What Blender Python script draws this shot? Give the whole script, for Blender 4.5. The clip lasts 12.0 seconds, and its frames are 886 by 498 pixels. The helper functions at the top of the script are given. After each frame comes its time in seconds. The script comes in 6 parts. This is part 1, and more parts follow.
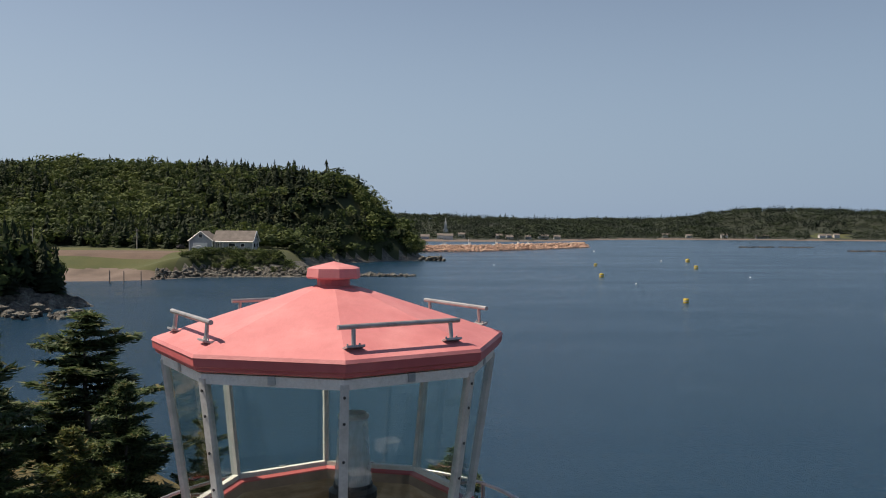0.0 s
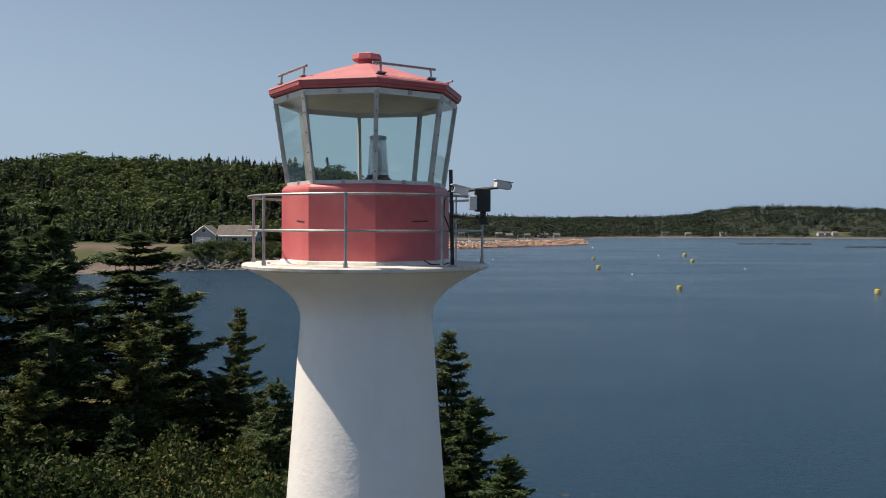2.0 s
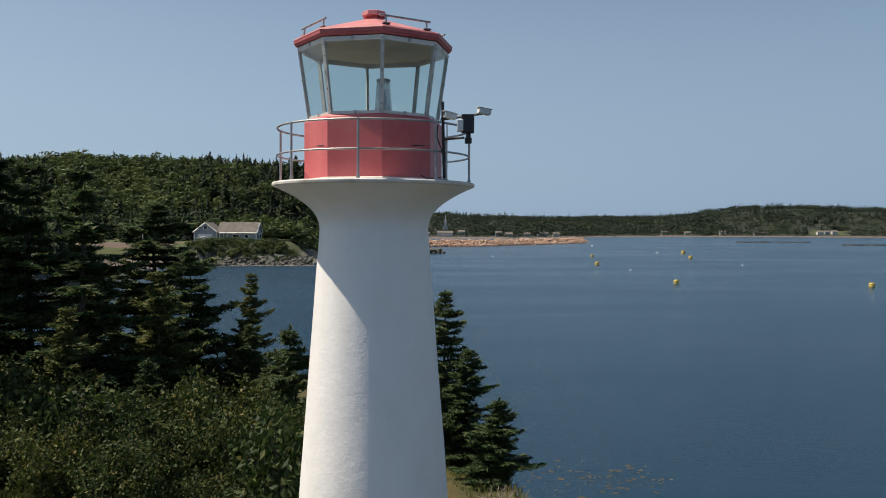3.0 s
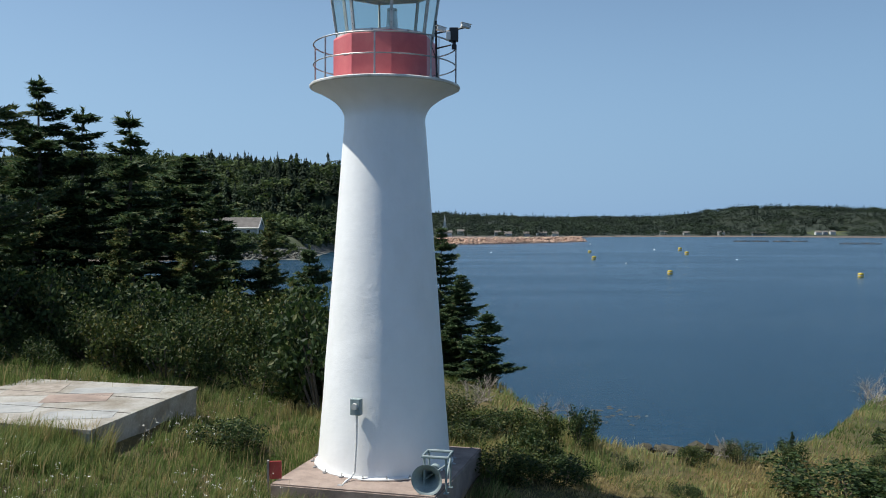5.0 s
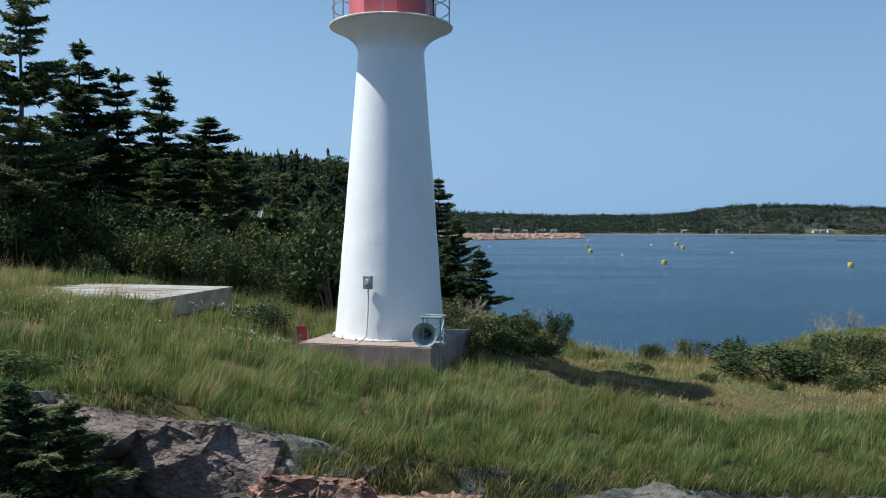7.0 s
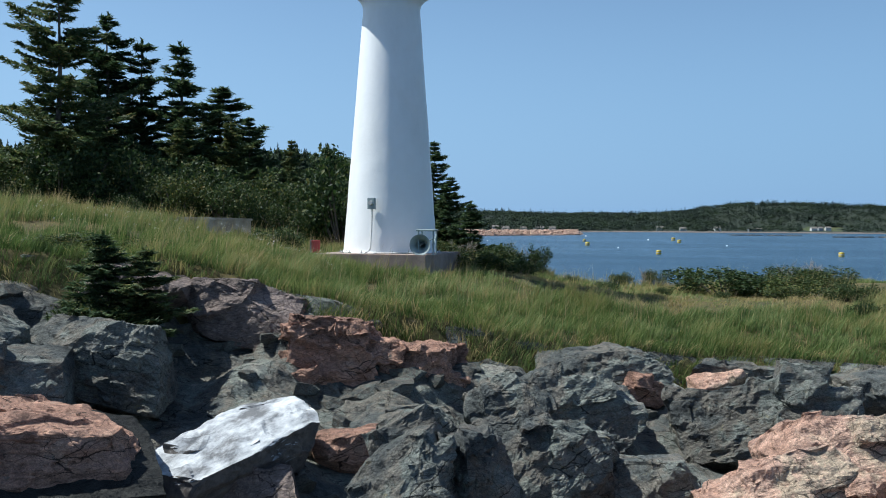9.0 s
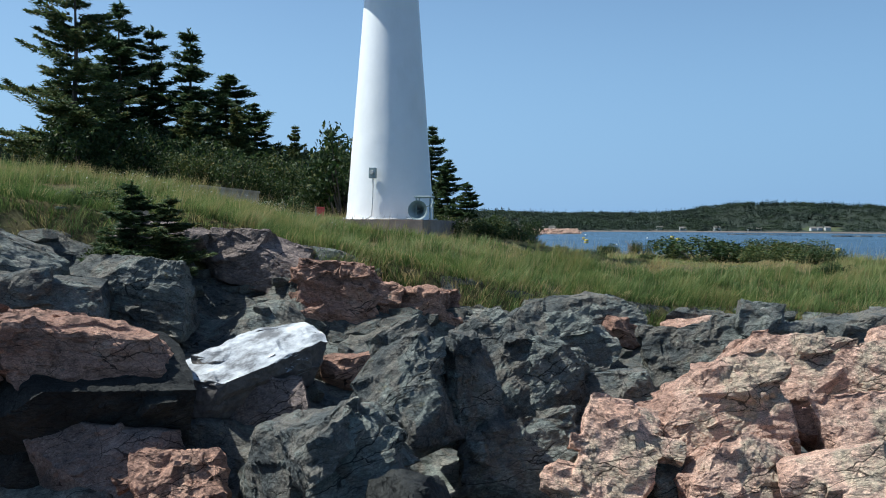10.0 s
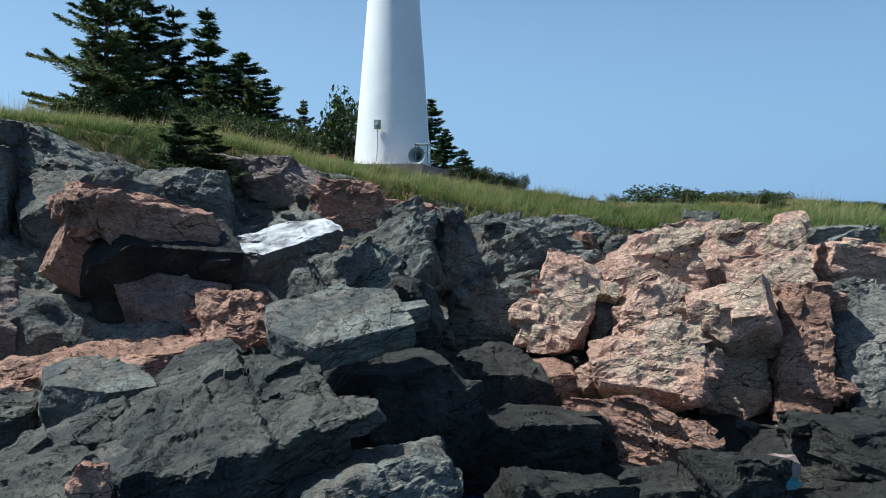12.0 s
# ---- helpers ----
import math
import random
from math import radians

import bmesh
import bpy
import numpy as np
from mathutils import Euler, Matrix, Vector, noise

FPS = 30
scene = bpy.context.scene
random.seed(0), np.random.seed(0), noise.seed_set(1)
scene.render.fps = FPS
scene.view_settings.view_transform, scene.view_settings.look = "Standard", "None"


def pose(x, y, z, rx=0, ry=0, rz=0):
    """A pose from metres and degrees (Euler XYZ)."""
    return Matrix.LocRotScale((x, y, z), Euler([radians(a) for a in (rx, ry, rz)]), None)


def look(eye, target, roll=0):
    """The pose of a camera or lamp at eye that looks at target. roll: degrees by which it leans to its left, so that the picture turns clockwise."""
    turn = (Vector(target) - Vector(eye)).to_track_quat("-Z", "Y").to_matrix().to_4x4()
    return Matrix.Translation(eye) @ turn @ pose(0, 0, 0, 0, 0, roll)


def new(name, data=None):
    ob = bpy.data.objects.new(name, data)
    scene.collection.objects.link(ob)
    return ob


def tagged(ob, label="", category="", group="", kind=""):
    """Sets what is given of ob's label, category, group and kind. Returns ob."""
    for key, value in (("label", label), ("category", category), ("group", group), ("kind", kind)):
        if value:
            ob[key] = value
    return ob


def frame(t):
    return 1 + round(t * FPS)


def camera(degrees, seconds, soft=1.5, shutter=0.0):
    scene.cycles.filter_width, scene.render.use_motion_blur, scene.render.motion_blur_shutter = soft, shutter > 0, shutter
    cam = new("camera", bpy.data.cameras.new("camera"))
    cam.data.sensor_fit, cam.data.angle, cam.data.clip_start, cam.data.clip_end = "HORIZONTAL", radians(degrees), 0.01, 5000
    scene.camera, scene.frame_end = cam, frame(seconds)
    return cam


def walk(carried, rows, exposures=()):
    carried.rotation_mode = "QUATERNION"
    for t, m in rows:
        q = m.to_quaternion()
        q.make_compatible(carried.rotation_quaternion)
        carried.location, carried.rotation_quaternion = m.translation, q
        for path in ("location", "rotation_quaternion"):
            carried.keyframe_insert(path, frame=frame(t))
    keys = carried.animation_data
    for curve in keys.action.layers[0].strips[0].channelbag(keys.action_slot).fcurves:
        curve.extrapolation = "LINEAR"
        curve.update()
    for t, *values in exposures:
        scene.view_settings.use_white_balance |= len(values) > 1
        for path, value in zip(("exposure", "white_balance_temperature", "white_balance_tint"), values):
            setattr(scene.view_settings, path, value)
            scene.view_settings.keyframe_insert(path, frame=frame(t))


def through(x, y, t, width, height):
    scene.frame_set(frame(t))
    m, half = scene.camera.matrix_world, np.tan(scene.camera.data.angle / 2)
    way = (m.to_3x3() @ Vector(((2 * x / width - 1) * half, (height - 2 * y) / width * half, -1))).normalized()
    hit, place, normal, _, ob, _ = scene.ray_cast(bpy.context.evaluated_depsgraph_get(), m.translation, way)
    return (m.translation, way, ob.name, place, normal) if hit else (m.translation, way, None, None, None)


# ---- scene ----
# Camera: a drone that backs away from the lantern and sinks to the shore rocks.
cam = camera(55.0, 12.0, soft=1.0)
METRES, EYE, TILT, LEAN, TURN = 31.5, 19.2, -1.39, -0.4, 0.0
ROWS = [
    (0.0, 0.0, 0.0000, 0.0, -0.000, 0.000, -0.0),
    (0.5, 0.0022, -0.0485, -0.0264, 0.009, 0.017, 0.11),
    (1.0, 0.0038, -0.0979, -0.0527, -0.000, 0.035, 0.14),
    (1.5, 0.0056, -0.1453, -0.0785, -0.000, 0.026, 0.15),
    (2.0, 0.0076, -0.1931, -0.1043, 0.009, 0.026, 0.19),
    (2.5, 0.0097, -0.2400, -0.1285, 0.000, 0.017, 0.2),
    (3.0, 0.0112, -0.2863, -0.1519, 0.009, 0.017, 0.22),
    (5.0, 0.016, -0.4669, -0.2476, -0.026, 0.095, 0.18),
    (5.5, 0.0166, -0.5079, -0.2709, -0.043, 0.095, 0.17),
    (6.0, 0.0172, -0.5470, -0.2939, -0.069, 0.087, 0.12),
    (6.5, 0.0176, -0.5859, -0.3163, -0.113, 0.052, 0.1),
    (7.0, 0.0193, -0.6221, -0.3372, -0.095, 0.017, 0.07),
    (9.0, 0.026, -0.7630, -0.4187, -0.165, -0.087, 0.01),
    (9.5, 0.0286, -0.7973, -0.4389, -0.165, -0.095, -0.03),
    (10.0, 0.0304, -0.8315, -0.4591, -0.165, -0.087, -0.05),
    (10.5, 0.0317, -0.8661, -0.48, -0.173, -0.104, -0.08),
    (11.0, 0.033, -0.9019, -0.5008, -0.165, -0.147, -0.11),
    (11.5, 0.0346, -0.9372, -0.5185, -0.139, -0.165, -0.1),
    (12.0, 0.0365, -0.9737, -0.5358, -0.113, -0.199, -0.07),
]
EXPOSURES = [(0.0, 0.22, 7900, 16), (1.5, 0.24, 7700, 14), (3.0, 0.25, 7500, 11), (5.0, 0.36, 6400, 6), (7.0, 0.42, 6100, 4), (9.0, 0.46, 5950, 3), (12.0, 0.5, 5900, 2)]
walk(cam, [(t, pose(0, 0, EYE, TILT, LEAN, TURN) @ pose(METRES * x, METRES * y, METRES * z, 90 + pitch, roll, yaw)) for t, x, y, z, yaw, pitch, roll in ROWS], EXPOSURES)

# World and sun: a clear summer midday, the sun high on the landward side.
SUN_EL, SUN_AZ = 58.3, math.atan2(0.1, -0.995)
world = bpy.data.worlds.new("sky")
scene.world = world
world.use_nodes = True
wn = world.node_tree.nodes
sky = wn.new("ShaderNodeTexSky")
sky.sky_type, sky.sun_disc = "NISHITA", False
sky.sun_elevation, sky.sun_rotation = radians(SUN_EL), math.pi / 2 - SUN_AZ
sky.air_density, sky.dust_density, sky.ozone_density = 1.0, 0.6, 2.0
wn["Background"].inputs["Strength"].default_value = 0.087
# a bluish summer haze that thickens towards the horizon all round
coord, split, thick = wn.new("ShaderNodeTexCoord"), wn.new("ShaderNodeSeparateXYZ"), wn.new("ShaderNodeMapRange")
world.node_tree.links.new(coord.outputs["Generated"], split.inputs[0])
world.node_tree.links.new(split.outputs["Z"], thick.inputs[0])
thick.interpolation_type = "SMOOTHSTEP"
for k, v in ((1, -0.02), (2, 0.4), (3, 0.92), (4, 0.0)):
    thick.inputs[k].default_value = v
haze = wn.new("ShaderNodeMix")
haze.data_type = "RGBA"
world.node_tree.links.new(thick.outputs[0], haze.inputs[0])
world.node_tree.links.new(sky.outputs[0], haze.inputs[6])
# brighter on the sun's side
side, glow = wn.new("ShaderNodeMapRange"), wn.new("ShaderNodeMix")
glow.data_type = "RGBA"
world.node_tree.links.new(split.outputs["X"], side.inputs[0])
for k, v in ((1, -0.7), (2, 0.7), (3, 0.0), (4, 1.0)):
    side.inputs[k].default_value = v
world.node_tree.links.new(side.outputs[0], glow.inputs[0])
glow.inputs[6].default_value, glow.inputs[7].default_value = (3.05, 4.7, 7.1, 1), (1.85, 3.25, 5.45, 1)
world.node_tree.links.new(glow.outputs[2], haze.inputs[7])
world.node_tree.links.new(haze.outputs[2], wn["Background"].inputs["Color"])
sun = new("sun", bpy.data.lights.new("sun", "SUN"))
sun.data.energy, sun.data.angle, sun.data.color = 5.0, radians(0.53), (1.0, 0.95, 0.88)
sun.matrix_world = look((math.cos(SUN_AZ) * math.cos(radians(SUN_EL)) * 80, math.sin(SUN_AZ) * math.cos(radians(SUN_EL)) * 80, math.sin(radians(SUN_EL)) * 80), (0, 0, 0))

SEA = -1.3


# ---- small numeric tools ----
def lattice(ix, iy, iz, seed):
    """Hashed numbers 0..1 on an integer lattice."""
    h = (ix.astype(np.int64) * 374761393 + iy.astype(np.int64) * 668265263 + iz.astype(np.int64) * 2147483647 + seed * 1274126177) & 0xFFFFFFFF
    h = ((h ^ (h >> 13)) * 1274126177) & 0xFFFFFFFF
    h = ((h ^ (h >> 16)) * 2246822519) & 0xFFFFFFFF
    return ((h ^ (h >> 15)) & 0xFFFFFF) / float(0xFFFFFF)


def soft_noise(p, seed=0):
    """Smooth value noise -1..1 at points p (n x 3)."""
    i = np.floor(p).astype(np.int64)
    f = p - i
    f = f * f * (3 - 2 * f)
    out = np.zeros(len(p))
    for a in (0, 1):
        for b in (0, 1):
            for c in (0, 1):
                w = (f[:, 0] if a else 1 - f[:, 0]) * (f[:, 1] if b else 1 - f[:, 1]) * (f[:, 2] if c else 1 - f[:, 2])
                out += w * lattice(i[:, 0] + a, i[:, 1] + b, i[:, 2] + c, seed)
    return out * 2 - 1


def layered(p, octaves=4, seed=0):
    out, amp = np.zeros(len(p)), 1.0
    for k in range(octaves):
        out += amp * soft_noise(p * 2.0 ** k + 17.3 * k, seed + k)
        amp *= 0.5
    return out


def chips(p, cell, seed=0, tilt=1.2):
    """Broken-stone relief: every Voronoi cell is a tilted flat chip of its own height."""
    q = p / cell
    base = np.floor(q).astype(np.int64)
    best = np.full(len(q), 1e9)
    rel = np.zeros((len(q), 3))
    cid = np.zeros((len(q), 3), np.int64)
    for a in (-1, 0, 1):
        for b in (-1, 0, 1):
            for c in (-1, 0, 1):
                n = base + np.array((a, b, c))
                pt = n + np.stack([lattice(n[:, 0], n[:, 1], n[:, 2], seed + k) for k in range(3)], 1)
                d = q - pt
                dist = (d * d).sum(1)
                near = dist < best
                best[near], rel[near], cid[near] = dist[near], d[near], n[near]
    lean = np.stack([lattice(cid[:, 0], cid[:, 1], cid[:, 2], seed + 5 + k) for k in range(3)], 1) * 2 - 1
    return ((lattice(cid[:, 0], cid[:, 1], cid[:, 2], seed + 9) * 2 - 1) + tilt * (rel * lean).sum(1)) * cell


def facets(p, cell, seed=0, wave=2.2):
    """Crisp flat facets: in every Voronoi cell the relief is the tangent plane of a soft noise."""
    q = p / cell
    base = np.floor(q).astype(np.int64)
    best = np.full(len(q), 1e9)
    mid = np.zeros((len(q), 3))
    for a in (-1, 0, 1):
        for b in (-1, 0, 1):
            for c in (-1, 0, 1):
                n = base + np.array((a, b, c))
                pt = n + np.stack([lattice(n[:, 0], n[:, 1], n[:, 2], seed + k) for k in range(3)], 1)
                dist = ((q - pt) ** 2).sum(1)
                near = dist < best
                best[near], mid[near] = dist[near], pt[near]
    f0 = soft_noise(mid / wave, seed + 5)
    out = f0.copy()
    for k in range(3):
        e = np.zeros(3)
        e[k] = 0.3
        out += (soft_noise((mid + e) / wave, seed + 5) - f0) / 0.3 * (q - mid)[:, k]
    return out * cell


def step(a, b, v):
    s = np.clip((np.asarray(v, float) - a) / (b - a), 0, 1)
    return s * s * (3 - 2 * s)


def mesh_from(name, verts, faces, mats=(), smooth=False, index=None):
    """A mesh from arrays: faces is n x 3 or n x 4."""
    verts, faces = np.asarray(verts, np.float32), np.asarray(faces, np.int32)
    me = bpy.data.meshes.new(name)
    me.vertices.add(len(verts))
    me.vertices.foreach_set("co", verts.ravel())
    me.loops.add(faces.size)
    me.loops.foreach_set("vertex_index", faces.ravel())
    me.polygons.add(len(faces))
    me.polygons.foreach_set("loop_start", np.arange(0, faces.size, faces.shape[1], dtype=np.int32))
    me.polygons.foreach_set("use_smooth", np.full(len(faces), smooth))
    for m in mats:
        me.materials.append(m)
    if index is not None:
        me.polygons.foreach_set("material_index", np.asarray(index, np.int32))
    me.update(calc_edges=True)
    return me


def grid_faces(nu, nv):
    i = np.arange(nu - 1)[:, None] * nv + np.arange(nv - 1)[None, :]
    return np.stack([i, i + nv, i + nv + 1, i + 1], -1).reshape(-1, 4)


def tone(me, values):
    """A per-point number that a material may read as the tone of the single tree or tuft."""
    at = me.attributes.new("tone", "FLOAT", "POINT")
    at.data.foreach_set("value", np.asarray(values, np.float32))


def part(name, shape, material, parent=None, label="", smooth=False):
    """Links a bmesh or mesh as one object, under a thing or a part."""
    if isinstance(shape, bmesh.types.BMesh):
        me = bpy.data.meshes.new(name)
        bmesh.ops.recalc_face_normals(shape, faces=shape.faces)
        shape.to_mesh(me)
        shape.free()
        if smooth:
            me.polygons.foreach_set("use_smooth", np.ones(len(me.polygons), bool))
    else:
        me = shape
    if material is not None and not me.materials:
        me.materials.append(material)
    ob = new(name, me)
    if parent is not None:
        ob.parent = parent
    if label:
        ob["label"] = label
    return ob


def thing(name, label, category, place=None, group="", kind=""):
    ob = new(name)
    ob.empty_display_size = 0.2
    if place is not None:
        ob.matrix_basis = place
    return tagged(ob, label, category, group, kind)


def box(bm, x0, x1, y0, y1, z0, z1, bevel=0.0, m=None):
    r = bmesh.ops.create_cube(bm, size=1.0)
    vs = r["verts"]
    bmesh.ops.transform(bm, matrix=Matrix.Translation(((x0 + x1) / 2, (y0 + y1) / 2, (z0 + z1) / 2)) @ Matrix.Diagonal((x1 - x0, y1 - y0, z1 - z0, 1)), verts=vs)
    if bevel:
        es = list({e for v in vs for e in v.link_edges})
        r = bmesh.ops.bevel(bm, geom=es, offset=bevel, segments=2, affect="EDGES", profile=0.5)
        vs = r["verts"]
    if m is not None:
        bmesh.ops.transform(bm, matrix=m, verts=vs)
    return vs


def rod(bm, a, b, r0, r1=None, seg=10):
    """A tapered round bar from a to b."""
    a, b = Vector(a), Vector(b)
    d = b - a
    m = Matrix.Translation((a + b) / 2) @ d.to_track_quat("Z", "Y").to_matrix().to_4x4()
    return bmesh.ops.create_cone(bm, cap_ends=True, segments=seg, radius1=r0, radius2=r0 if r1 is None else r1, depth=d.length, matrix=m)["verts"]


def lathe(profile, seg, turn=0.0, close=True):
    """A turned bmesh from (radius, height) pairs; seg 8 gives an octagon whose radius is to its corners."""
    bm = bmesh.new()
    rings = []
    for r, z in profile:
        if r <= 1e-6:
            rings.append([bm.verts.new((0, 0, z))])
        else:
            rings.append([bm.verts.new((r * math.cos(turn + 2 * math.pi * i / seg), r * math.sin(turn + 2 * math.pi * i / seg), z)) for i in range(seg)])
    for lo, hi in zip(rings, rings[1:]):
        for i in range(seg):
            j = (i + 1) % seg
            if len(lo) == 1 and len(hi) == 1:
                continue
            if len(lo) == 1:
                bm.faces.new((lo[0], hi[j], hi[i]))
            elif len(hi) == 1:
                bm.faces.new((lo[i], lo[j], hi[0]))
            else:
                bm.faces.new((lo[i], lo[j], hi[j], hi[i]))
    if close:
        for ring in (rings[0], rings[-1]):
            if len(ring) > 2:
                bm.faces.new(ring)
    return bm


def tube(points, r, seg=8, closed=False):
    """A round pipe along points as a bmesh."""
    bm = bmesh.new()
    pts = [Vector(p) for p in points]
    n = len(pts)
    rings = []
    for i, p in enumerate(pts):
        a = pts[(i - 1) % n] if closed or i else p
        b = pts[(i + 1) % n] if closed or i < n - 1 else p
        d = (b - a).normalized()
        ref = Vector((0, 0, 1)) if abs(d.z) < 0.9 else Vector((1, 0, 0))
        u = d.cross(ref).normalized()
        v = d.cross(u)
        rings.append([bm.verts.new(p + r * (math.cos(2 * math.pi * k / seg) * u + math.sin(2 * math.pi * k / seg) * v)) for k in range(seg)])
    for i in range(n if closed else n - 1):
        lo, hi = rings[i], rings[(i + 1) % n]
        for k in range(seg):
            bm.faces.new((lo[k], lo[(k + 1) % seg], hi[(k + 1) % seg], hi[k]))
    if not closed:
        bm.faces.new(rings[0])
        bm.faces.new(rings[-1])
    return bm


# ---- materials ----
def shader(name):
    m = bpy.data.materials.new(name)
    m.use_nodes = True
    nt = m.node_tree
    return m, nt, nt.nodes["Principled BSDF"], nt.nodes["Material Output"]


def ramp(nt, fac, stops):
    r = nt.nodes.new("ShaderNodeValToRGB")
    el = r.color_ramp.elements
    while len(el) < len(stops):
        el.new(0.5)
    for e, (pos, col) in zip(el, stops):
        e.position, e.color = pos, (*col, 1)
    nt.links.new(fac, r.inputs[0])
    return r.outputs[0]


def noise_node(nt, scale, detail=5.0, rough=0.6, stretch=None, coords="Object"):
    tc = nt.nodes.new("ShaderNodeTexCoord")
    vec = tc.outputs[coords]
    if stretch:
        mp = nt.nodes.new("ShaderNodeMapping")
        mp.inputs["Scale"].default_value = stretch
        nt.links.new(vec, mp.inputs[0])
        vec = mp.outputs[0]
    n = nt.nodes.new("ShaderNodeTexNoise")
    n.inputs["Scale"].default_value, n.inputs["Detail"].default_value, n.inputs["Roughness"].default_value = scale, detail, rough
    nt.links.new(vec, n.inputs["Vector"])
    return n.outputs["Fac"]


def blend(nt, fac, a, b, how="MIX"):
    mx = nt.nodes.new("ShaderNodeMix")
    mx.data_type, mx.blend_type = "RGBA", how
    for k, v in ((0, fac), (6, a), (7, b)):
        if isinstance(v, (int, float)):
            mx.inputs[k].default_value = v
        elif isinstance(v, tuple):
            mx.inputs[k].default_value = (*v, 1)
        else:
            nt.links.new(v, mx.inputs[k])
    return mx.outputs[2]


def bumped(nt, bs, height, strength=0.4, distance=0.02):
    b = nt.nodes.new("ShaderNodeBump")
    b.inputs["Strength"].default_value, b.inputs["Distance"].default_value = strength, distance
    nt.links.new(height, b.inputs["Height"])
    nt.links.new(b.outputs[0], bs.inputs["Normal"])


def weathered(name, dark, mid, light, rough=0.7, big=1.2, fine=18.0, bump=0.25, depth=0.01, metal=0.0, stretch=None, grit=0.82):
    """Paint, concrete or metal with broad blotches, fine grain and a slight relief."""
    m, nt, bs, _ = shader(name)
    a = noise_node(nt, big, 4, 0.6, stretch)
    f = noise_node(nt, fine, 6, 0.7)
    col = ramp(nt, a, ((0.3, dark), (0.5, mid), (0.72, light)))
    grain = ramp(nt, f, ((0.3, (grit, grit, grit)), (0.7, (1, 1, 1))))
    col = blend(nt, 1.0, col, grain, "MULTIPLY")
    nt.links.new(col, bs.inputs["Base Color"])
    bs.inputs["Roughness"].default_value, bs.inputs["Metallic"].default_value = rough, metal
    bumped(nt, bs, f, bump, depth)
    return m


def stone(name, stops, lichen=None, scale=0.7, relief=0.7):
    """Broken rock: patchy colour, fine grain, cracks, tilted chips and a few lichen spots."""
    m, nt, bs, _ = shader(name)
    info = nt.nodes.new("ShaderNodeObjectInfo")
    a = noise_node(nt, scale, 7, 0.62)
    b = noise_node(nt, scale * 9, 8, 0.72)
    c = noise_node(nt, scale * 60, 4, 0.7)
    col = ramp(nt, a, stops)
    col = blend(nt, 1.0, col, ramp(nt, b, ((0.3, (0.68, 0.68, 0.69)), (0.48, (0.96, 0.96, 0.96)), (0.7, (1.25, 1.23, 1.2)))), "MULTIPLY")
    col = blend(nt, 0.5, col, ramp(nt, c, ((0.32, (0.4, 0.4, 0.4)), (0.68, (1.4, 1.4, 1.4)))), "MULTIPLY")
    col = blend(nt, 1.0, col, ramp(nt, info.outputs["Random"], ((0.0, (0.86, 0.85, 0.85)), (1.0, (1.12, 1.1, 1.08)))), "MULTIPLY")
    if lichen:
        l = noise_node(nt, 3.1, 7, 0.7, (1, 1, 1.6))
        col = blend(nt, ramp(nt, l, ((0.62, (0, 0, 0)), (0.7, (1, 1, 1)))), col, lichen)
    # every cell of three sizes is a flat chip that leans its own way
    tc = nt.nodes.new("ShaderNodeTexCoord")
    mp = nt.nodes.new("ShaderNodeMapping")
    mp.inputs["Scale"].default_value, mp.inputs["Rotation"].default_value = (0.8, 1.0, 1.7), (0.2, 0.15, 0.4)
    nt.links.new(tc.outputs["Object"], mp.inputs[0])
    warp = blend(nt, 0.06, mp.outputs[0], b)
    h = None
    for sc, wt in ((3.0, 0.25), (8.0, 0.5), (22.0, 0.8), (55.0, 0.8)):
        vor = nt.nodes.new("ShaderNodeTexVoronoi")
        vor.inputs["Scale"].default_value = sc
        nt.links.new(warp, vor.inputs["Vector"])
        off, lean, dot = (nt.nodes.new("ShaderNodeVectorMath") for _ in range(3))
        off.operation, lean.operation, dot.operation = "SUBTRACT", "SUBTRACT", "DOT_PRODUCT"
        nt.links.new(warp, off.inputs[0])
        nt.links.new(vor.outputs["Position"], off.inputs[1])
        nt.links.new(vor.outputs["Color"], lean.inputs[0])
        lean.inputs[1].default_value = (0.5, 0.5, 0.5)
        nt.links.new(off.outputs[0], dot.inputs[0])
        nt.links.new(lean.outputs[0], dot.inputs[1])
        add = nt.nodes.new("ShaderNodeMath")
        add.operation = "MULTIPLY_ADD"
        nt.links.new(dot.outputs["Value"], add.inputs[0])
        add.inputs[1].default_value = wt * 2
        if h is None:
            add.inputs[2].default_value = 0.0
        else:
            nt.links.new(h, add.inputs[2])
        h = add.outputs[0]
        col = blend(nt, 0.7 if sc > 10 else 0.3, col, ramp(nt, vor.outputs["Color"], ((0.2, (0.74, 0.74, 0.75)), (0.8, (1.24, 1.22, 1.19)))), "MULTIPLY")
    # fracture joints: straight dark cracks between broken pieces of three sizes
    shift = nt.nodes.new("ShaderNodeVectorMath")
    shift.operation = "ADD"
    wob = nt.nodes.new("ShaderNodeTexNoise")
    wob.inputs["Scale"].default_value, wob.inputs["Detail"].default_value = 1.6, 6
    nt.links.new(tc.outputs["Object"], wob.inputs["Vector"])
    soft = nt.nodes.new("ShaderNodeVectorMath")
    soft.operation = "SCALE"
    nt.links.new(wob.outputs["Color"], soft.inputs[0])
    soft.inputs["Scale"].default_value = 0.6
    nt.links.new(mp.outputs[0], shift.inputs[0])
    nt.links.new(soft.outputs[0], shift.inputs[1])
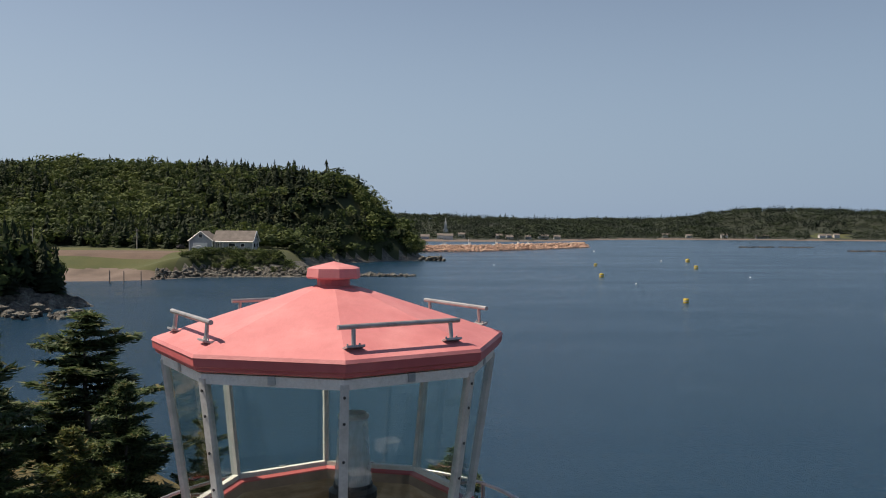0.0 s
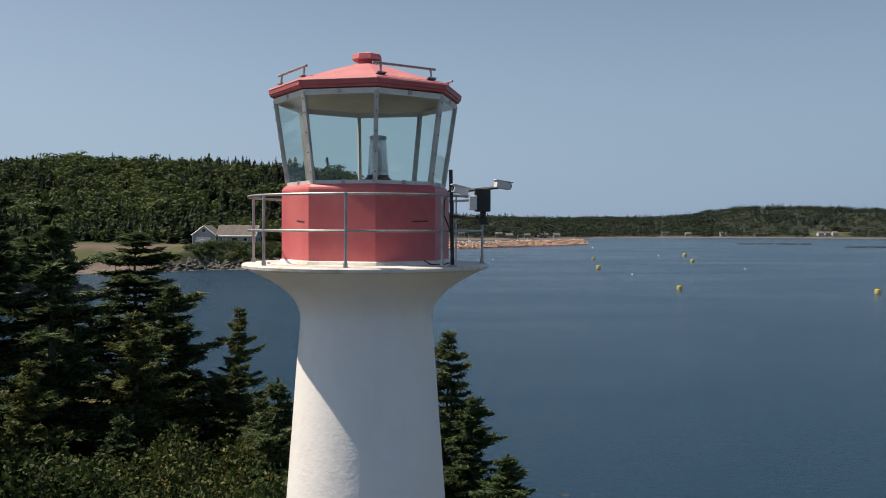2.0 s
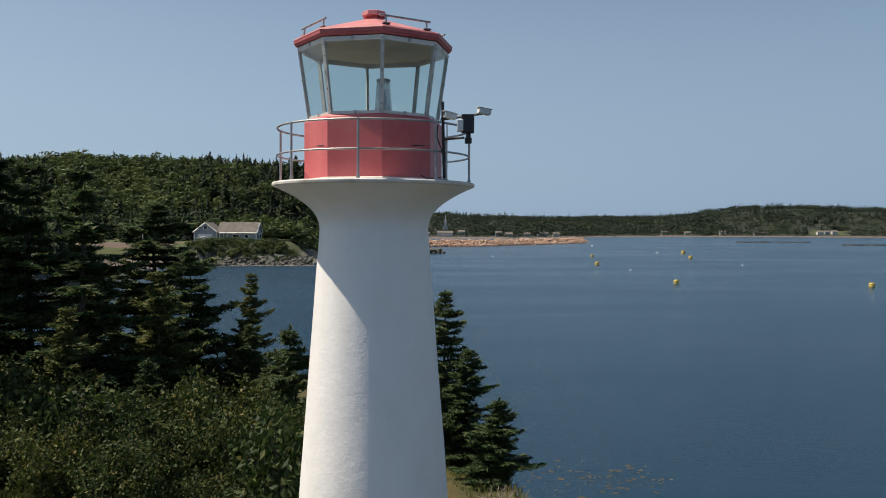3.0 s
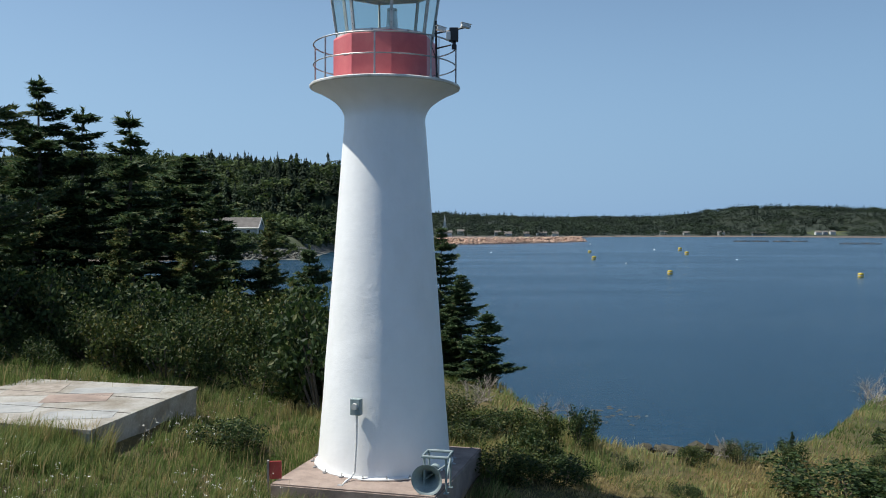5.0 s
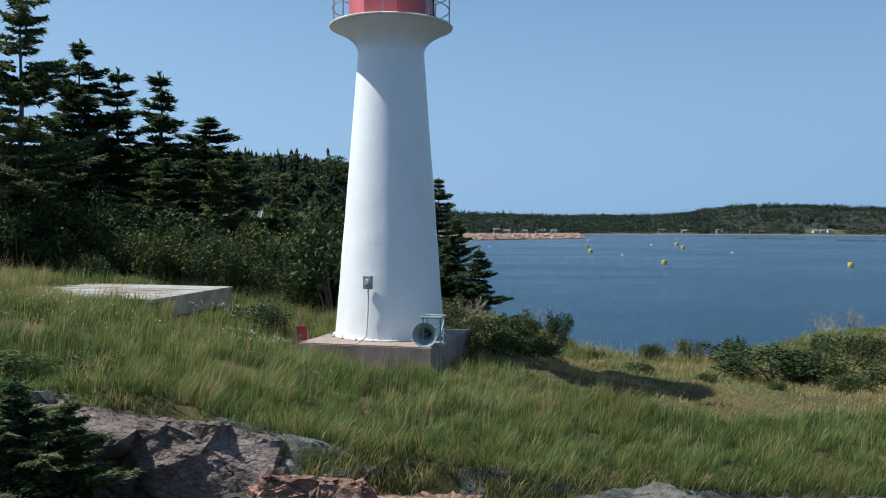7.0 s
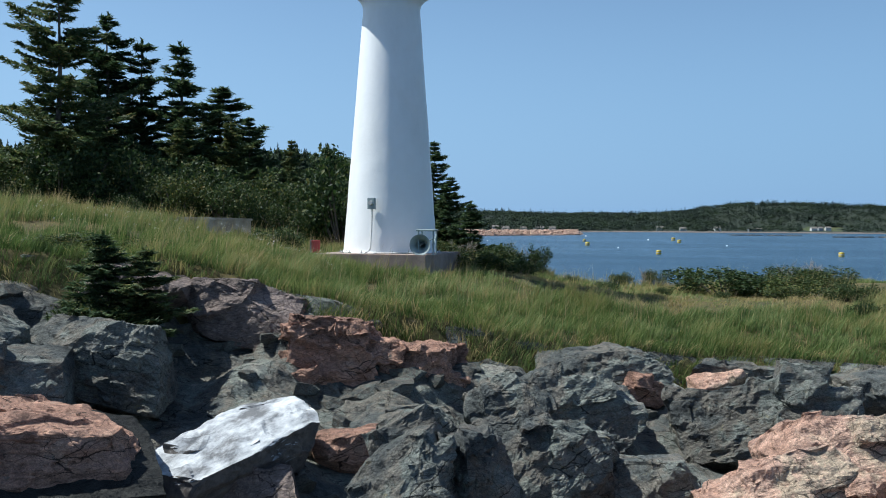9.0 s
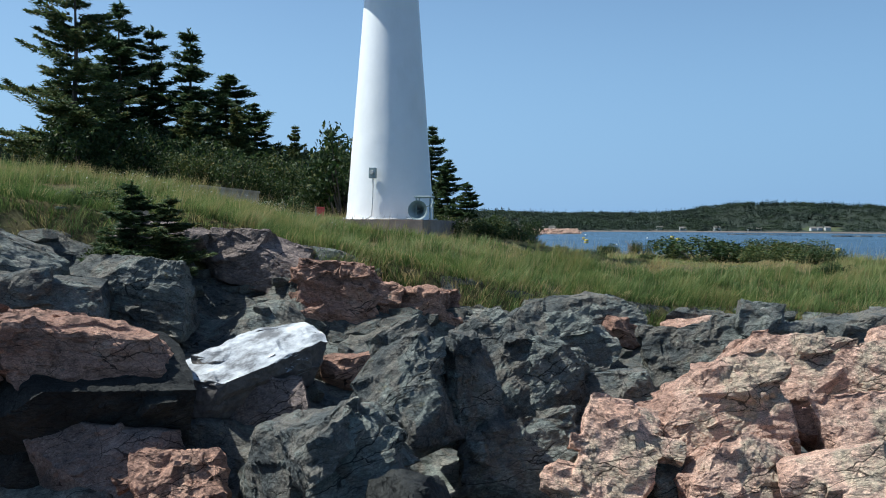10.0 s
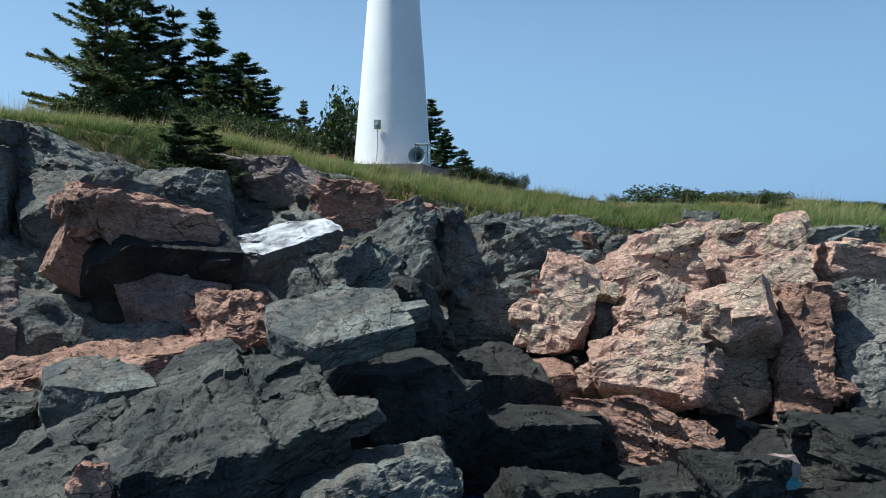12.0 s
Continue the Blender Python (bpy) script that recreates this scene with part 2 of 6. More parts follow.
    for sc, dark, wide, draw in ((0.8, 0.2, 0.016, (0.7, 1.0, 2.2)), (1.7, 0.3, 0.018, (1.6, 1.0, 1.0)), (4.5, 0.45, 0.03, (0.7, 1.0, 2.4))):
        sq = nt.nodes.new("ShaderNodeMapping")
        sq.inputs["Scale"].default_value = draw
        nt.links.new(shift.outputs[0], sq.inputs[0])
        gap = nt.nodes.new("ShaderNodeTexVoronoi")
        gap.feature = "DISTANCE_TO_EDGE"
        gap.inputs["Scale"].default_value = sc
        nt.links.new(sq.outputs[0], gap.inputs["Vector"])
        cut = ramp(nt, gap.outputs["Distance"], ((0.0, (dark, dark, dark)), (wide * 0.4, (dark, dark, dark)), (wide, (1, 1, 1))))
        shown = ramp(nt, noise_node(nt, sc * 0.9, 2, 0.5, draw), ((0.46, (0, 0, 0)), (0.56, (1, 1, 1))))
        cut = blend(nt, shown, (1.0, 1.0, 1.0), cut)
        col = blend(nt, 1.0, col, cut, "MULTIPLY")
        notch = nt.nodes.new("ShaderNodeMath")
        notch.operation = "MULTIPLY_ADD"
        nt.links.new(cut, notch.inputs[0])
        notch.inputs[1].default_value = 0.035 / sc
        nt.links.new(h, notch.inputs[2])
        h = notch.outputs[0]
    grain = nt.nodes.new("ShaderNodeMath")
    grain.operation = "MULTIPLY_ADD"
    nt.links.new(b, grain.inputs[0])
    grain.inputs[1].default_value = 0.12
    nt.links.new(h, grain.inputs[2])
    nt.links.new(col, bs.inputs["Base Color"])
    bs.inputs["Roughness"].default_value, bs.inputs["Specular IOR Level"].default_value = 0.7, 0.22
    bumped(nt, bs, grain.outputs[0], relief, 1.0)
    return m


def foliage(name, stops, through=0.3, attribute=False, rough=0.6, spread=0.3):
    """Leaves: the tone of each leaf varies, and some light shines through."""
    m, nt, bs, out = shader(name)
    geo = nt.nodes.new("ShaderNodeNewGeometry")
    fac = geo.outputs["Random Per Island"]
    if attribute:
        at = nt.nodes.new("ShaderNodeAttribute")
        at.attribute_name = "tone"
        mixer = nt.nodes.new("ShaderNodeMath")
        mixer.operation = "MULTIPLY_ADD"
        nt.links.new(fac, mixer.inputs[0])
        mixer.inputs[1].default_value = spread
        nt.links.new(at.outputs["Fac"], mixer.inputs[2])
        fac = mixer.outputs[0]
    col = ramp(nt, fac, stops)
    if not attribute:
        info = nt.nodes.new("ShaderNodeObjectInfo")
        col = blend(nt, 1.0, col, ramp(nt, info.outputs["Random"], ((0.0, (0.7, 0.8, 0.75)), (0.6, (1.0, 1.0, 1.0)), (1.0, (1.45, 1.2, 0.95)))), "MULTIPLY")
    nt.links.new(col, bs.inputs["Base Color"])
    bs.inputs["Roughness"].default_value = rough
    bs.inputs["Specular IOR Level"].default_value = 0.25
    tr = nt.nodes.new("ShaderNodeBsdfTranslucent")
    nt.links.new(col, tr.inputs["Color"])
    mix = nt.nodes.new("ShaderNodeMixShader")
    mix.inputs[0].default_value = through
    nt.links.new(bs.outputs[0], mix.inputs[1])
    nt.links.new(tr.outputs[0], mix.inputs[2])
    nt.links.new(mix.outputs[0], out.inputs["Surface"])
    return m


def glass(name, tint=(0.9, 0.97, 0.95)):
    m, nt, bs, out = shader(name)
    tr = nt.nodes.new("ShaderNodeBsdfTransparent")
    tr.inputs[0].default_value = (*tint, 1)
    gl = nt.nodes.new("ShaderNodeBsdfGlossy")
    gl.inputs["Roughness"].default_value = 0.03
    fr = nt.nodes.new("ShaderNodeLayerWeight")
    fr.inputs[0].default_value = 0.5
    mix = nt.nodes.new("ShaderNodeMixShader")
    gloss = nt.nodes.new("ShaderNodeMath")
    gloss.operation = "POWER"
    nt.links.new(fr.outputs["Facing"], gloss.inputs[0])
    gloss.inputs[1].default_value = 4.0
    amount = nt.nodes.new("ShaderNodeMath")
    amount.operation = "MULTIPLY_ADD"
    nt.links.new(gloss.outputs[0], amount.inputs[0])
    amount.inputs[1].default_value, amount.inputs[2].default_value = 0.75, 0.06
    nt.links.new(amount.outputs[0], mix.inputs[0])
    nt.links.new(tr.outputs[0], mix.inputs[1])
    nt.links.new(gl.outputs[0], mix.inputs[2])
    nt.links.new(mix.outputs[0], out.inputs["Surface"])
    return m


def sea_water():
    m, nt, bs, _ = shader("sea water")
    bs.inputs["Base Color"].default_value = (0.005, 0.029, 0.056, 1)
    bs.inputs["Roughness"].default_value = 0.12
    bs.inputs["IOR"].default_value = 1.33
    a = noise_node(nt, 1.3, 6, 0.65, (0.8, 1.8, 1))
    b = noise_node(nt, 0.11, 3, 0.5, (1.0, 2.2, 1))
    slick = noise_node(nt, 0.012, 4, 0.6, (0.5, 2.2, 1))
    nt.links.new(ramp(nt, slick, ((0.4, (0.26, 0.26, 0.26)), (0.62, (0.19, 0.19, 0.19)))), bs.inputs["Roughness"])
    h = blend(nt, 0.5, a, b)
    bumped(nt, bs, h, 0.75, 0.6)
    return m


M_SEA = sea_water()
M_WHITE = weathered("white tower paint", (0.8, 0.8, 0.785), (0.85, 0.85, 0.845), (0.88, 0.88, 0.875), 0.45, 0.9, 2.6, 0.5, 0.03, stretch=(1, 1, 0.35), grit=0.965)
M_DECK = weathered("worn deck paint", (0.5, 0.47, 0.42), (0.72, 0.7, 0.66), (0.8, 0.79, 0.77), 0.7, 3.0, 30, 0.3)
M_RED = weathered("faded red paint", (0.5, 0.1, 0.11), (0.56, 0.125, 0.13), (0.6, 0.16, 0.155), 0.45, 1.6, 9, 0.12, 0.006, grit=0.93)
M_ROOF = weathered("pale faded red paint", (0.5, 0.165, 0.17), (0.56, 0.2, 0.205), (0.62, 0.25, 0.25), 0.6, 2.2, 9, 0.35, 0.02, grit=0.9)
M_STEEL = weathered("galvanised steel", (0.3, 0.3, 0.3), (0.4, 0.4, 0.4), (0.5, 0.5, 0.5), 0.45, 6, 40, 0.1, 0.003, 0.7)
M_FRAME = weathered("grey painted frame", (0.42, 0.42, 0.4), (0.55, 0.55, 0.53), (0.65, 0.65, 0.63), 0.5, 5, 40, 0.15, 0.003)
M_SILL = weathered("white sill paint", (0.66, 0.65, 0.6), (0.74, 0.73, 0.7), (0.8, 0.8, 0.77), 0.6, 5, 40, 0.15, 0.003)
M_BLACK = weathered("black plastic", (0.012, 0.012, 0.013), (0.018, 0.018, 0.02), (0.03, 0.03, 0.03), 0.5, 4, 30, 0.1, 0.002)
M_CASE = weathered("white plastic case", (0.66, 0.66, 0.65), (0.72, 0.72, 0.71), (0.78, 0.78, 0.77), 0.4, 4, 30, 0.05, 0.002)
M_CEIL = weathered("cream ceiling paint", (0.55, 0.53, 0.47), (0.64, 0.62, 0.56), (0.7, 0.69, 0.64), 0.7, 2, 20, 0.1)
M_WOOD = weathered("bare plywood lining", (0.26, 0.19, 0.12), (0.4, 0.32, 0.22), (0.52, 0.45, 0.36), 0.75, 3, 20, 0.2, 0.004, stretch=(1, 1, 5))
M_GLASS = glass("lantern glass", (0.84, 0.92, 0.9))
M_LENS, lens_nt, lens_bs, lens_out = shader("frosted lens")
lens_bs.inputs["Base Color"].default_value, lens_bs.inputs["Roughness"].default_value = (0.6, 0.62, 0.62, 1), 0.25
lens_clear, lens_mix = lens_nt.nodes.new("ShaderNodeBsdfTransparent"), lens_nt.nodes.new("ShaderNodeMixShader")
lens_nt.links.new(ramp(lens_nt, noise_node(lens_nt, 6.0, 3, 0.6, (1, 1, 0.4)), ((0.35, (0.3, 0.3, 0.3)), (0.65, (0.65, 0.65, 0.65)))), lens_mix.inputs[0])
lens_nt.links.new(lens_clear.outputs[0], lens_mix.inputs[1])
lens_nt.links.new(lens_bs.outputs[0], lens_mix.inputs[2])
lens_nt.links.new(lens_mix.outputs[0], lens_out.inputs["Surface"])
M_CONCRETE = weathered("brown weathered concrete", (0.19, 0.145, 0.12), (0.29, 0.22, 0.185), (0.38, 0.3, 0.25), 0.85, 1.4, 16, 0.5, 0.02)
M_SLAB = weathered("pale weathered concrete", (0.2, 0.165, 0.12), (0.34, 0.32, 0.285), (0.46, 0.45, 0.42), 0.8, 0.8, 14, 0.4, 0.015, grit=0.65)
M_HORN = weathered("grey green horn paint", (0.2, 0.25, 0.25), (0.27, 0.33, 0.33), (0.34, 0.4, 0.4), 0.5, 4, 30, 0.15, 0.003)
M_SIGNRED = weathered("red sign enamel", (0.4, 0.05, 0.045), (0.5, 0.065, 0.055), (0.55, 0.1, 0.09), 0.45, 4, 30, 0.1, 0.002)
M_BARK = weathered("spruce bark", (0.05, 0.04, 0.032), (0.1, 0.08, 0.065), (0.17, 0.15, 0.13), 0.9, 4, 30, 0.6, 0.02, stretch=(1, 1, 0.3))
M_NEEDLE = foliage("spruce needles", ((0.0, (0.03, 0.055, 0.028)), (0.5, (0.065, 0.105, 0.045)), (0.85, (0.11, 0.15, 0.058)), (1.0, (0.19, 0.16, 0.075))), 0.35)
M_LEAF = foliage("shrub leaves", ((0.0, (0.018, 0.033, 0.011)), (0.6, (0.04, 0.068, 0.019)), (0.9, (0.09, 0.11, 0.032)), (1.0, (0.17, 0.15, 0.06))), 0.3)
M_GRASS = foliage("grass blades", ((0.0, (0.03, 0.056, 0.014)), (0.3, (0.098, 0.152, 0.04)), (0.55, (0.195, 0.24, 0.082)), (0.78, (0.31, 0.255, 0.105)), (1.0, (0.42, 0.33, 0.17))), 0.4, True)
M_FOREST = foliage("hill forest leaves", ((0.0, (0.013, 0.025, 0.015)), (0.3, (0.027, 0.045, 0.02)), (0.55, (0.055, 0.085, 0.028)), (1.0, (0.1, 0.13, 0.04))), 0.25, True, 0.8, 0.16)
M_FARWOOD = foliage("far forest leaves", ((0.0, (0.012, 0.022, 0.016)), (0.4, (0.022, 0.037, 0.024)), (1.0, (0.05, 0.07, 0.034))), 0.25, True, 0.8, 0.16)
M_FASCIA = weathered("dull red eave paint", (0.42, 0.085, 0.092), (0.5, 0.105, 0.112), (0.55, 0.14, 0.14), 0.5, 1.6, 9, 0.12, 0.006, grit=0.9)
M_FLOWER = weathered("white petals", (0.6, 0.6, 0.55), (0.7, 0.7, 0.66), (0.78, 0.78, 0.74), 0.7)
M_TWIG = weathered("dead grey twigs", (0.2, 0.17, 0.14), (0.3, 0.26, 0.22), (0.38, 0.34, 0.3), 0.85, 4, 30, 0.3)
M_ROCKDARK = stone("dark grey rock", ((0.28, (0.04, 0.045, 0.046)), (0.42, (0.1, 0.112, 0.112)), (0.5, (0.165, 0.155, 0.135)), (0.56, (0.175, 0.2, 0.187)), (0.66, (0.26, 0.26, 0.235)), (0.8, (0.4, 0.36, 0.3))), (0.2, 0.18, 0.11))
M_ROCKPINK = stone("pink granite", ((0.28, (0.24, 0.15, 0.115)), (0.42, (0.51, 0.325, 0.25)), (0.52, (0.62, 0.43, 0.34)), (0.585, (0.47, 0.395, 0.3)), (0.65, (0.6, 0.42, 0.33)), (0.8, (0.65, 0.54, 0.45))), (0.2, 0.17, 0.14))
M_ROCKRED = stone("red brown rock", ((0.3, (0.13, 0.088, 0.07)), (0.46, (0.31, 0.185, 0.14)), (0.6, (0.43, 0.265, 0.2)), (0.78, (0.42, 0.34, 0.27))), (0.12, 0.11, 0.1))
# Black of the tidal zone; on shaded blocks it puts shade into the colour.
M_ROCKWETSHADE = stone("black tidal and shaded rock", ((0.3, (0.014, 0.015, 0.015)), (0.5, (0.032, 0.034, 0.033)), (0.7, (0.075, 0.074, 0.066))))
M_ROCKTIDE = stone("dark tidal rock", ((0.28, (0.022, 0.024, 0.025)), (0.42, (0.05, 0.056, 0.057)), (0.52, (0.085, 0.087, 0.08)), (0.66, (0.13, 0.132, 0.12)), (0.8, (0.22, 0.2, 0.165))), (0.2, 0.17, 0.12))
M_ROCKGREY = stone("pale grey rock", ((0.3, (0.08, 0.083, 0.081)), (0.46, (0.175, 0.178, 0.17)), (0.6, (0.27, 0.265, 0.245)), (0.78, (0.4, 0.37, 0.31))), (0.4, 0.34, 0.22))
M_ROCKMAUVE = stone("mauve brown rock", ((0.3, (0.1, 0.085, 0.08)), (0.5, (0.22, 0.178, 0.163)), (0.7, (0.35, 0.285, 0.26))), (0.22, 0.19, 0.17))


def guano_rock():
    """Rock with a chalky white crust on the faces that look up."""
    m, nt, bs, _ = shader("white crusted rock")
    geo = nt.nodes.new("ShaderNodeNewGeometry")
    sep = nt.nodes.new("ShaderNodeSeparateXYZ")
    nt.links.new(geo.outputs["Normal"], sep.inputs[0])
    b = noise_node(nt, 5.0, 8, 0.75)
    up = nt.nodes.new("ShaderNodeMath")
    up.operation = "MULTIPLY_ADD"
    nt.links.new(b, up.inputs[0])
    up.inputs[1].default_value = 1.0
    streak = noise_node(nt, 2.2, 6, 0.7, (0.6, 1, 1))
    nt.links.new(sep.outputs["Z"], up.inputs[2])
    mask = ramp(nt, up.outputs[0], ((0.92, (0, 0, 0)), (1.16, (1, 1, 1))))
    col = blend(nt, mask, ramp(nt, b, ((0.3, (0.05, 0.05, 0.05)), (0.7, (0.2, 0.17, 0.15)))), ramp(nt, streak, ((0.38, (0.13, 0.13, 0.135)), (0.5, (0.36, 0.37, 0.385)), (0.64, (0.62, 0.63, 0.64)))))
    nt.links.new(col, bs.inputs["Base Color"])
    bs.inputs["Roughness"].default_value = 0.85
    bumped(nt, bs, b, 0.6, 0.05)
    return m


def soil():
    """Turf between the blades: thatch, bare earth and worn yellow lawn."""
    m, nt, bs, _ = shader("thatch and soil")
    a = noise_node(nt, 0.35, 6, 0.65)
    b = noise_node(nt, 7.0, 8, 0.75)
    col = ramp(nt, a, ((0.3, (0.045, 0.052, 0.016)), (0.48, (0.09, 0.078, 0.025)), (0.66, (0.15, 0.105, 0.036))))
    col = blend(nt, 1.0, col, ramp(nt, b, ((0.3, (0.45, 0.45, 0.42)), (0.7, (1.25, 1.2, 1.1)))), "MULTIPLY")
    nt.links.new(col, bs.inputs["Base Color"])
    bs.inputs["Roughness"].default_value = 0.95
    bumped(nt, bs, b, 0.9, 0.08)
    return m


M_GUANO, M_SOIL = guano_rock(), soil()
M_PATCH = weathered("cement patch", (0.24, 0.24, 0.235), (0.32, 0.325, 0.32), (0.38, 0.38, 0.37), 0.85, 1.2, 14, 0.3)
M_FILLER = weathered("dirty joint filler", (0.04, 0.035, 0.03), (0.06, 0.052, 0.045), (0.09, 0.08, 0.07), 0.9, 3, 20, 0.2)
M_FIELD = weathered("mown field", (0.036, 0.055, 0.014), (0.058, 0.07, 0.02), (0.085, 0.082, 0.032), 0.95, 0.03, 1.5, 0.5, 0.2)
M_BARE = weathered("bare tilled earth", (0.085, 0.06, 0.045), (0.11, 0.078, 0.058), (0.13, 0.096, 0.068), 0.95, 0.08, 1.5, 0.5, 0.2)
M_BEACH = weathered("shingle beach", (0.095, 0.075, 0.062), (0.135, 0.106, 0.088), (0.17, 0.135, 0.113), 0.95, 0.1, 3, 0.6, 0.1)
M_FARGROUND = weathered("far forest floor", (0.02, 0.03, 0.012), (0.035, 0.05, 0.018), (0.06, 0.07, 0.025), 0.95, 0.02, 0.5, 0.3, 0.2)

# Darker copy of the forest floor, with the trees' shade in its colour.
M_FARFLOOR = weathered("far forest floor with shade in its colour", (0.012, 0.02, 0.013), (0.018, 0.028, 0.016), (0.028, 0.036, 0.02), 0.95, 0.02, 0.5, 0.3, 0.2)

# ---- the sea ----
R_SEA = 4800
ring = [0, 30, 80, 200, 500, 1200, 2600, R_SEA]
sv = [(r * math.cos(a), r * math.sin(a) + 5, SEA) for r in ring[1:] for a in np.linspace(0, 2 * math.pi, 48, endpoint=False)]
sv.append((0, 5, SEA))
sf = [(k * 48 + i, k * 48 + (i + 1) % 48, (k + 1) * 48 + (i + 1) % 48, (k + 1) * 48 + i) for k in range(len(ring) - 2) for i in range(48)]
sea_mesh = bpy.data.meshes.new("water")
sea_mesh.from_pydata(sv, [], sf + [(len(sv) - 1, i, (i + 1) % 48) for i in range(48)])
sea_mesh.materials.append(M_SEA)
tagged(new("water", sea_mesh), "rippled dark blue sea of the wide bay", "sea", kind="structure")


# ---- the near headland ----
def edge(x):
    """Where turf gives way to rock on the seaward side."""
    return np.interp(x, (-40, -16, -9, -7, -5, -1.2, 1.3, 4, 9, 15, 24, 45), (-6, -5, -3.4, -2.6, -2.0, -2.3, -1.6, -1.2, -0.1, -0.9, 1.0, 6.0))


def turf(x, y):
    """Height of the grassy top."""
    slope = np.interp(x, (-6, 5), (0.0, 0.17))
    base = np.interp(x, (-16, 8.5, 20, 45), (6.725, 4.152, 3.86, 3.2)) + slope * (np.minimum(y, 6) - 6)
    base = base + 0.1 * np.clip(-4 - x, 0, 5) * step(-2, 4, y)
    return base - 0.05 * np.maximum(y - 20, 0)


def back(x):
    """Where the top breaks down to the bay on the far side."""
    return np.interp(x, (-60, -20, -2, 2, 4, 5.5, 8, 11, 15, 22, 30, 45), (70, 48, 40, 30, 20, 15.5, 14, 13.8, 17, 27, 34, 40))


def ground_height(x, y):
    p = np.stack([np.ravel(x), np.ravel(y), np.zeros(np.size(x))], 1)
    n = (0.16 * layered(p * 0.35, 3, 3) + 0.05 * layered(p * 1.7, 2, 9)).reshape(np.shape(x))
    h = turf(x, y) + n
    h = h - (np.maximum(y - back(x), 0) * 0.75)
    e = edge(x)
    return np.where(y < e - 0.2, np.maximum(h - 1.7 * step(0.2, 2.0, e - y) - 0.75 * np.maximum(e - y - 1.0, 0) - 0.25, -3.5), np.maximum(h, -3.5))


gx = np.concatenate([np.arange(-70, -24, 2.0), np.arange(-24, 26, 0.3), np.arange(26, 62, 2.0)])
gy = np.concatenate([np.arange(-26, -10, 2.0), np.arange(-10, 22, 0.3), np.arange(22, 76, 2.0)])
GX, GY = np.meshgrid(gx, gy, indexing="ij")
GZ = ground_height(GX, GY)
me = mesh_from("ground", np.stack([GX, GY, GZ], -1).reshape(-1, 3), grid_faces(len(gx), len(gy)), (M_SOIL,), True)
tagged(new("ground", me), "grassy headland ground sloping down to the bay", "ground", kind="structure")


# ---- far forests, made of many small leaf clumps ----
def conifer_clump(rng, n=110):
    """Triangles of one far conifer, unit height, base at zero."""
    t = rng.random(n) ** 0.75
    z = 0.06 + 0.92 * (1 - t)
    out = (0.03 + 0.26 * t) * rng.uniform(0.55, 1.15, n)
    a = rng.random(n) * 2 * np.pi
    rad = np.stack([np.cos(a), np.sin(a)], 1)
    side = np.stack([-np.sin(a), np.cos(a)], 1)
    w = out * 0.3 + 0.012
    root = np.stack([np.zeros(n), np.zeros(n), z + 0.05], 1)
    tip = np.concatenate([rad * out[:, None], (z - 0.07)[:, None]], 1)
    p1, p2 = tip.copy(), tip.copy()
    p1[:, :2] += side * w[:, None]
    p2[:, :2] -= side * w[:, None]
    p1[:, 2] += rng.uniform(-0.03, 0.03, n)
    return np.stack([root, p1, p2], 1).reshape(-1, 3)


def broadleaf_clump(rng, n=170):
    """Triangles of one far broadleaf crown, unit height."""
    lobes = rng.normal(0, 0.16, (7, 3)) * (1, 1, 0.9) + (0, 0, 0.58)
    c = lobes[rng.integers(0, 7, n)]
    d = rng.normal(0, 1, (n, 3))
    d /= np.linalg.norm(d, axis=1)[:, None]
    c = c + d * rng.uniform(0.12, 0.24, n)[:, None] * (1, 1, 0.9)
    u = rng.normal(0, 1, (n, 3))
    v = np.cross(d, u)
    v /= np.linalg.norm(v, axis=1)[:, None]
    u = np.cross(v, d) + 0.5 * rng.normal(0, 1, (n, 3)) * 0.5
    s = rng.uniform(0.04, 0.08, n)[:, None]
    return np.stack([c + u * s, c - u * s * 0.6 + v * s, c - u * s * 0.6 - v * s], 1).reshape(-1, 3)


def forest(name, label, spots, heights, seed, pines=0.6, detail=1.0, spread=1.0, mat=M_FOREST):
    rng = np.random.default_rng(seed)
    kinds = [conifer_clump(rng, int(110 * detail)) for _ in range(6)] + [broadleaf_clump(rng, int(170 * detail)) for _ in range(6)]
    vs, ts = [], []
    for (x, y, z), h in zip(spots, heights):
        pine = rng.random() < pines + 0.45 * math.sin(x * 0.031 + 1.7 * math.sin(y * 0.021)) * (detail < 1.5)
        k = kinds[rng.integers(0, 6) + (0 if pine else 6)]
        a = rng.random() * 6.283
        wide = h * spread * (rng.uniform(0.7, 1.1) if pine else rng.uniform(0.8, 1.15))
        rot = np.array(((math.cos(a), -math.sin(a), 0), (math.sin(a), math.cos(a), 0), (0, 0, 1)))
        vs.append((k @ rot.T) * (wide, wide, h * (1.12 if pine else 0.9)) + (x, y, z - 0.3))
        ts.append(np.full(len(k), rng.uniform(0.0, 0.26) if pine else rng.uniform(0.22, 0.8)))
    V = np.concatenate(vs)
    me = mesh_from(name, V, np.arange(len(V)).reshape(-1, 3), (mat,))
    tone(me, np.concatenate(ts))
    return tagged(new(name, me), label, "forest", kind="stuff")


# ---- the wooded hill with the house, across the cove ----
def hill_coast(y):
    return np.interp(y, (300, 345, 352, 362, 375, 400, 480, 515, 535, 548, 570, 650, 900), (-50, -50, -56, -58, -60, -62, -66, -44, -18, -12, -10, -20, -60))


def hill_front(x):
    return np.interp(x, (-700, -150, -125, -112, -98, -80, -55, -40), (300, 312, 318, 326, 346, 350, 352, 356))


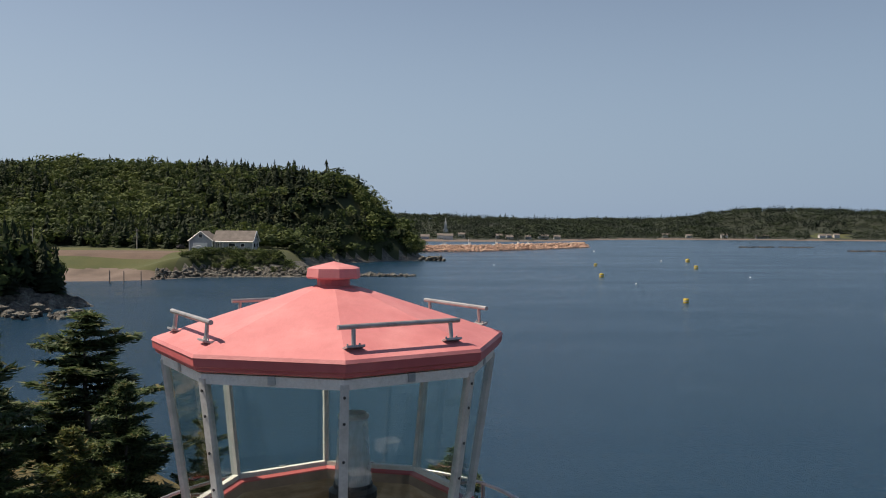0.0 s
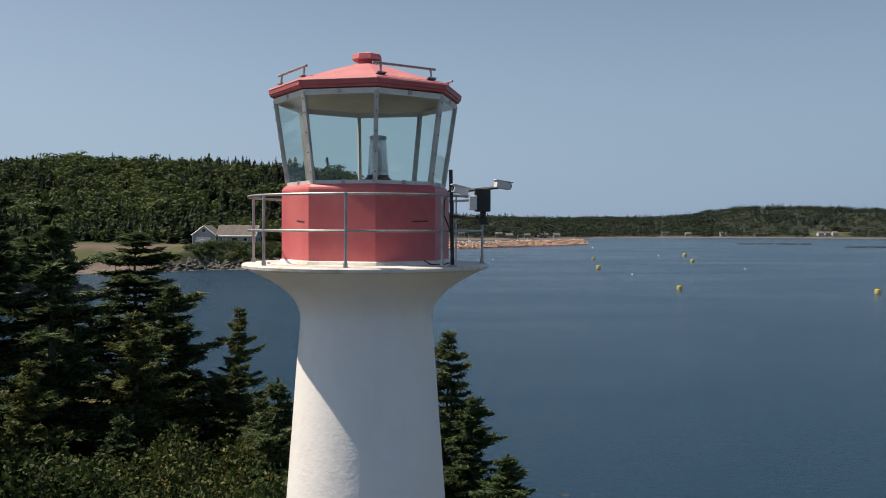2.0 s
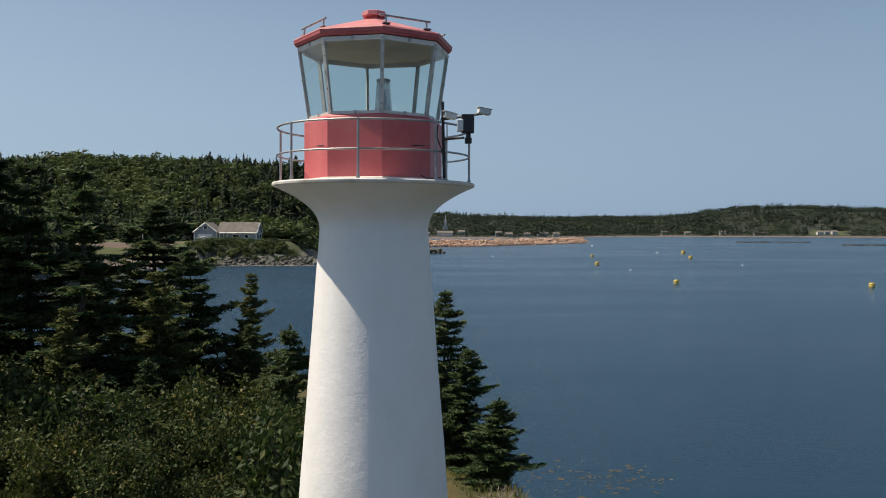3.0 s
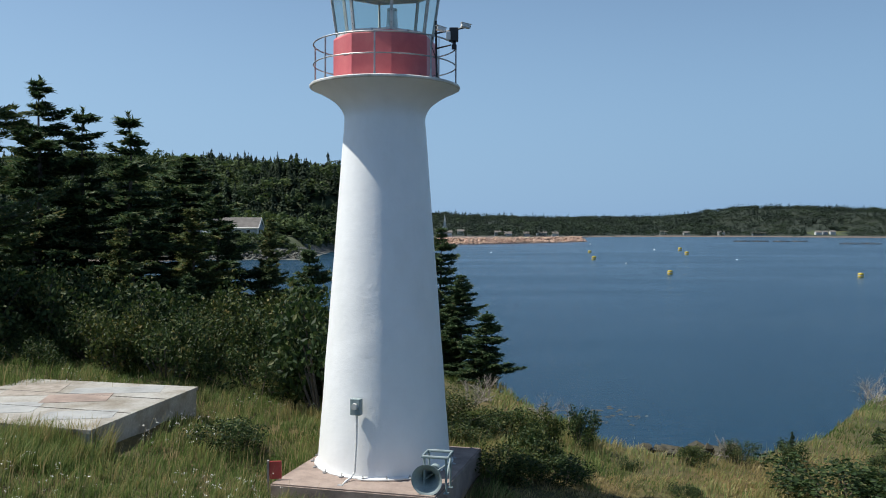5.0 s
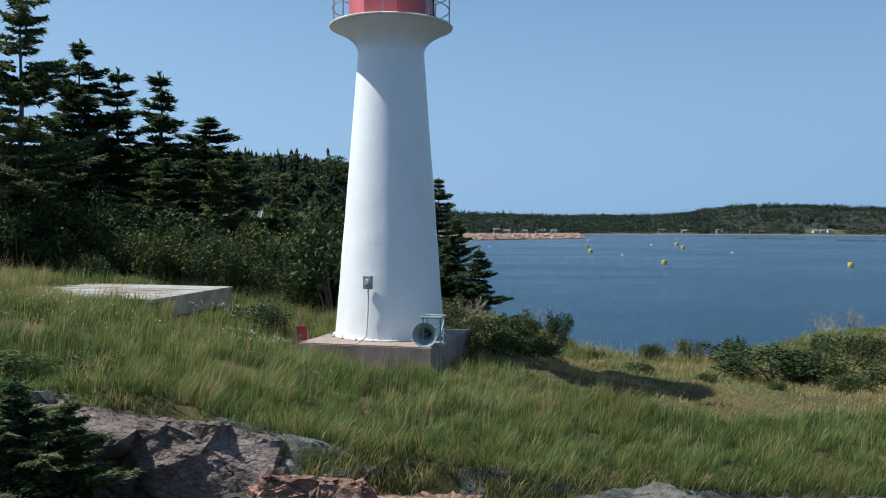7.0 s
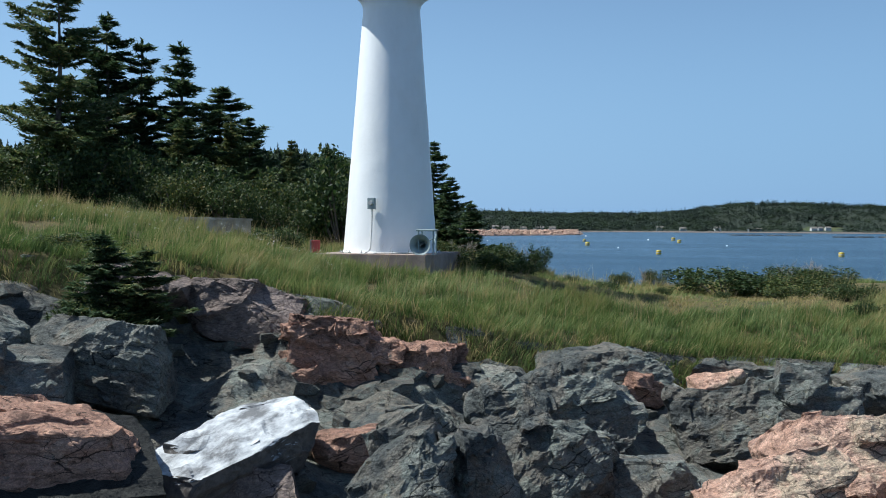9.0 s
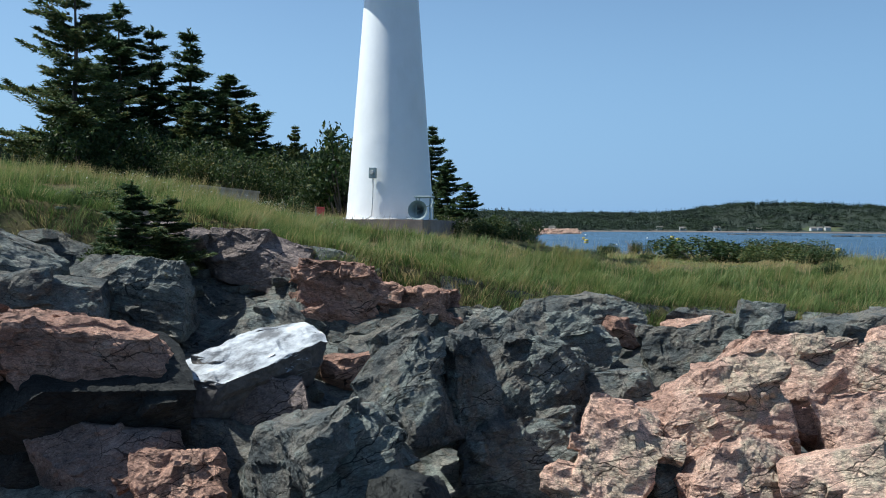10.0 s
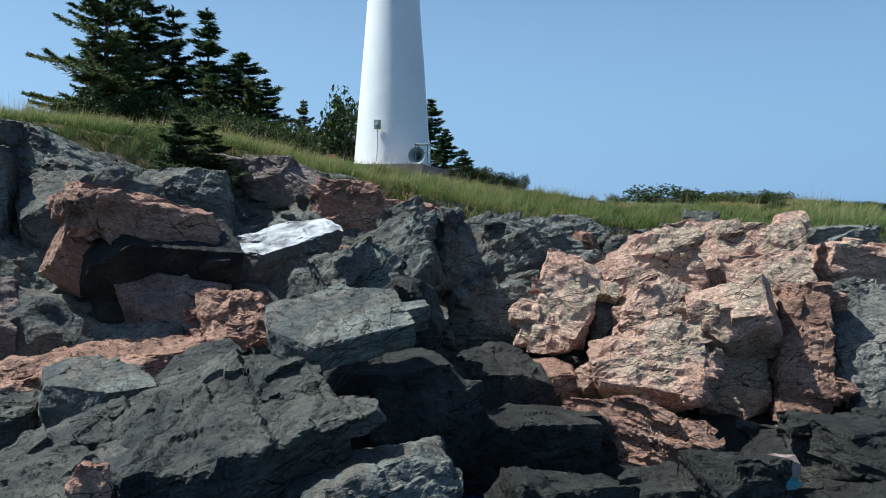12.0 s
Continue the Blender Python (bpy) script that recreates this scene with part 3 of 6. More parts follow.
def hill_height(x, y):
    d = np.minimum(hill_coast(y) - x, y - hill_front(x))
    p = np.stack([np.ravel(x), np.ravel(y), np.zeros(np.size(x))], 1)
    n = layered(p * 0.012, 4, 31).reshape(np.shape(x))
    beach = step(-98, -136, x)
    bank = 9.0 * (step(0, 16, d) * (1 - beach) + step(8, 50, d) * beach)
    ridge = step(415, 600, y) * step(-10, -150, x) + 0.62 * step(470, 540, y) * step(-6, -40, x) * (1 - step(-50, -150, x))
    rise = np.clip(ridge, 0, 1) * (40 + 7 * n) + 12 * step(-200, -420, x) * step(420, 640, y)
    return SEA - 2 + step(-12, 0, d) * 2.2 + bank + rise * step(0, 60, d)


hx = np.concatenate([np.arange(-640, -260, 8.0), np.arange(-260, 0, 2.5)])
hy_ = np.concatenate([np.arange(290, 430, 1.6), np.arange(430, 760, 7.0)])
HX, HY = np.meshgrid(hx, hy_, indexing="ij")
HZ = hill_height(HX, HY)
quads = grid_faces(len(hx), len(hy_))
qx, qy, qz = HX.ravel()[quads].mean(1), HY.ravel()[quads].mean(1), HZ.ravel()[quads].mean(1)
mi = np.zeros(len(quads), int)
mi[(qy < 425)] = 1
mi[(qy < 425) & (qx < -118) & (qy > 352) & (qy < 398) & (qx > -230)] = 2
mi[(qx >= -108) & (qy < 372)] = 0
mi[(qz < 2.2) & (qx < -98)] = 3
mi[(qz < 3.0) & (qx >= -106)] = 4
me = mesh_from("ground", np.stack([HX, HY, HZ], -1).reshape(-1, 3), quads, (M_FARGROUND, M_FIELD, M_BARE, M_BEACH, M_ROCKDARK), True, mi)
tagged(new("ground", me), "wooded hill and mown field across the cove", "hill", kind="structure")
rng = np.random.default_rng(5)
c = np.stack([rng.uniform(-520, -12, 9000), rng.uniform(352, 690, 9000)], 1)
z = hill_height(c[:, 0], c[:, 1])
d = np.minimum(hill_coast(c[:, 1]) - c[:, 0], c[:, 1] - hill_front(c[:, 0]))
wood = (d > 5) & ((c[:, 1] > 424 + 5 * np.sin(c[:, 0] * 0.06)) | ((c[:, 0] > -66) & (c[:, 1] > 405))) & (c[:, 0] > -0.55 * c[:, 1] - 60)
c, z = c[wood][:3600], z[wood][:3600]
forest("hill_forest", "mixed spruce and broadleaf woods covering the hill", np.column_stack([c, z]), rng.uniform(7, 12, len(c)) * rng.uniform(0.75, 1.35, len(c)), 6, 0.36, 0.8, 1.3)
c = np.stack([rng.uniform(-108, -58, 420), rng.uniform(349, 370, 420)], 1)
c = c[c[:, 1] > hill_front(c[:, 0]) + 4]
forest("bank_shrubs", "dense green shrubs along the rocky bank", np.column_stack([c, hill_height(c[:, 0], c[:, 1])]), rng.uniform(1.4, 3.6, len(c)), 7, 0.0, 0.7, 1.5)

# ---- the dark wooded point of the cove ----
def point_height(x, y):
    r = np.hypot((x + 128) / 42, (y - 212) / 30)
    a = np.arctan2(y - 212, x + 128)
    return SEA - 3 + 13 * (1 - step(0.25, 1.12 + 0.06 * np.sin(5 * a) + 0.05 * np.sin(11 * a), r))


px_, py_ = np.arange(-185, -75, 1.5), np.arange(170, 260, 1.5)
PX, PY = np.meshgrid(px_, py_, indexing="ij")
PZ = point_height(PX, PY)
P3 = np.stack([PX, PY, PZ], -1).reshape(-1, 3)
P3[:, 2] += 0.35 * chips(P3, 3.0, 4)
me = mesh_from("ground", P3, grid_faces(len(px_), len(py_)), (M_ROCKDARK,))
tagged(new("ground", me), "low dark rocky point under spruces in the cove", "headland", kind="structure")
c = np.stack([rng.uniform(-170, -86, 420), rng.uniform(180, 246, 420)], 1)
z = point_height(c[:, 0], c[:, 1])
c, z = c[z > 1.6], z[z > 1.6]
forest("point_forest", "dark spruce trees on the low point", np.column_stack([c, z]), rng.uniform(8, 12, len(c)) * np.interp(c[:, 0], (-150, -90), (1.9, 0.85)), 8, 0.7, 2.2, 1.1)

# ---- the far shore of the bay ----
def shore(x):
    return np.interp(x, (-900, 60, 200, 300, 420, 700, 900, 1100, 1800), (1330, 1330, 1420, 1640, 1760, 1800, 1740, 1620, 1500))


def far_height(x, y):
    d = y - shore(x)
    p = np.stack([np.ravel(x), np.ravel(y), np.zeros(np.size(x))], 1) * 0.0022
    n = layered(p, 4, 77).reshape(np.shape(x))
    top = np.interp(x / np.maximum(y, 1), (-0.5, 0.0, 0.1, 0.2, 0.26, 0.34, 0.44, 0.52, 0.8), (44, 40, 36, 42, 44, 66, 64, 58, 54))
    return SEA - 2 + 5 * step(-10, 30, d) + top * step(60, 620, d) * (1 + 0.12 * n) + 2 * n * step(0, 100, d)


fx, fy = np.arange(-900, 1900, 25.0), np.arange(1280, 2900, 20.0)
FX, FY = np.meshgrid(fx, fy, indexing="ij")
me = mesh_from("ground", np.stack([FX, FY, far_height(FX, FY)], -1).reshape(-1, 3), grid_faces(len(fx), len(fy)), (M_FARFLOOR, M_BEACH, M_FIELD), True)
qd = grid_faces(len(fx), len(fy))
zz = far_height(FX, FY).ravel()[qd].mean(1)
xx, yy = FX.ravel()[qd].mean(1), FY.ravel()[qd].mean(1)
mi = np.where(zz < 0.9, 1, 0)
mi[(np.abs(xx / yy - 0.455) < 0.022) & (yy - shore(xx) < 200) & (zz > 3.6)] = 2
me.polygons.foreach_set("material_index", mi.astype(np.int32))
tagged(new("ground", me), "low wooded hills and beaches of the far shore", "shore", kind="structure")
c = np.stack([rng.uniform(-800, 1650, 26000), rng.uniform(1340, 2500, 26000)], 1)
d = c[:, 1] - shore(c[:, 0])
r = c[:, 0] / c[:, 1]
town = (d < 130) & (rng.random(len(c)) < 0.55)
ok = (d > 30) & (d < 800) & (r > -0.1) & (r < 0.58) & ~town & ~((np.abs(r - 0.455) < 0.025) & (d < 210))
c = c[ok][:9500]
forest("far_forest", "spruce woods on the hills of the far shore", np.column_stack([c, far_height(c[:, 0], c[:, 1])]), rng.uniform(7, 15, len(c)) * (1 + 0.45 * soft_noise(np.column_stack([c * 0.02, c[:, 0] * 0]), 5)), 9, 0.42, 0.22, 1.9, M_FARWOOD)

# ---- the lighthouse ----
LX, LY, LZ = -0.97, 7.57, 5.65
TURN8 = radians(10.46 - 90)
tower = thing("lighthouse", "white flared concrete lighthouse tower with red octagonal lantern", "lighthouse", pose(LX, LY, LZ))


def corner(i, r, z):
    a = TURN8 + math.pi / 4 * i
    return Vector((r * math.cos(a), r * math.sin(a), z))


# shaft: a straight taper, then a flare that carries the gallery
prof = [(1.75 - 0.0771 * h, h) for h in np.linspace(0, 8.95, 40)]
prof += [(1.06 + 0.86 * (s ** 2.3), 8.95 + 0.83 * s) for s in np.linspace(0.06, 1, 14)]
bm = lathe(prof, 72, close=False)
for v in bm.verts:
    a = math.atan2(v.co.y, v.co.x)
    k = 1 + 0.006 * noise.noise((v.co.x * 1.1, v.co.y * 1.1, v.co.z * 0.9)) + 0.0035 * noise.noise((v.co.x * 3, v.co.y * 3, v.co.z * 2.2))
    v.co.x, v.co.y = v.co.x * k, v.co.y * k
part("shaft", bm, M_WHITE, tower, smooth=True)
part("gallery_deck", lathe([(1.3, 9.76), (1.93, 9.78), (1.965, 9.8), (1.97, 9.84), (1.95, 9.862), (1.2, 9.875)], 72), M_DECK, tower, "white gallery deck with worn brown patches")
wall = part("lantern_wall", lathe([(1.347, 9.87), (1.347, 11.0), (1.337, 11.03), (1.29, 11.075), (1.2, 11.09), (1.16, 11.07), (1.16, 10.0)], 8, TURN8, False), M_RED, tower, "faded red octagonal lantern wall")
part("lining", lathe([(1.15, 9.9), (1.15, 10.97)], 8, TURN8, False), M_WOOD, tower, "bare wood lining with stained boards")
part("lining_band", lathe([(1.145, 10.97), (1.145, 11.06)], 8, TURN8, False), M_CONCRETE, tower)
part("floor", lathe([(1.14, 9.93), (0.0, 9.931)], 8, TURN8, False), M_WOOD, tower)
part("base_bead", lathe([(1.36, 9.87), (1.39, 9.875), (1.375, 9.915), (1.35, 9.93)], 8, TURN8, False), M_DECK, tower)
for i, (f, z, tilt) in ((-2, (0.72, 10.53, -0.02)), (0, (0.74, 10.52, 0.01)), (3, (0.5, 10.5, 0.0))):
    a, b = corner(i, 1.35, z), corner(i + 1, 1.35, z)
    p, q = a.lerp(b, f - 0.13), a.lerp(b, f + 0.13)
    q.z += tilt
    bm = bmesh.new()
    rod(bm, p, q, 0.009, seg=6)
    part("vent_slot", bm, M_BLACK, tower)
# glazing: eight leaning panes in a bolted frame
SR, SZ, TR, TZ = 1.262, 11.1, 1.455, 12.4
for i in range(8):
    a, b, c, d = corner(i, SR, SZ), corner(i + 1, SR, SZ), corner(i + 1, TR, TZ), corner(i, TR, TZ)
    bm = bmesh.new()
    bm.faces.new([bm.verts.new(p) for p in (a, b, c, d)])
    pane = part("pane", bm, M_GLASS, tower)
    pane.visible_shadow = False
    bm = bmesh.new()
    inward = Vector((-a.x, -a.y, 0)).normalized() * 0.03
    w = (b - a).normalized() * 0.035
    out = -inward * 0.75
    lo, hi = corner(i, SR, SZ - 0.01), corner(i, TR, TZ + 0.01)
    tang = Vector((-lo.y, lo.x, 0)).normalized() * 0.034
    vs = [bm.verts.new(p) for p in (lo - tang + out, lo + tang + out, lo + tang * 0.6 + inward * 1.6, lo - tang * 0.6 + inward * 1.6, hi - tang + out, hi + tang + out, hi + tang * 0.6 + inward * 1.6, hi - tang * 0.6 + inward * 1.6)]
    for f in ((0, 1, 2, 3), (4, 5, 6, 7), (0, 1, 5, 4), (1, 2, 6, 5), (2, 3, 7, 6), (3, 0, 4, 7)):
        bm.faces.new([vs[k] for k in f])
    mullion = part("mullion", bm, M_FRAME, tower)
    for s in (0.12, 0.34, 0.56, 0.78, 0.93):
        bm = bmesh.new()
        p = lo.lerp(hi, s) + out
        rod(bm, p, p + out * 0.35, 0.012, seg=6)
        part("bolt", bm, M_BLACK, mullion)
    for nm, z0, r0, z1, r1, mt in (("sill_bar", SZ - 0.035, SR + 0.012, SZ + 0.03, SR + 0.018, M_SILL), ("head_bar", TZ - 0.03, TR + 0.01, TZ + 0.05, TR + 0.02, M_SILL)):
        bm = bmesh.new()
        o = [corner(i, r0, z0), corner(i + 1, r0, z0), corner(i + 1, r1, z1), corner(i, r1, z1)]
        n = [corner(i, r0 - 0.06, z0), corner(i + 1, r0 - 0.06, z0), corner(i + 1, r1 - 0.06, z1), corner(i, r1 - 0.06, z1)]
        vs = [bm.verts.new(p) for p in o + n]
        for f in ((0, 1, 2, 3), (4, 5, 6, 7), (0, 1, 5, 4), (3, 2, 6, 7), (0, 3, 7, 4), (1, 2, 6, 5)):
            bm.faces.new([vs[k] for k in f])
        bar = part(nm, bm, mt, tower)
        bm = bmesh.new()
        mid = (o[0] + o[1] + o[2] + o[3]) / 4
        box(bm, -0.03, 0.03, -0.012, 0.012, -0.035, 0.035, 0.004, Matrix.Translation(mid + mid.normalized() * 0.01) @ Matrix.Rotation(TURN8 + math.pi / 4 * (i + 0.5) - math.pi / 2, 4, "Z"))
        part("clip", bm, M_STEEL, bar)
# roof, ceiling, cowl
part("ceiling", lathe([(1.44, 12.455), (0.25, 12.6), (0.0, 12.61)], 8, TURN8, False), M_CEIL, tower)
roof = part("roof", lathe([(1.53, 12.56), (1.558, 12.575), (1.54, 12.602), (0.26, 13.015), (0.1, 13.05), (0.0, 13.05)], 8, TURN8, False), M_ROOF, tower, "faded pink-red octagonal metal roof")
part("fascia", lathe([(1.43, 12.5), (1.525, 12.5), (1.545, 12.51), (1.55, 12.575)], 8, TURN8, False), M_FASCIA, tower)
part("drip_edge", lathe([(1.42, 12.465), (1.505, 12.465), (1.522, 12.48), (1.524, 12.505), (1.42, 12.505)], 8, TURN8, False), M_FASCIA, tower)
part("cowl_neck", lathe([(0.175, 12.98), (0.15, 13.03), (0.145, 13.12)], 16), M_RED, tower)
part("cowl", lathe([(0.1, 13.1), (0.235, 13.1), (0.245, 13.115), (0.235, 13.19), (0.2, 13.205), (0.0, 13.25)], 8, TURN8 + 0.15), M_ROOF, tower, "faded red octagonal ventilator cap")
# hand rails on every second roof face
for k, i in enumerate((-2, 0, 2, 4)):
    rail = None
    z_at = lambda f: 12.6 + (1 - f) * 0.5
    p0, p1 = corner(i, 1.37, 12.82), corner(i + 1, 1.37, 12.82)
    d = (p1 - p0).normalized()
    a, b = p0 - d * 0.05, p1 - d * 0.03
    rail = part("roof_rail", tube([a, b], 0.02, 10), M_STEEL, tower, "galvanised roof hand rail")
    for s in (0.12, 0.92):
        top = a.lerp(b, s)
        foot = Vector((top.x * 1.01, top.y * 1.01, 12.672))
        bm = bmesh.new()
        rod(bm, top, foot, 0.017, seg=8)
        part("post", bm, M_STEEL, rail)
        bm = bmesh.new()
        ang = TURN8 + math.pi / 4 * (i + 0.5) + math.pi / 2
        slope = Matrix.Rotation(ang, 4, "Z")
        box(bm, -0.075, 0.075, -0.045, 0.045, -0.012, 0.006, 0.003, Matrix.Translation(foot) @ slope @ Matrix.Rotation(radians(-18), 4, "X"))
        rod(bm, foot + d * 0.05, foot + d * 0.05 + Vector((0, 0, 0.025)), 0.008, seg=6)
        rod(bm, foot - d * 0.05, foot - d * 0.05 + Vector((0, 0, 0.025)), 0.008, seg=6)
        part("foot_plate", bm, M_STEEL, rail)
# gallery rail: eight stanchions and two hoops
gallery = 1.86
for h, r in ((10.9, 0.02), (10.38, 0.018)):
    part("hoop_rail", tube([(gallery * math.cos(t), gallery * math.sin(t), h) for t in np.linspace(0, 2 * math.pi, 72, endpoint=False)], r, 8, True), M_STEEL, tower, smooth=True)
for k in range(8):
    a = radians(-90 - 4 + 45 * k)
    c = Vector((gallery * math.cos(a), gallery * math.sin(a), 0))
    bm = bmesh.new()
    rod(bm, c + Vector((0, 0, 9.86)), c + Vector((0, 0, 10.92)), 0.022, seg=10)
    rod(bm, c + Vector((0, 0, 9.86)), c + Vector((0, 0, 9.93)), 0.034, seg=10)
    part("stanchion", bm, M_STEEL, tower)
# lamp inside the lantern
lamp = thing("lantern_lamp", "clear glass beacon lens on a grey stand inside the lantern", "beacon", pose(LX + 0.18, LY, LZ + 9.93) @ Matrix.Diagonal((0.8, 0.8, 1, 1)))
part("pedestal", lathe([(0.2, 0), (0.2, 0.05), (0.13, 0.08), (0.13, 0.9), (0.22, 1.05), (0.24, 1.2)], 20), M_FRAME, lamp)
part("base_ring", lathe([(0.2, 1.2), (0.27, 1.22), (0.27, 1.28), (0.22, 1.31), (0.22, 1.34)], 28), M_BLACK, lamp, smooth=False)
lens_prof = [(0.2, 1.34)] + [(0.205 - 0.045 * (k / 14) + 0.006 * (k % 2), 1.36 + 0.04 * k) for k in range(15)]
lens = part("lens", lathe(lens_prof, 32, close=False), M_LENS, lamp, "ribbed clear glass lens")
lens.visible_shadow = False
part("lens_cap", lathe([(0.17, 1.92), (0.175, 1.95), (0.15, 1.97), (0.15, 1.955)], 28, close=False), M_FRAME, lamp)
part("bulb", lathe([(0.06, 1.32), (0.08, 1.5), (0.07, 1.7), (0.0, 1.75)], 16), M_CASE, lamp)
# weather camera set on the gallery
mast = thing("camera_mast", "black mast with two white cameras and boxes on the gallery", "camera mast", pose(0.4, 6.27, LZ + 9.875))
bm = bmesh.new()
rod(bm, (0, 0, 0), (-0.03, 0, 1.4), 0.028, seg=10)
part("pole", bm, M_BLACK, mast)
bm = bmesh.new()
box(bm, -0.07, 0.07, -0.07, 0.07, 0, 0.012, 0.004)
rod(bm, (0.05, -0.05, 0.0), (0.05, -0.05, 1.0), 0.012, seg=6)
part("foot", bm, M_STEEL, mast)
arm = bmesh.new()
rod(arm, (-0.02, -0.1, 1.07), (0.72, -0.5, 1.13), 0.022, seg=8)
rod(arm, (-0.02, 0, 0.72), (0.34, -0.5, 0.7), 0.02, seg=8)
part("arm", arm, M_BLACK, mast)
bm = bmesh.new()
box(bm, 0.3, 0.52, -0.62, -0.44, 0.78, 1.1, 0.012)
part("control_box", bm, M_BLACK, mast, "black control box")
bm = bmesh.new()
box(bm, 0.22, 0.33, -0.66, -0.5, 0.8, 1.0, 0.012)
part("junction_box", bm, M_CASE, mast, "white junction box")
for (cx, cy, cz, az, tilt) in ((0.1, -0.52, 1.08, 200, -12), (0.69, -0.55, 1.15, 20, 8)):
    bm = bmesh.new()
    mt = Matrix.Translation((cx, cy, cz)) @ Matrix.Rotation(radians(az), 4, "Z") @ Matrix.Rotation(radians(tilt), 4, "Y")
    box(bm, -0.11, 0.11, -0.055, 0.055, -0.05, 0.05, 0.01, mt)
    box(bm, -0.13, 0.14, -0.065, 0.065, 0.05, 0.06, 0.003, mt)
    camera_case = part("weather_camera", bm, M_CASE, mast, "white weather camera housing")
    bm = bmesh.new()
    rod(bm, mt @ Vector((0.105, 0, 0)), mt @ Vector((0.125, 0, 0)), 0.035, seg=12)
    part("lens", bm, M_BLACK, camera_case)
bm = bmesh.new()
rod(bm, (0.42, -0.5, 0.62), (0.42, -0.5, 0.8), 0.045, seg=10)
box(bm, 0.36, 0.48, -0.56, -0.44, 0.6, 0.7, 0.01)
part("bracket", bm, M_BLACK, mast)
cable_path = [(-0.05, -0.03, 1.1), (-0.12, -0.06, 0.95), (-0.13, -0.06, 0.75), (-0.05, -0.06, 0.55), (0.0, -0.05, 0.3), (0.02, -0.06, 0.06), (-0.12, -0.1, 0.02), (-0.32, -0.02, 0.02), (-0.42, 0.0, 0.08)]
part("cable", tube(cable_path, 0.012, 6), M_BLACK, mast)

# ---- plinth, bolts and fittings at the foot ----
PL = [Vector((-3.58, 5.42)), Vector((0.43, 4.42)), Vector((1.68, 8.86))]
PL.append(PL[0] + PL[2] - PL[1])
bm = bmesh.new()
lo = [bm.verts.new((p.x, p.y, LZ - 1.3)) for p in PL]
hi = [bm.verts.new((p.x, p.y, LZ)) for p in PL]
bm.faces.new(lo)
bm.faces.new(hi)
for i in range(4):
    bm.faces.new((lo[i], lo[(i + 1) % 4], hi[(i + 1) % 4], hi[i]))
bmesh.ops.bevel(bm, geom=[e for e in bm.edges if e.verts[0].co.z > LZ - 0.1 or e.verts[1].co.z > LZ - 0.1], offset=0.035, segments=2, affect="EDGES")
plinth = part("plinth", bm, M_CONCRETE)
tagged(plinth, "square brown weathered concrete plinth under the tower", "plinth")
for k in range(20):
    a = 2 * math.pi * k / 20 + 0.1
    c, s = math.cos(a), math.sin(a)
    bm = bmesh.new()
    mt = Matrix.Rotation(a, 4, "Z")
    box(bm, 1.7, 1.93, -0.035, 0.035, 0.0, 0.03, 0.004, mt)
    rod(bm, mt @ Vector((1.86, 0, 0.03)), mt @ Vector((1.86, 0, 0.1)), 0.012, seg=6)
    rod(bm, mt @ Vector((1.86, 0, 0.03)), mt @ Vector((1.86, 0, 0.055)), 0.024, seg=6)
    part("anchor_bolt", bm, M_STEEL, tower)
part("foot_ring", lathe([(1.74, 0.0), (1.84, 0.0), (1.82, 0.03), (1.75, 0.045)], 64, close=False), M_WHITE, tower, smooth=True)

meter = thing("meter_box", "grey electric meter box on the white tower wall", "meter box", pose(-1.53, LY - 1.66, 7.42, 0, 0, -18))
bm = bmesh.new()
box(bm, -0.13, 0.13, -0.13, 0.06, -0.2, 0.2, 0.015)
part("case", bm, M_HORN, meter)
bm = bmesh.new()
rod(bm, (0, -0.12, 0.02), (0, -0.2, 0.02), 0.085, 0.075, 20)
part("dial", bm, M_FRAME, meter, "round glass meter dial")
part("conduit", tube([(0.0, 0.0, -0.2), (0.0, -0.03, -0.9), (0.0, -0.14, -1.6), (-0.05, -0.25, -1.7), (-0.1, -0.42, -1.74), (-0.12, -0.6, -1.78), (-0.12, -0.66, -2.3)], 0.028, 8), M_SILL, meter)
bm = bmesh.new()
box(bm, -0.2, -0.06, -0.72, -0.6, -1.98, -1.76, 0.01)
part("clamp", bm, M_STEEL, meter)
arc = [(LX + 1.96 * math.cos(t), LY + 1.96 * math.sin(t), LZ + 0.035) for t in np.linspace(radians(-105), radians(-56), 16)]
pipe = part("base_conduit", tube(arc, 0.02, 8), M_SILL)
tagged(pipe, "white conduit pipe curving along the tower foot", "pipe")

horn = thing("fog_horn", "grey green fog horn trumpet on a pipe frame", "fog horn", pose(0.42, 5.0, LZ, 0, 0, -12))
tr = lathe([(0.405, 0.0), (0.4, 0.02), (0.36, 0.03), (0.27, 0.1), (0.19, 0.2), (0.12, 0.34), (0.075, 0.5), (0.06, 0.6), (0.05, 0.6), (0.06, 0.48), (0.11, 0.33), (0.18, 0.19), (0.26, 0.085), (0.35, 0.012), (0.405, 0.0)], 40, close=False)
bmesh.ops.transform(tr, matrix=Matrix.Translation((-0.12, -0.45, 0.34)) @ Matrix.Rotation(radians(-90), 4, "X") @ Matrix.Diagonal((0.9, 0.9, 1.3, 1)), verts=tr.verts)
part("trumpet", tr, M_HORN, horn, smooth=True)
bm = bmesh.new()
rod(bm, (-0.12, 0.32, 0.34), (-0.12, 0.5, 0.34), 0.14, 0.14, 20)
part("driver", bm, M_HORN, horn)
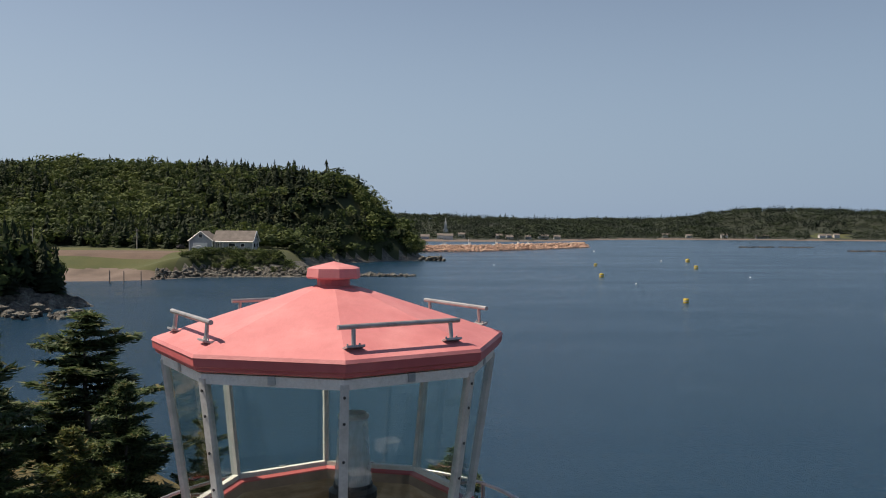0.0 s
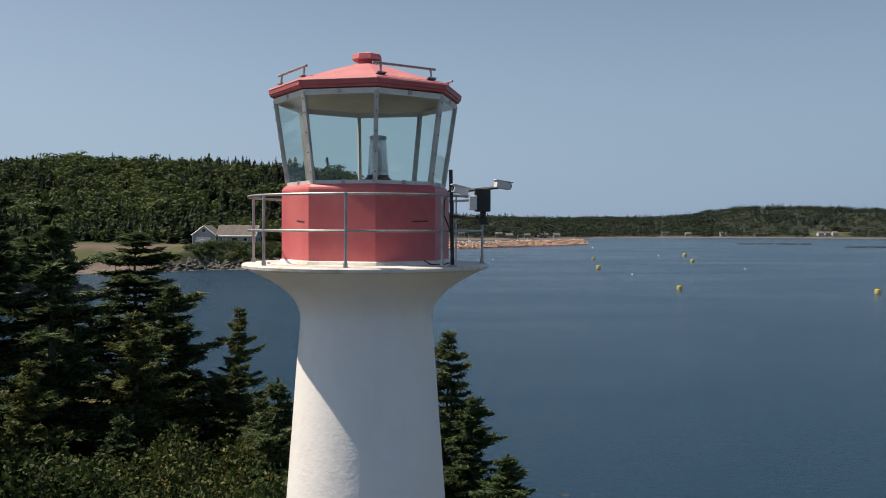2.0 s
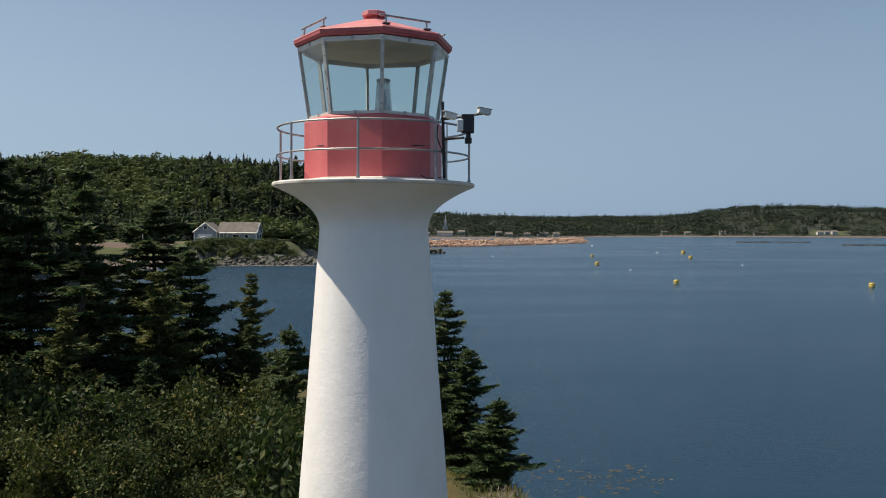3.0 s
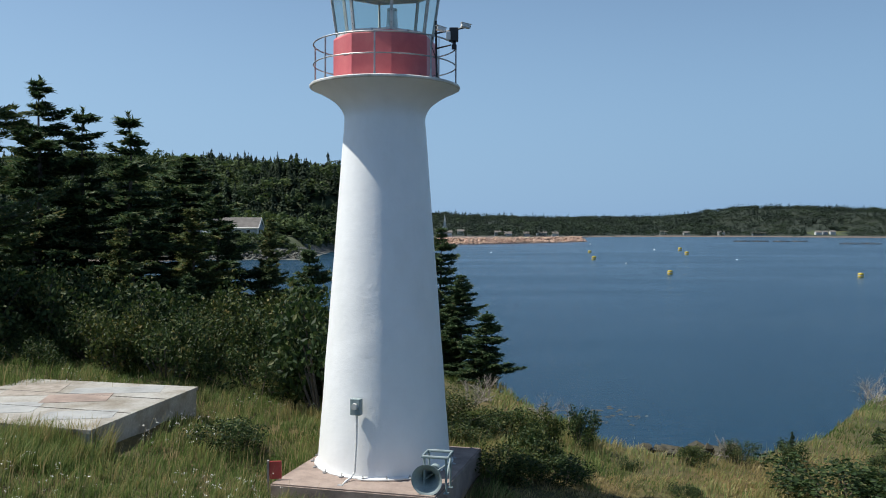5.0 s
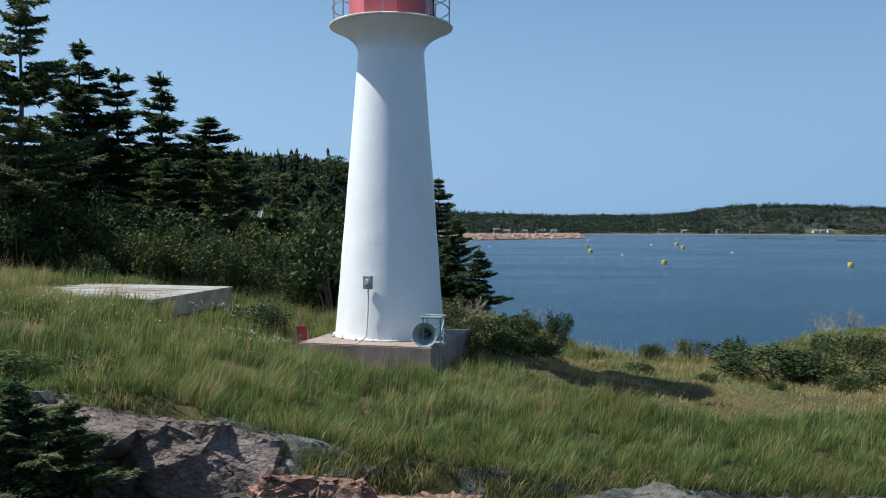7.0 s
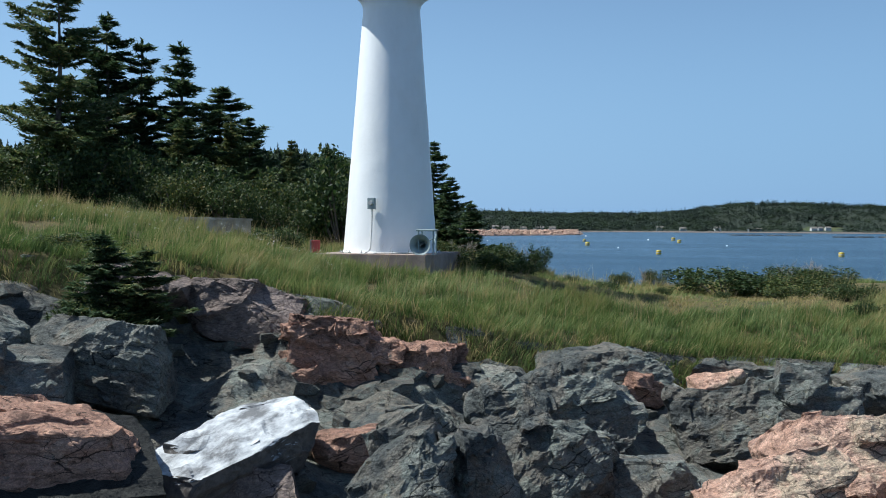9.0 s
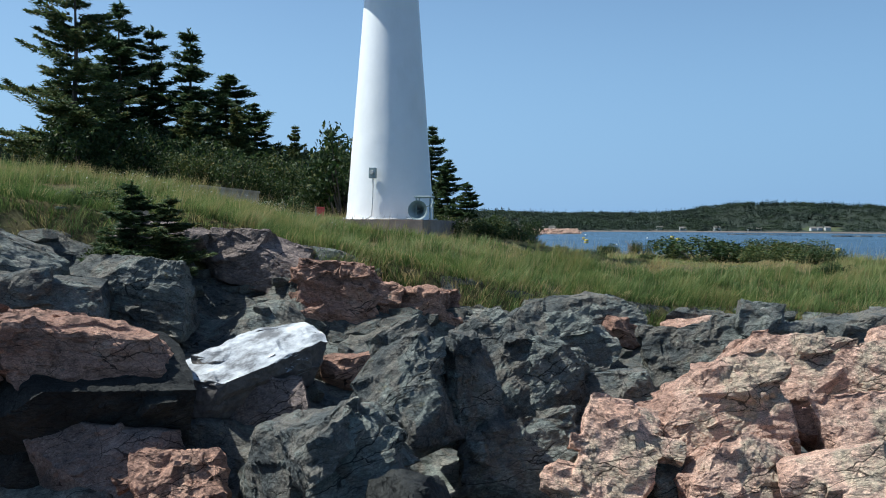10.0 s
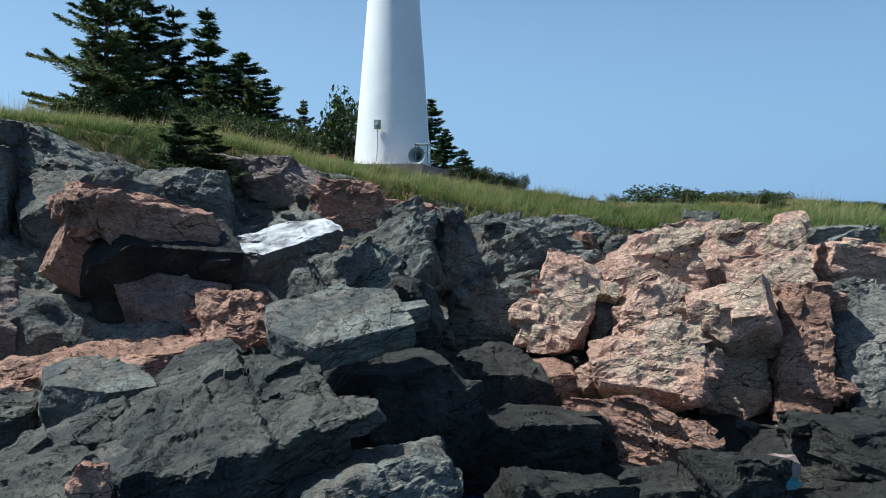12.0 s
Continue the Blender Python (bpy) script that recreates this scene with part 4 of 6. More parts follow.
for sx in (-0.22, 0.3):
    for sy in (-0.25, 0.25):
        bm = bmesh.new()
        rod(bm, (sx, sy, 0.0), (sx, sy, 0.82), 0.028, seg=8)
        box(bm, sx - 0.06, sx + 0.06, sy - 0.06, sy + 0.06, 0, 0.015)
        part("leg", bm, M_HORN, horn)
part("top_frame", tube([(-0.26, -0.29, 0.84), (0.34, -0.29, 0.84), (0.34, 0.29, 0.84), (-0.26, 0.29, 0.84)], 0.035, 8, True), M_HORN, horn)
part("cross_bar", tube([(-0.22, -0.25, 0.3), (0.3, 0.25, 0.6)], 0.022, 8), M_HORN, horn)
part("cross_bar", tube([(0.3, -0.25, 0.3), (0.3, 0.25, 0.7)], 0.022, 8), M_HORN, horn)

board = thing("marker_board", "small faded red square marker board on a post", "sign", pose(-3.5, 5.75, 5.35, 0, 0, 8))
bm = bmesh.new()
box(bm, -0.15, 0.15, -0.02, 0.02, 0.32, 0.76, 0.012)
part("panel", bm, M_SIGNRED, board)
bm = bmesh.new()
box(bm, -0.2, -0.15, -0.05, 0.05, 0.25, 0.78, 0.005)
box(bm, -0.19, -0.15, -0.02, 0.02, -0.1, 0.3, 0.005)
part("post", bm, M_TWIG, board)

# ---- the old foundation slab ----
SL = [Vector((-7.95, 5.55)), Vector((-7.0, 11.2)), Vector((-12.75, 12.5)), Vector((-13.6, 7.2))]
bm = bmesh.new()
for z0, z1, g in ((5.2, 6.8, 0.0), (6.804, 6.9, 0.06)):
    cen = sum(SL, Vector((0, 0))) / 4
    pts = [p + (p - cen).normalized() * g for p in SL]
    lo = [bm.verts.new((p.x, p.y, z0)) for p in pts]
    hi = [bm.verts.new((p.x, p.y, z1)) for p in pts]
    bm.faces.new(lo)
    bm.faces.new(hi)
    for i in range(4):
        bm.faces.new((lo[i], lo[(i + 1) % 4], hi[(i + 1) % 4], hi[i]))
slab = part("foundation_slab", bm, M_SLAB)
tagged(slab, "low pale weathered concrete foundation slab in tall grass", "foundation")
bm = bmesh.new()
box(bm, -0.9, 0.9, -0.6, 0.6, 0, 0.012, 0.0, Matrix.Translation((-9.9, 9.4, 6.9)) @ Matrix.Rotation(0.2, 4, "Z"))
part("hatch", bm, M_CONCRETE, slab, "rusty brown flush hatch")
for px0, py0, w0, d0, mt0 in ((-8.9, 7.2, 0.9, 0.5, M_PATCH), (-11.6, 8.0, 1.2, 0.7, M_PATCH), (-9.2, 10.6, 1.3, 0.5, M_PATCH), (-11.7, 10.6, 0.8, 0.9, M_TWIG)):
    bm = bmesh.new()
    box(bm, -w0, w0, -d0, d0, 0, 0.008, 0.0, Matrix.Translation((px0, py0, 6.9)) @ Matrix.Rotation(0.17, 4, "Z"))
    part("repair_patch", bm, mt0, slab, "thin grey cement repair patch")
for u in (0.33, 0.66):
    a2, b2 = SL[0].lerp(SL[1], u), SL[3].lerp(SL[2], u)
    bm = bmesh.new()
    rod(bm, (a2.x, a2.y, 6.898), (b2.x, b2.y, 6.898), 0.018, seg=5)
    part("joint", bm, M_FILLER, slab)


# ---- shore rocks ----
def icosphere(level):
    bm = bmesh.new()
    bmesh.ops.create_icosphere(bm, subdivisions=level, radius=1.0)
    v = np.array([x.co[:] for x in bm.verts])
    f = np.array([[x.index for x in p.verts] for p in bm.faces])
    bm.free()
    return v, f


def polytope(N, D):
    """Points and triangles of the convex block N.x <= D."""
    k = len(N)
    tri = np.array([(a, b, c) for a in range(k) for b in range(a + 1, k) for c in range(b + 1, k)])
    A = N[tri]
    good = np.abs(np.linalg.det(A)) > 1e-4
    tri, A = tri[good], A[good]
    P = np.linalg.solve(A, D[tri][:, :, None])[:, :, 0]
    P = P[(P @ N.T <= D + 1e-6).all(1)]
    P = P[np.unique(np.round(P, 4), axis=0, return_index=True)[1]]
    verts, faces = list(P), []
    for n, d in zip(N, D):
        on = np.flatnonzero(np.abs(P @ n - d) < 1e-4)
        if len(on) < 3 or np.ptp(P[on], axis=0).max() < 1e-3:
            continue
        mid = P[on].mean(0)
        u = P[on[0]] - mid
        w = np.cross(n, u)
        r = P[on] - mid
        on = on[np.argsort(np.arctan2(r @ w, r @ u))]
        hub = len(verts)
        verts.append(mid)
        faces += [(hub, on[i], on[(i + 1) % len(on)]) for i in range(len(on))]
    return np.array(verts), np.array(faces)


def refine(v, f, length, hidden):
    """Halves every edge longer than length; four times as long where hidden(points) is true."""
    for _ in range(9):
        e = np.sort(np.concatenate([f[:, (0, 1)], f[:, (1, 2)], f[:, (2, 0)]]), 1)
        key, inv = np.unique(e[:, 0] * len(v) + e[:, 1], return_inverse=True)
        a, b = key // len(v), key % len(v)
        mid = (v[a] + v[b]) / 2
        long = np.linalg.norm(v[a] - v[b], axis=1) > length * np.where(hidden(mid), 4.0, 1.0)
        if not long.any():
            break
        at = np.full(len(key), -1)
        at[long] = len(v) + np.arange(long.sum())
        v = np.concatenate([v, mid[long]])
        m = at[inv].reshape(3, -1).T
        cut = (m >= 0).sum(1)
        out = [f[cut == 0]]
        for s in range(3):
            q, h = np.roll(f, -s, 1), np.roll(m, -s, 1)
            one = (cut == 1) & (h[:, 0] >= 0)
            out += [np.stack([q[one, 0], h[one, 0], q[one, 2]], 1), np.stack([h[one, 0], q[one, 1], q[one, 2]], 1)]
            two = (cut == 2) & (h[:, 2] < 0)
            out += [np.stack([h[two, 0], q[two, 1], h[two, 1]], 1), np.stack([q[two, 0], h[two, 0], h[two, 1]], 1), np.stack([q[two, 0], h[two, 1], q[two, 2]], 1)]
        al = cut == 3
        q, h = f[al], m[al]
        out += [np.stack([q[:, 0], h[:, 0], h[:, 2]], 1), np.stack([h[:, 0], q[:, 1], h[:, 1]], 1), np.stack([h[:, 2], h[:, 1], q[:, 2]], 1), h]
        f = np.concatenate(out)
    return v, f


def joint_planes(rng, half, cuts, jitter, keep=(0.8, 1.12)):
    """Planes of one split block: a box, six joint faces a little out of true, and corners broken off."""
    axes = np.concatenate([np.eye(3), -np.eye(3)])
    n = np.concatenate([axes + rng.normal(0, jitter, (6, 3)), rng.choice((-1.0, 1.0), (cuts, 3)) * rng.uniform(0.15, 1.0, (cuts, 3))])
    n /= np.linalg.norm(n, axis=1)[:, None]
    face = (np.abs(axes) @ half) * rng.uniform(0.82, 0.97, 6) * (n[:6] * axes).sum(1)
    d = np.concatenate([face, np.linalg.norm(n[6:] * half, axis=1) * rng.uniform(*keep, cuts)])
    return np.concatenate([axes, n]), np.concatenate([np.abs(axes) @ half, d])


FACING = np.array((-0.1, -0.75, 0.65))


def creased(p, cell, seed):
    """Crisp flat facets that meet in creases: the highest of several leaning saw-tooth planes."""
    rng = np.random.default_rng(seed)
    q = p / cell + 0.5 * np.stack([soft_noise(p / cell * 0.6, seed + k) for k in range(3)], 1)
    best = np.zeros(len(q))
    for k in range(4):
        d = rng.normal(0, 1, 3)
        t = q @ (d / np.linalg.norm(d)) * rng.uniform(0.5, 1.0) + rng.random()
        best = np.maximum(best, np.abs(t - np.floor(t) - 0.5))
    return (0.38 - best) * 2.4 * cell


def boulder(label, mat, c, size, turn=(0, 0, 0), seed=0, blocks=14, chip=0.6, bed=0.0, cuts=7, jitter=0.12, name="boulder"):
    """A broken mass of rock: a large split block, with smaller blocks standing proud along its joints, and rough broken faces."""
    rng = np.random.default_rng(seed + 100)
    half = np.array(size) / 2
    out = np.array(Euler([radians(x) for x in turn]).to_matrix())
    look_at = FACING @ out
    length = float(np.interp(c[1], (-20, -3), (0.08, 0.15)))
    N, D = joint_planes(rng, half, cuts, jitter)
    hulls = [(N, D, np.zeros(3))]
    v0, f0 = polytope(N, D)
    tri = v0[f0]
    cr = np.cross(tri[:, 1] - tri[:, 0], tri[:, 2] - tri[:, 0])
    area = np.linalg.norm(cr, axis=1)
    nrm = cr / area[:, None]
    w = area * np.clip(nrm @ look_at + 0.15, 0.0, None)
    w /= w.sum()
    frame_rot = np.array(Euler(rng.normal(0, 0.1, 3)).to_matrix())
    for k in range(blocks):
        q = rng.choice(len(f0), p=w)
        bar = rng.dirichlet((1, 1, 1))
        at = bar @ tri[q]
        s = half.mean() * (rng.uniform(0.2, 0.4) if k < blocks // 2 else rng.uniform(0.09, 0.2))
        sz = s * np.array((1.35, 1.0, 0.85 / (1 + 0.9 * bed))) * rng.uniform(0.7, 1.45, 3)
        rot = frame_rot @ np.array(Euler(rng.normal(0, 0.13, 3)).to_matrix())
        n2, d2 = joint_planes(rng, sz, 5, 0.1)
        n2 = n2 @ rot.T
        deep = np.abs((nrm[q] @ rot) * sz).sum()
        at = at - nrm[q] * (deep - min(deep * rng.uniform(0.08, 0.3), 0.05 + 0.1 * half.mean()))
        hulls.append((n2, d2 + n2 @ at, at))
    V, F, NV, WEAR, count = [], [], [], [], 0
    for n, d, mid in hulls:
        v, f = polytope(n, d)
        v, f = refine(v, f, length, lambda p: (((p - mid) @ look_at) < -0.3 * np.linalg.norm(p - mid, axis=1)) | ((D - p @ N.T).min(1) > 0.15))
        gap = np.sort(d - v @ n.T, axis=1)
        t = v[f]
        fn = np.cross(t[:, 1] - t[:, 0], t[:, 2] - t[:, 0])
        vn = np.zeros_like(v)
        for k in range(3):
            np.add.at(vn, f[:, k], fn)
        vn /= np.linalg.norm(vn, axis=1)[:, None] + 1e-12
        if count:
            tie = int(np.argmax((D - v @ N.T).min(1)))
            f = np.concatenate([f, [(tie, f[(f == tie).any(1)][0][f[(f == tie).any(1)][0] != tie][0], -count)]])
        V.append(v), F.append(f + count), NV.append(vn), WEAR.append(np.exp(-gap[:, 1] / 0.05))
        count += len(v)
    v, f, vn, wear = np.concatenate(V), np.concatenate(F), np.concatenate(NV), np.concatenate(WEAR)
    tip = np.array(Euler((rng.normal(0, 0.2), rng.normal(0, 0.2), rng.uniform(-0.6, 0.6))).to_matrix())
    g = (v + 40.0 + 3.7 * (seed % 97)) @ tip * (1.0, 0.85, 1.3 + bed)
    rough = 0.2 * creased(g, 0.6, seed + 20) + 0.26 * creased(g, 0.25, seed + 40)
    cell = np.array((0.62, 0.55, 0.42)) * rng.uniform(0.8, 1.3, 3)
    warp = g / cell + 0.22 * np.stack([soft_noise(g * 1.3, seed + k) for k in range(3)], 1)
    i = np.floor(warp).astype(np.int64)
    ledge = lattice(i[:, 0], i[:, 1], i[:, 2], seed + 9) * 2 - 1
    rough = rough + (0.05 + 0.03 * bed) * ledge - wear * (0.03 + 0.05 * np.clip(soft_noise(g * 4.0, seed + 3), -0.5, 1))
    v = v + vn * (chip * rough)[:, None]
    ob = new(name, mesh_from(name, v, f, (mat,)))
    ob.matrix_basis = pose(*c, *turn)
    return tagged(ob, label, "rock", "rocks of the shore")


# the bedrock that the blocks lie on
bx = np.arange(-20, 28, 0.105)
bv = np.linspace(0, 1, 215)
BX = np.repeat(bx[:, None], len(bv), 1)
E0 = edge(BX)
drop = np.interp(bv, (0, 0.04, 0.07, 0.12, 0.3, 0.5, 0.7, 1.0), (-0.8, 0.0, 0.2, 0.9, 4.5, 8.5, 13.5, 24.0))[None, :]
BY = E0 - drop
fall = np.interp(drop, (-0.8, -0.2, 0.15, 0.5, 1.2, 2.6, 4.5, 7.0, 9.5, 13, 17, 24), (-0.22, -0.1, -0.12, -0.75, -1.35, -1.85, -2.6, -3.6, -4.4, -5.2, -5.6, -7.0))
BZ = turf(BX, np.maximum(BY, E0)) + fall * np.interp(BX, (-6, 4, 12), (1.05, 0.8, 0.74))
BZ = BZ - 1.5 * step(-12.2, -13.6, BY) - 1.2 * step(-0.8, 0.6, BX) * (1 - step(3.4, 4.6, BX)) * step(-9.5, -12, BY)
BZ = np.maximum(BZ, np.interp(BY, (-24, -19, -16, -13), (-3.2, -1.9, -1.5, -1.0)))
B3 = np.stack([BX, BY, BZ], -1).reshape(-1, 3)
amp = np.tile(np.interp(bv, (0, 0.05, 0.12, 0.3), (0.05, 0.35, 1, 1)), len(bx))
BB = B3 * (1, 1, 1.7)
k = 0.45 * layered(BB / 1.6, 3, 61) + 0.5 * facets(BB, 0.55, 71) + 0.6 * facets(BB, 0.24, 81)
B3[:, 1] -= k * amp * 0.62
B3[:, 2] += k * amp * 0.62
quads = grid_faces(len(bx), len(bv))
wet = B3[quads].mean(1)[:, 2] + 0.25 * layered(B3[quads].mean(1) * 0.8, 3, 15) < -0.1
me = mesh_from("bedrock", B3, quads, (M_ROCKDARK, M_ROCKWETSHADE), index=wet)
tagged(new("bedrock", me), "dark fractured bedrock ledges falling to the sea", "bedrock", kind="structure")

# loose joint blocks that lie on the ledges
rng = np.random.default_rng(77)
SPLIT = [polytope(*joint_planes(rng, np.ones(3), 8, 0.15, (0.6, 1.0))) for _ in range(48)]
SPLIT_MESH = [mesh_from("ledge_block", p, f, (M_ROCKDARK,)) for p, f in SPLIT]
for k in range(290):
    x = rng.uniform(-13, 17)
    e = rng.uniform(0.15, 16.5) if k > 110 else rng.uniform(0.1, 3.2)
    row = int(np.clip((x + 20) / 0.105, 0, len(bx) - 1))
    col = int(np.argmin(np.abs(drop[0] - e)))
    at = B3.reshape(len(bx), len(bv), 3)[row, col]
    sz = rng.uniform(0.14, 0.3 if k % 3 else 0.45) * np.array((1.25, 1.0, 0.7)) * (1.25 if e > 6 else 1)
    ob = new("ledge_block", SPLIT_MESH[k % len(SPLIT_MESH)])
    ob.matrix_basis = Matrix.LocRotScale(Vector(at), Euler((rng.normal(0, 0.2), rng.normal(0, 0.2), rng.uniform(-0.6, 0.6))), Vector(sz))
    tagged(ob, "loose dark angular stone block on the ledges", "rock", "loose blocks of the ledges")

DARK, PINK, RED, MAUVE = "dark grey fractured shore rock", "pale pink granite shore rock", "rust red broken rock", "mauve brown rock block"
# landward row, under the turf
boulder("rounded grey rock outcrop under the turf", M_ROCKMAUVE, (-3.9, -2.7, 4.2), (3.5, 2.2, 1.8), (-10, 4, 6), 1, 10, chip=0.6, cuts=10)
boulder("pale grey rock ledge breaking through the turf", M_ROCKMAUVE, (-6.6, -3.0, 5.0), (3.4, 2.2, 1.1), (0, 4, -6), 60, 10, chip=0.5)
boulder(RED + " under the turf edge", M_ROCKRED, (-1.55, -3.65, 2.95), (2.5, 1.9, 2.8), (-10, 4, 6), 2, 30, chip=1.3)
boulder(RED + " under the turf edge", M_ROCKRED, (0.2, -3.4, 2.6), (2.4, 1.9, 2.5), (-10, 8, -4), 3, 30, chip=1.3)
boulder(DARK, M_ROCKDARK, (-9.5, -7.4, 4.3), (4.6, 2.8, 2.4), (-14, 6, -8), 4, 22, bed=0.6)
boulder(DARK, M_ROCKDARK, (-6.3, -6.3, 3.65), (3.5, 2.2, 2.1), (-14, 8, -8), 5, 22, bed=0.6)
boulder(DARK, M_ROCKDARK, (-7.8, -8.8, 2.9), (4.2, 2.4, 3.0), (0, 0, 15), 6, 18)
boulder(DARK, M_ROCKDARK, (-11.6, -9.0, 3.2), (4.0, 3.0, 3.6), (0, 0, 25), 7, 18)
boulder(DARK + " below the turf", M_ROCKDARK, (5.2, -1.9, 2.65), (3.8, 1.8, 1.7), (0, 6, 5), 8, 22, bed=0.6)
boulder(RED, M_ROCKRED, (6.2, -2.4, 2.45), (1.5, 0.9, 0.8), (0, 20, 10), 9, 8)
boulder(DARK + " below the turf", M_ROCKDARK, (9.8, -0.8, 2.25), (4.6, 1.7, 1.2), (0, 4, -4), 10, 20, bed=0.8)
boulder("tan pink broken ledge below the turf", M_ROCKPINK, (8.3, -1.7, 2.25), (1.6, 1.1, 1.1), (0, 0, 20), 11, 12, bed=0.5)
boulder(DARK + " below the turf", M_ROCKDARK, (13.6, -1.9, 2.3), (4.4, 2.0, 1.6), (0, -3, 4), 12, 22, bed=0.8)
boulder("pale tan flat ledge", M_ROCKPINK, (13.6, -5.0, 2.0), (3.0, 1.8, 1.0), (0, 4, 0), 13, 12, bed=0.6)
boulder(DARK, M_ROCKDARK, (3.6, -4.8, 2.0), (4.4, 2.6, 2.0), (-28, -6, 8), 14, 26, chip=0.9)
boulder(DARK, M_ROCKDARK, (8.3, -4.4, 1.8), (3.8, 2.6, 2.0), (-28, -6, -4), 15, 24, chip=0.9)
boulder(DARK, M_ROCKDARK, (0.2, -5.4, 1.8), (3.0, 2.4, 1.8), (-10, 0, 20), 16, 18)
boulder(RED, M_ROCKRED, (-0.9, -7.2, 2.1), (1.7, 1.2, 0.9), (0, 0, 10), 23, 8)
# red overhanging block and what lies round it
# Shaded front and underside of the overhang coloured black, lit side left red.
boulder("large red brown block with its overhang shade in the black colour", M_ROCKWETSHADE, (-5.75, -10.6, 1.8), (3.6, 2.8, 3.2), (26, 2, 30), 17, 4, chip=0.5, cuts=4, jitter=0.08)
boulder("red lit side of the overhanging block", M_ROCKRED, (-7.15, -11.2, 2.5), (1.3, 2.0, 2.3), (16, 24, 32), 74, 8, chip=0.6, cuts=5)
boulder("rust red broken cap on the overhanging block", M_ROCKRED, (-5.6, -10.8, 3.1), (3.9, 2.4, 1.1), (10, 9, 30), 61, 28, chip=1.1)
boulder("rock under the overhang with its shade in the black colour", M_ROCKWETSHADE, (-6.0, -10.6, 0.6), (3.4, 2.2, 2.0), (10, 0, 30), 62, 8, chip=0.5)
boulder("pale mauve rock wedged under the overhang", M_ROCKMAUVE, (-8.9, -12.4, 0.7), (1.9, 1.8, 2.3), (0, 0, 20), 18, 8)
boulder("slanted rock slab crusted white by sea birds", M_GUANO, (-3.0, -8.9, 2.3), (3.9, 1.6, 1.2), (14, -20, 46), 19, 8, chip=0.55, cuts=9)
boulder(MAUVE, M_ROCKMAUVE, (-2.4, -9.0, 1.4), (1.9, 1.7, 1.8), (-18, -10, 14), 21, 9, chip=0.7)
boulder(MAUVE, M_ROCKMAUVE, (-4.75, -11.2, 0.85), (2.7, 2.2, 1.7), (-26, -18, 12), 20, 5, chip=0.5)
boulder("broken mauve red end of the mauve block", M_ROCKRED, (-3.3, -12.0, 0.75), (1.7, 1.6, 1.5), (-26, -8, 8), 63, 18, chip=1.0)
boulder("flat red bedded shore slab", M_ROCKRED, (-5.6, -13.6, -0.05), (4.2, 2.3, 1.1), (6, -4, 12), 22, 24, chip=0.8, bed=1.0)
boulder("flat red bedded shore slab", M_ROCKRED, (-7.4, -15.0, -0.35), (3.4, 2.2, 1.2), (6, -6, 10), 64, 20, chip=0.8, bed=1.0)
boulder("flat red bedded shore slab", M_ROCKRED, (-3.5, -13.6, -0.2), (2.2, 1.8, 0.9), (6, 4, 12), 65, 16, chip=0.8, bed=0.8)
# dark middle
boulder("dark slab with a clean pale broken face", M_ROCKDARK, (-0.35, -17.8, 1.5), (2.4, 1.6, 0.6), (26, -12, 18), 124, 5, chip=0.5, cuts=2, jitter=0.06)
boulder(DARK, M_ROCKDARK, (0.45, -11.2, 2.3), (1.8, 1.7, 2.2), (-22, -14, 14), 25, 16, chip=0.8)
boulder(DARK, M_ROCKDARK, (1.4, -10.4, 2.2), (1.5, 1.8, 2.2), (0, 8, 30), 26, 12, chip=0.8)
boulder("grey stepped blocks of fractured rock", M_ROCKDARK, (-0.3, -13.7, 1.7), (1.8, 1.8, 2.2), (-20, -18, 20), 27, 26, chip=0.9)
# Shade on the steep face is put into this pillar's black colour.
boulder("steep pillar of fractured rock with its shade in the black colour", M_ROCKWETSHADE, (0.65, -15.2, 1.0), (1.2, 1.7, 2.5), (4, 6, 36), 66, 12, chip=0.7)
boulder(DARK, M_ROCKDARK, (-1.2, -12.0, 1.2), (2.2, 2.2, 2.0), (0, -8, 30), 67, 14)
boulder("greenish dark fractured rock face", M_ROCKDARK, (2.75, -9.1, 1.9), (2.9, 2.0, 2.3), (-28, -6, 10), 28, 30, chip=0.95)
boulder("greenish dark fractured rock face", M_ROCKDARK, (2.5, -10.6, 0.7), (2.6, 1.8, 2.3), (-26, -4, 12), 29, 26, chip=0.95)
boulder(DARK, M_ROCKDARK, (4.6, -8.6, 1.3), (2.4, 2.4, 2.4), (-10, 0, 12), 30, 18)
# Shade under the slab and in the gully is coloured into these three.
boulder("rock under the broken slab with its shade in the black colour", M_ROCKWETSHADE, (0.5, -16.8, 0.0), (2.9, 2.4, 2.0), (10, -4, 34), 31, 10, chip=0.6)
boulder("tidal rock in the gully with the shade there in its black colour", M_ROCKWETSHADE, (2.3, -15.7, -1.15), (3.4, 3.0, 1.9), (0, 4, 14), 75, 14)
boulder("tidal rock in the gully with the shade there in its black colour", M_ROCKWETSHADE, (2.0, -13.6, -0.6), (2.8, 2.4, 2.2), (0, 0, 24), 68, 12)
# pink right group
boulder("leaning pink granite pillar block", M_ROCKPINK, (4.05, -12.0, 1.3), (1.4, 1.5, 2.5), (-12, 8, -8), 132, 14, chip=0.8, cuts=5)
boulder("grey stone wedged between pink rocks", M_ROCKDARK, (5.0, -12.0, 0.95), (0.85, 0.9, 1.1), (0, 0, 12), 33, 3, chip=0.5)
boulder("broken tan stones below the pink pillar", M_ROCKRED, (3.7, -13.2, -0.3), (1.0, 1.0, 1.1), (0, 0, 12), 52, 12)
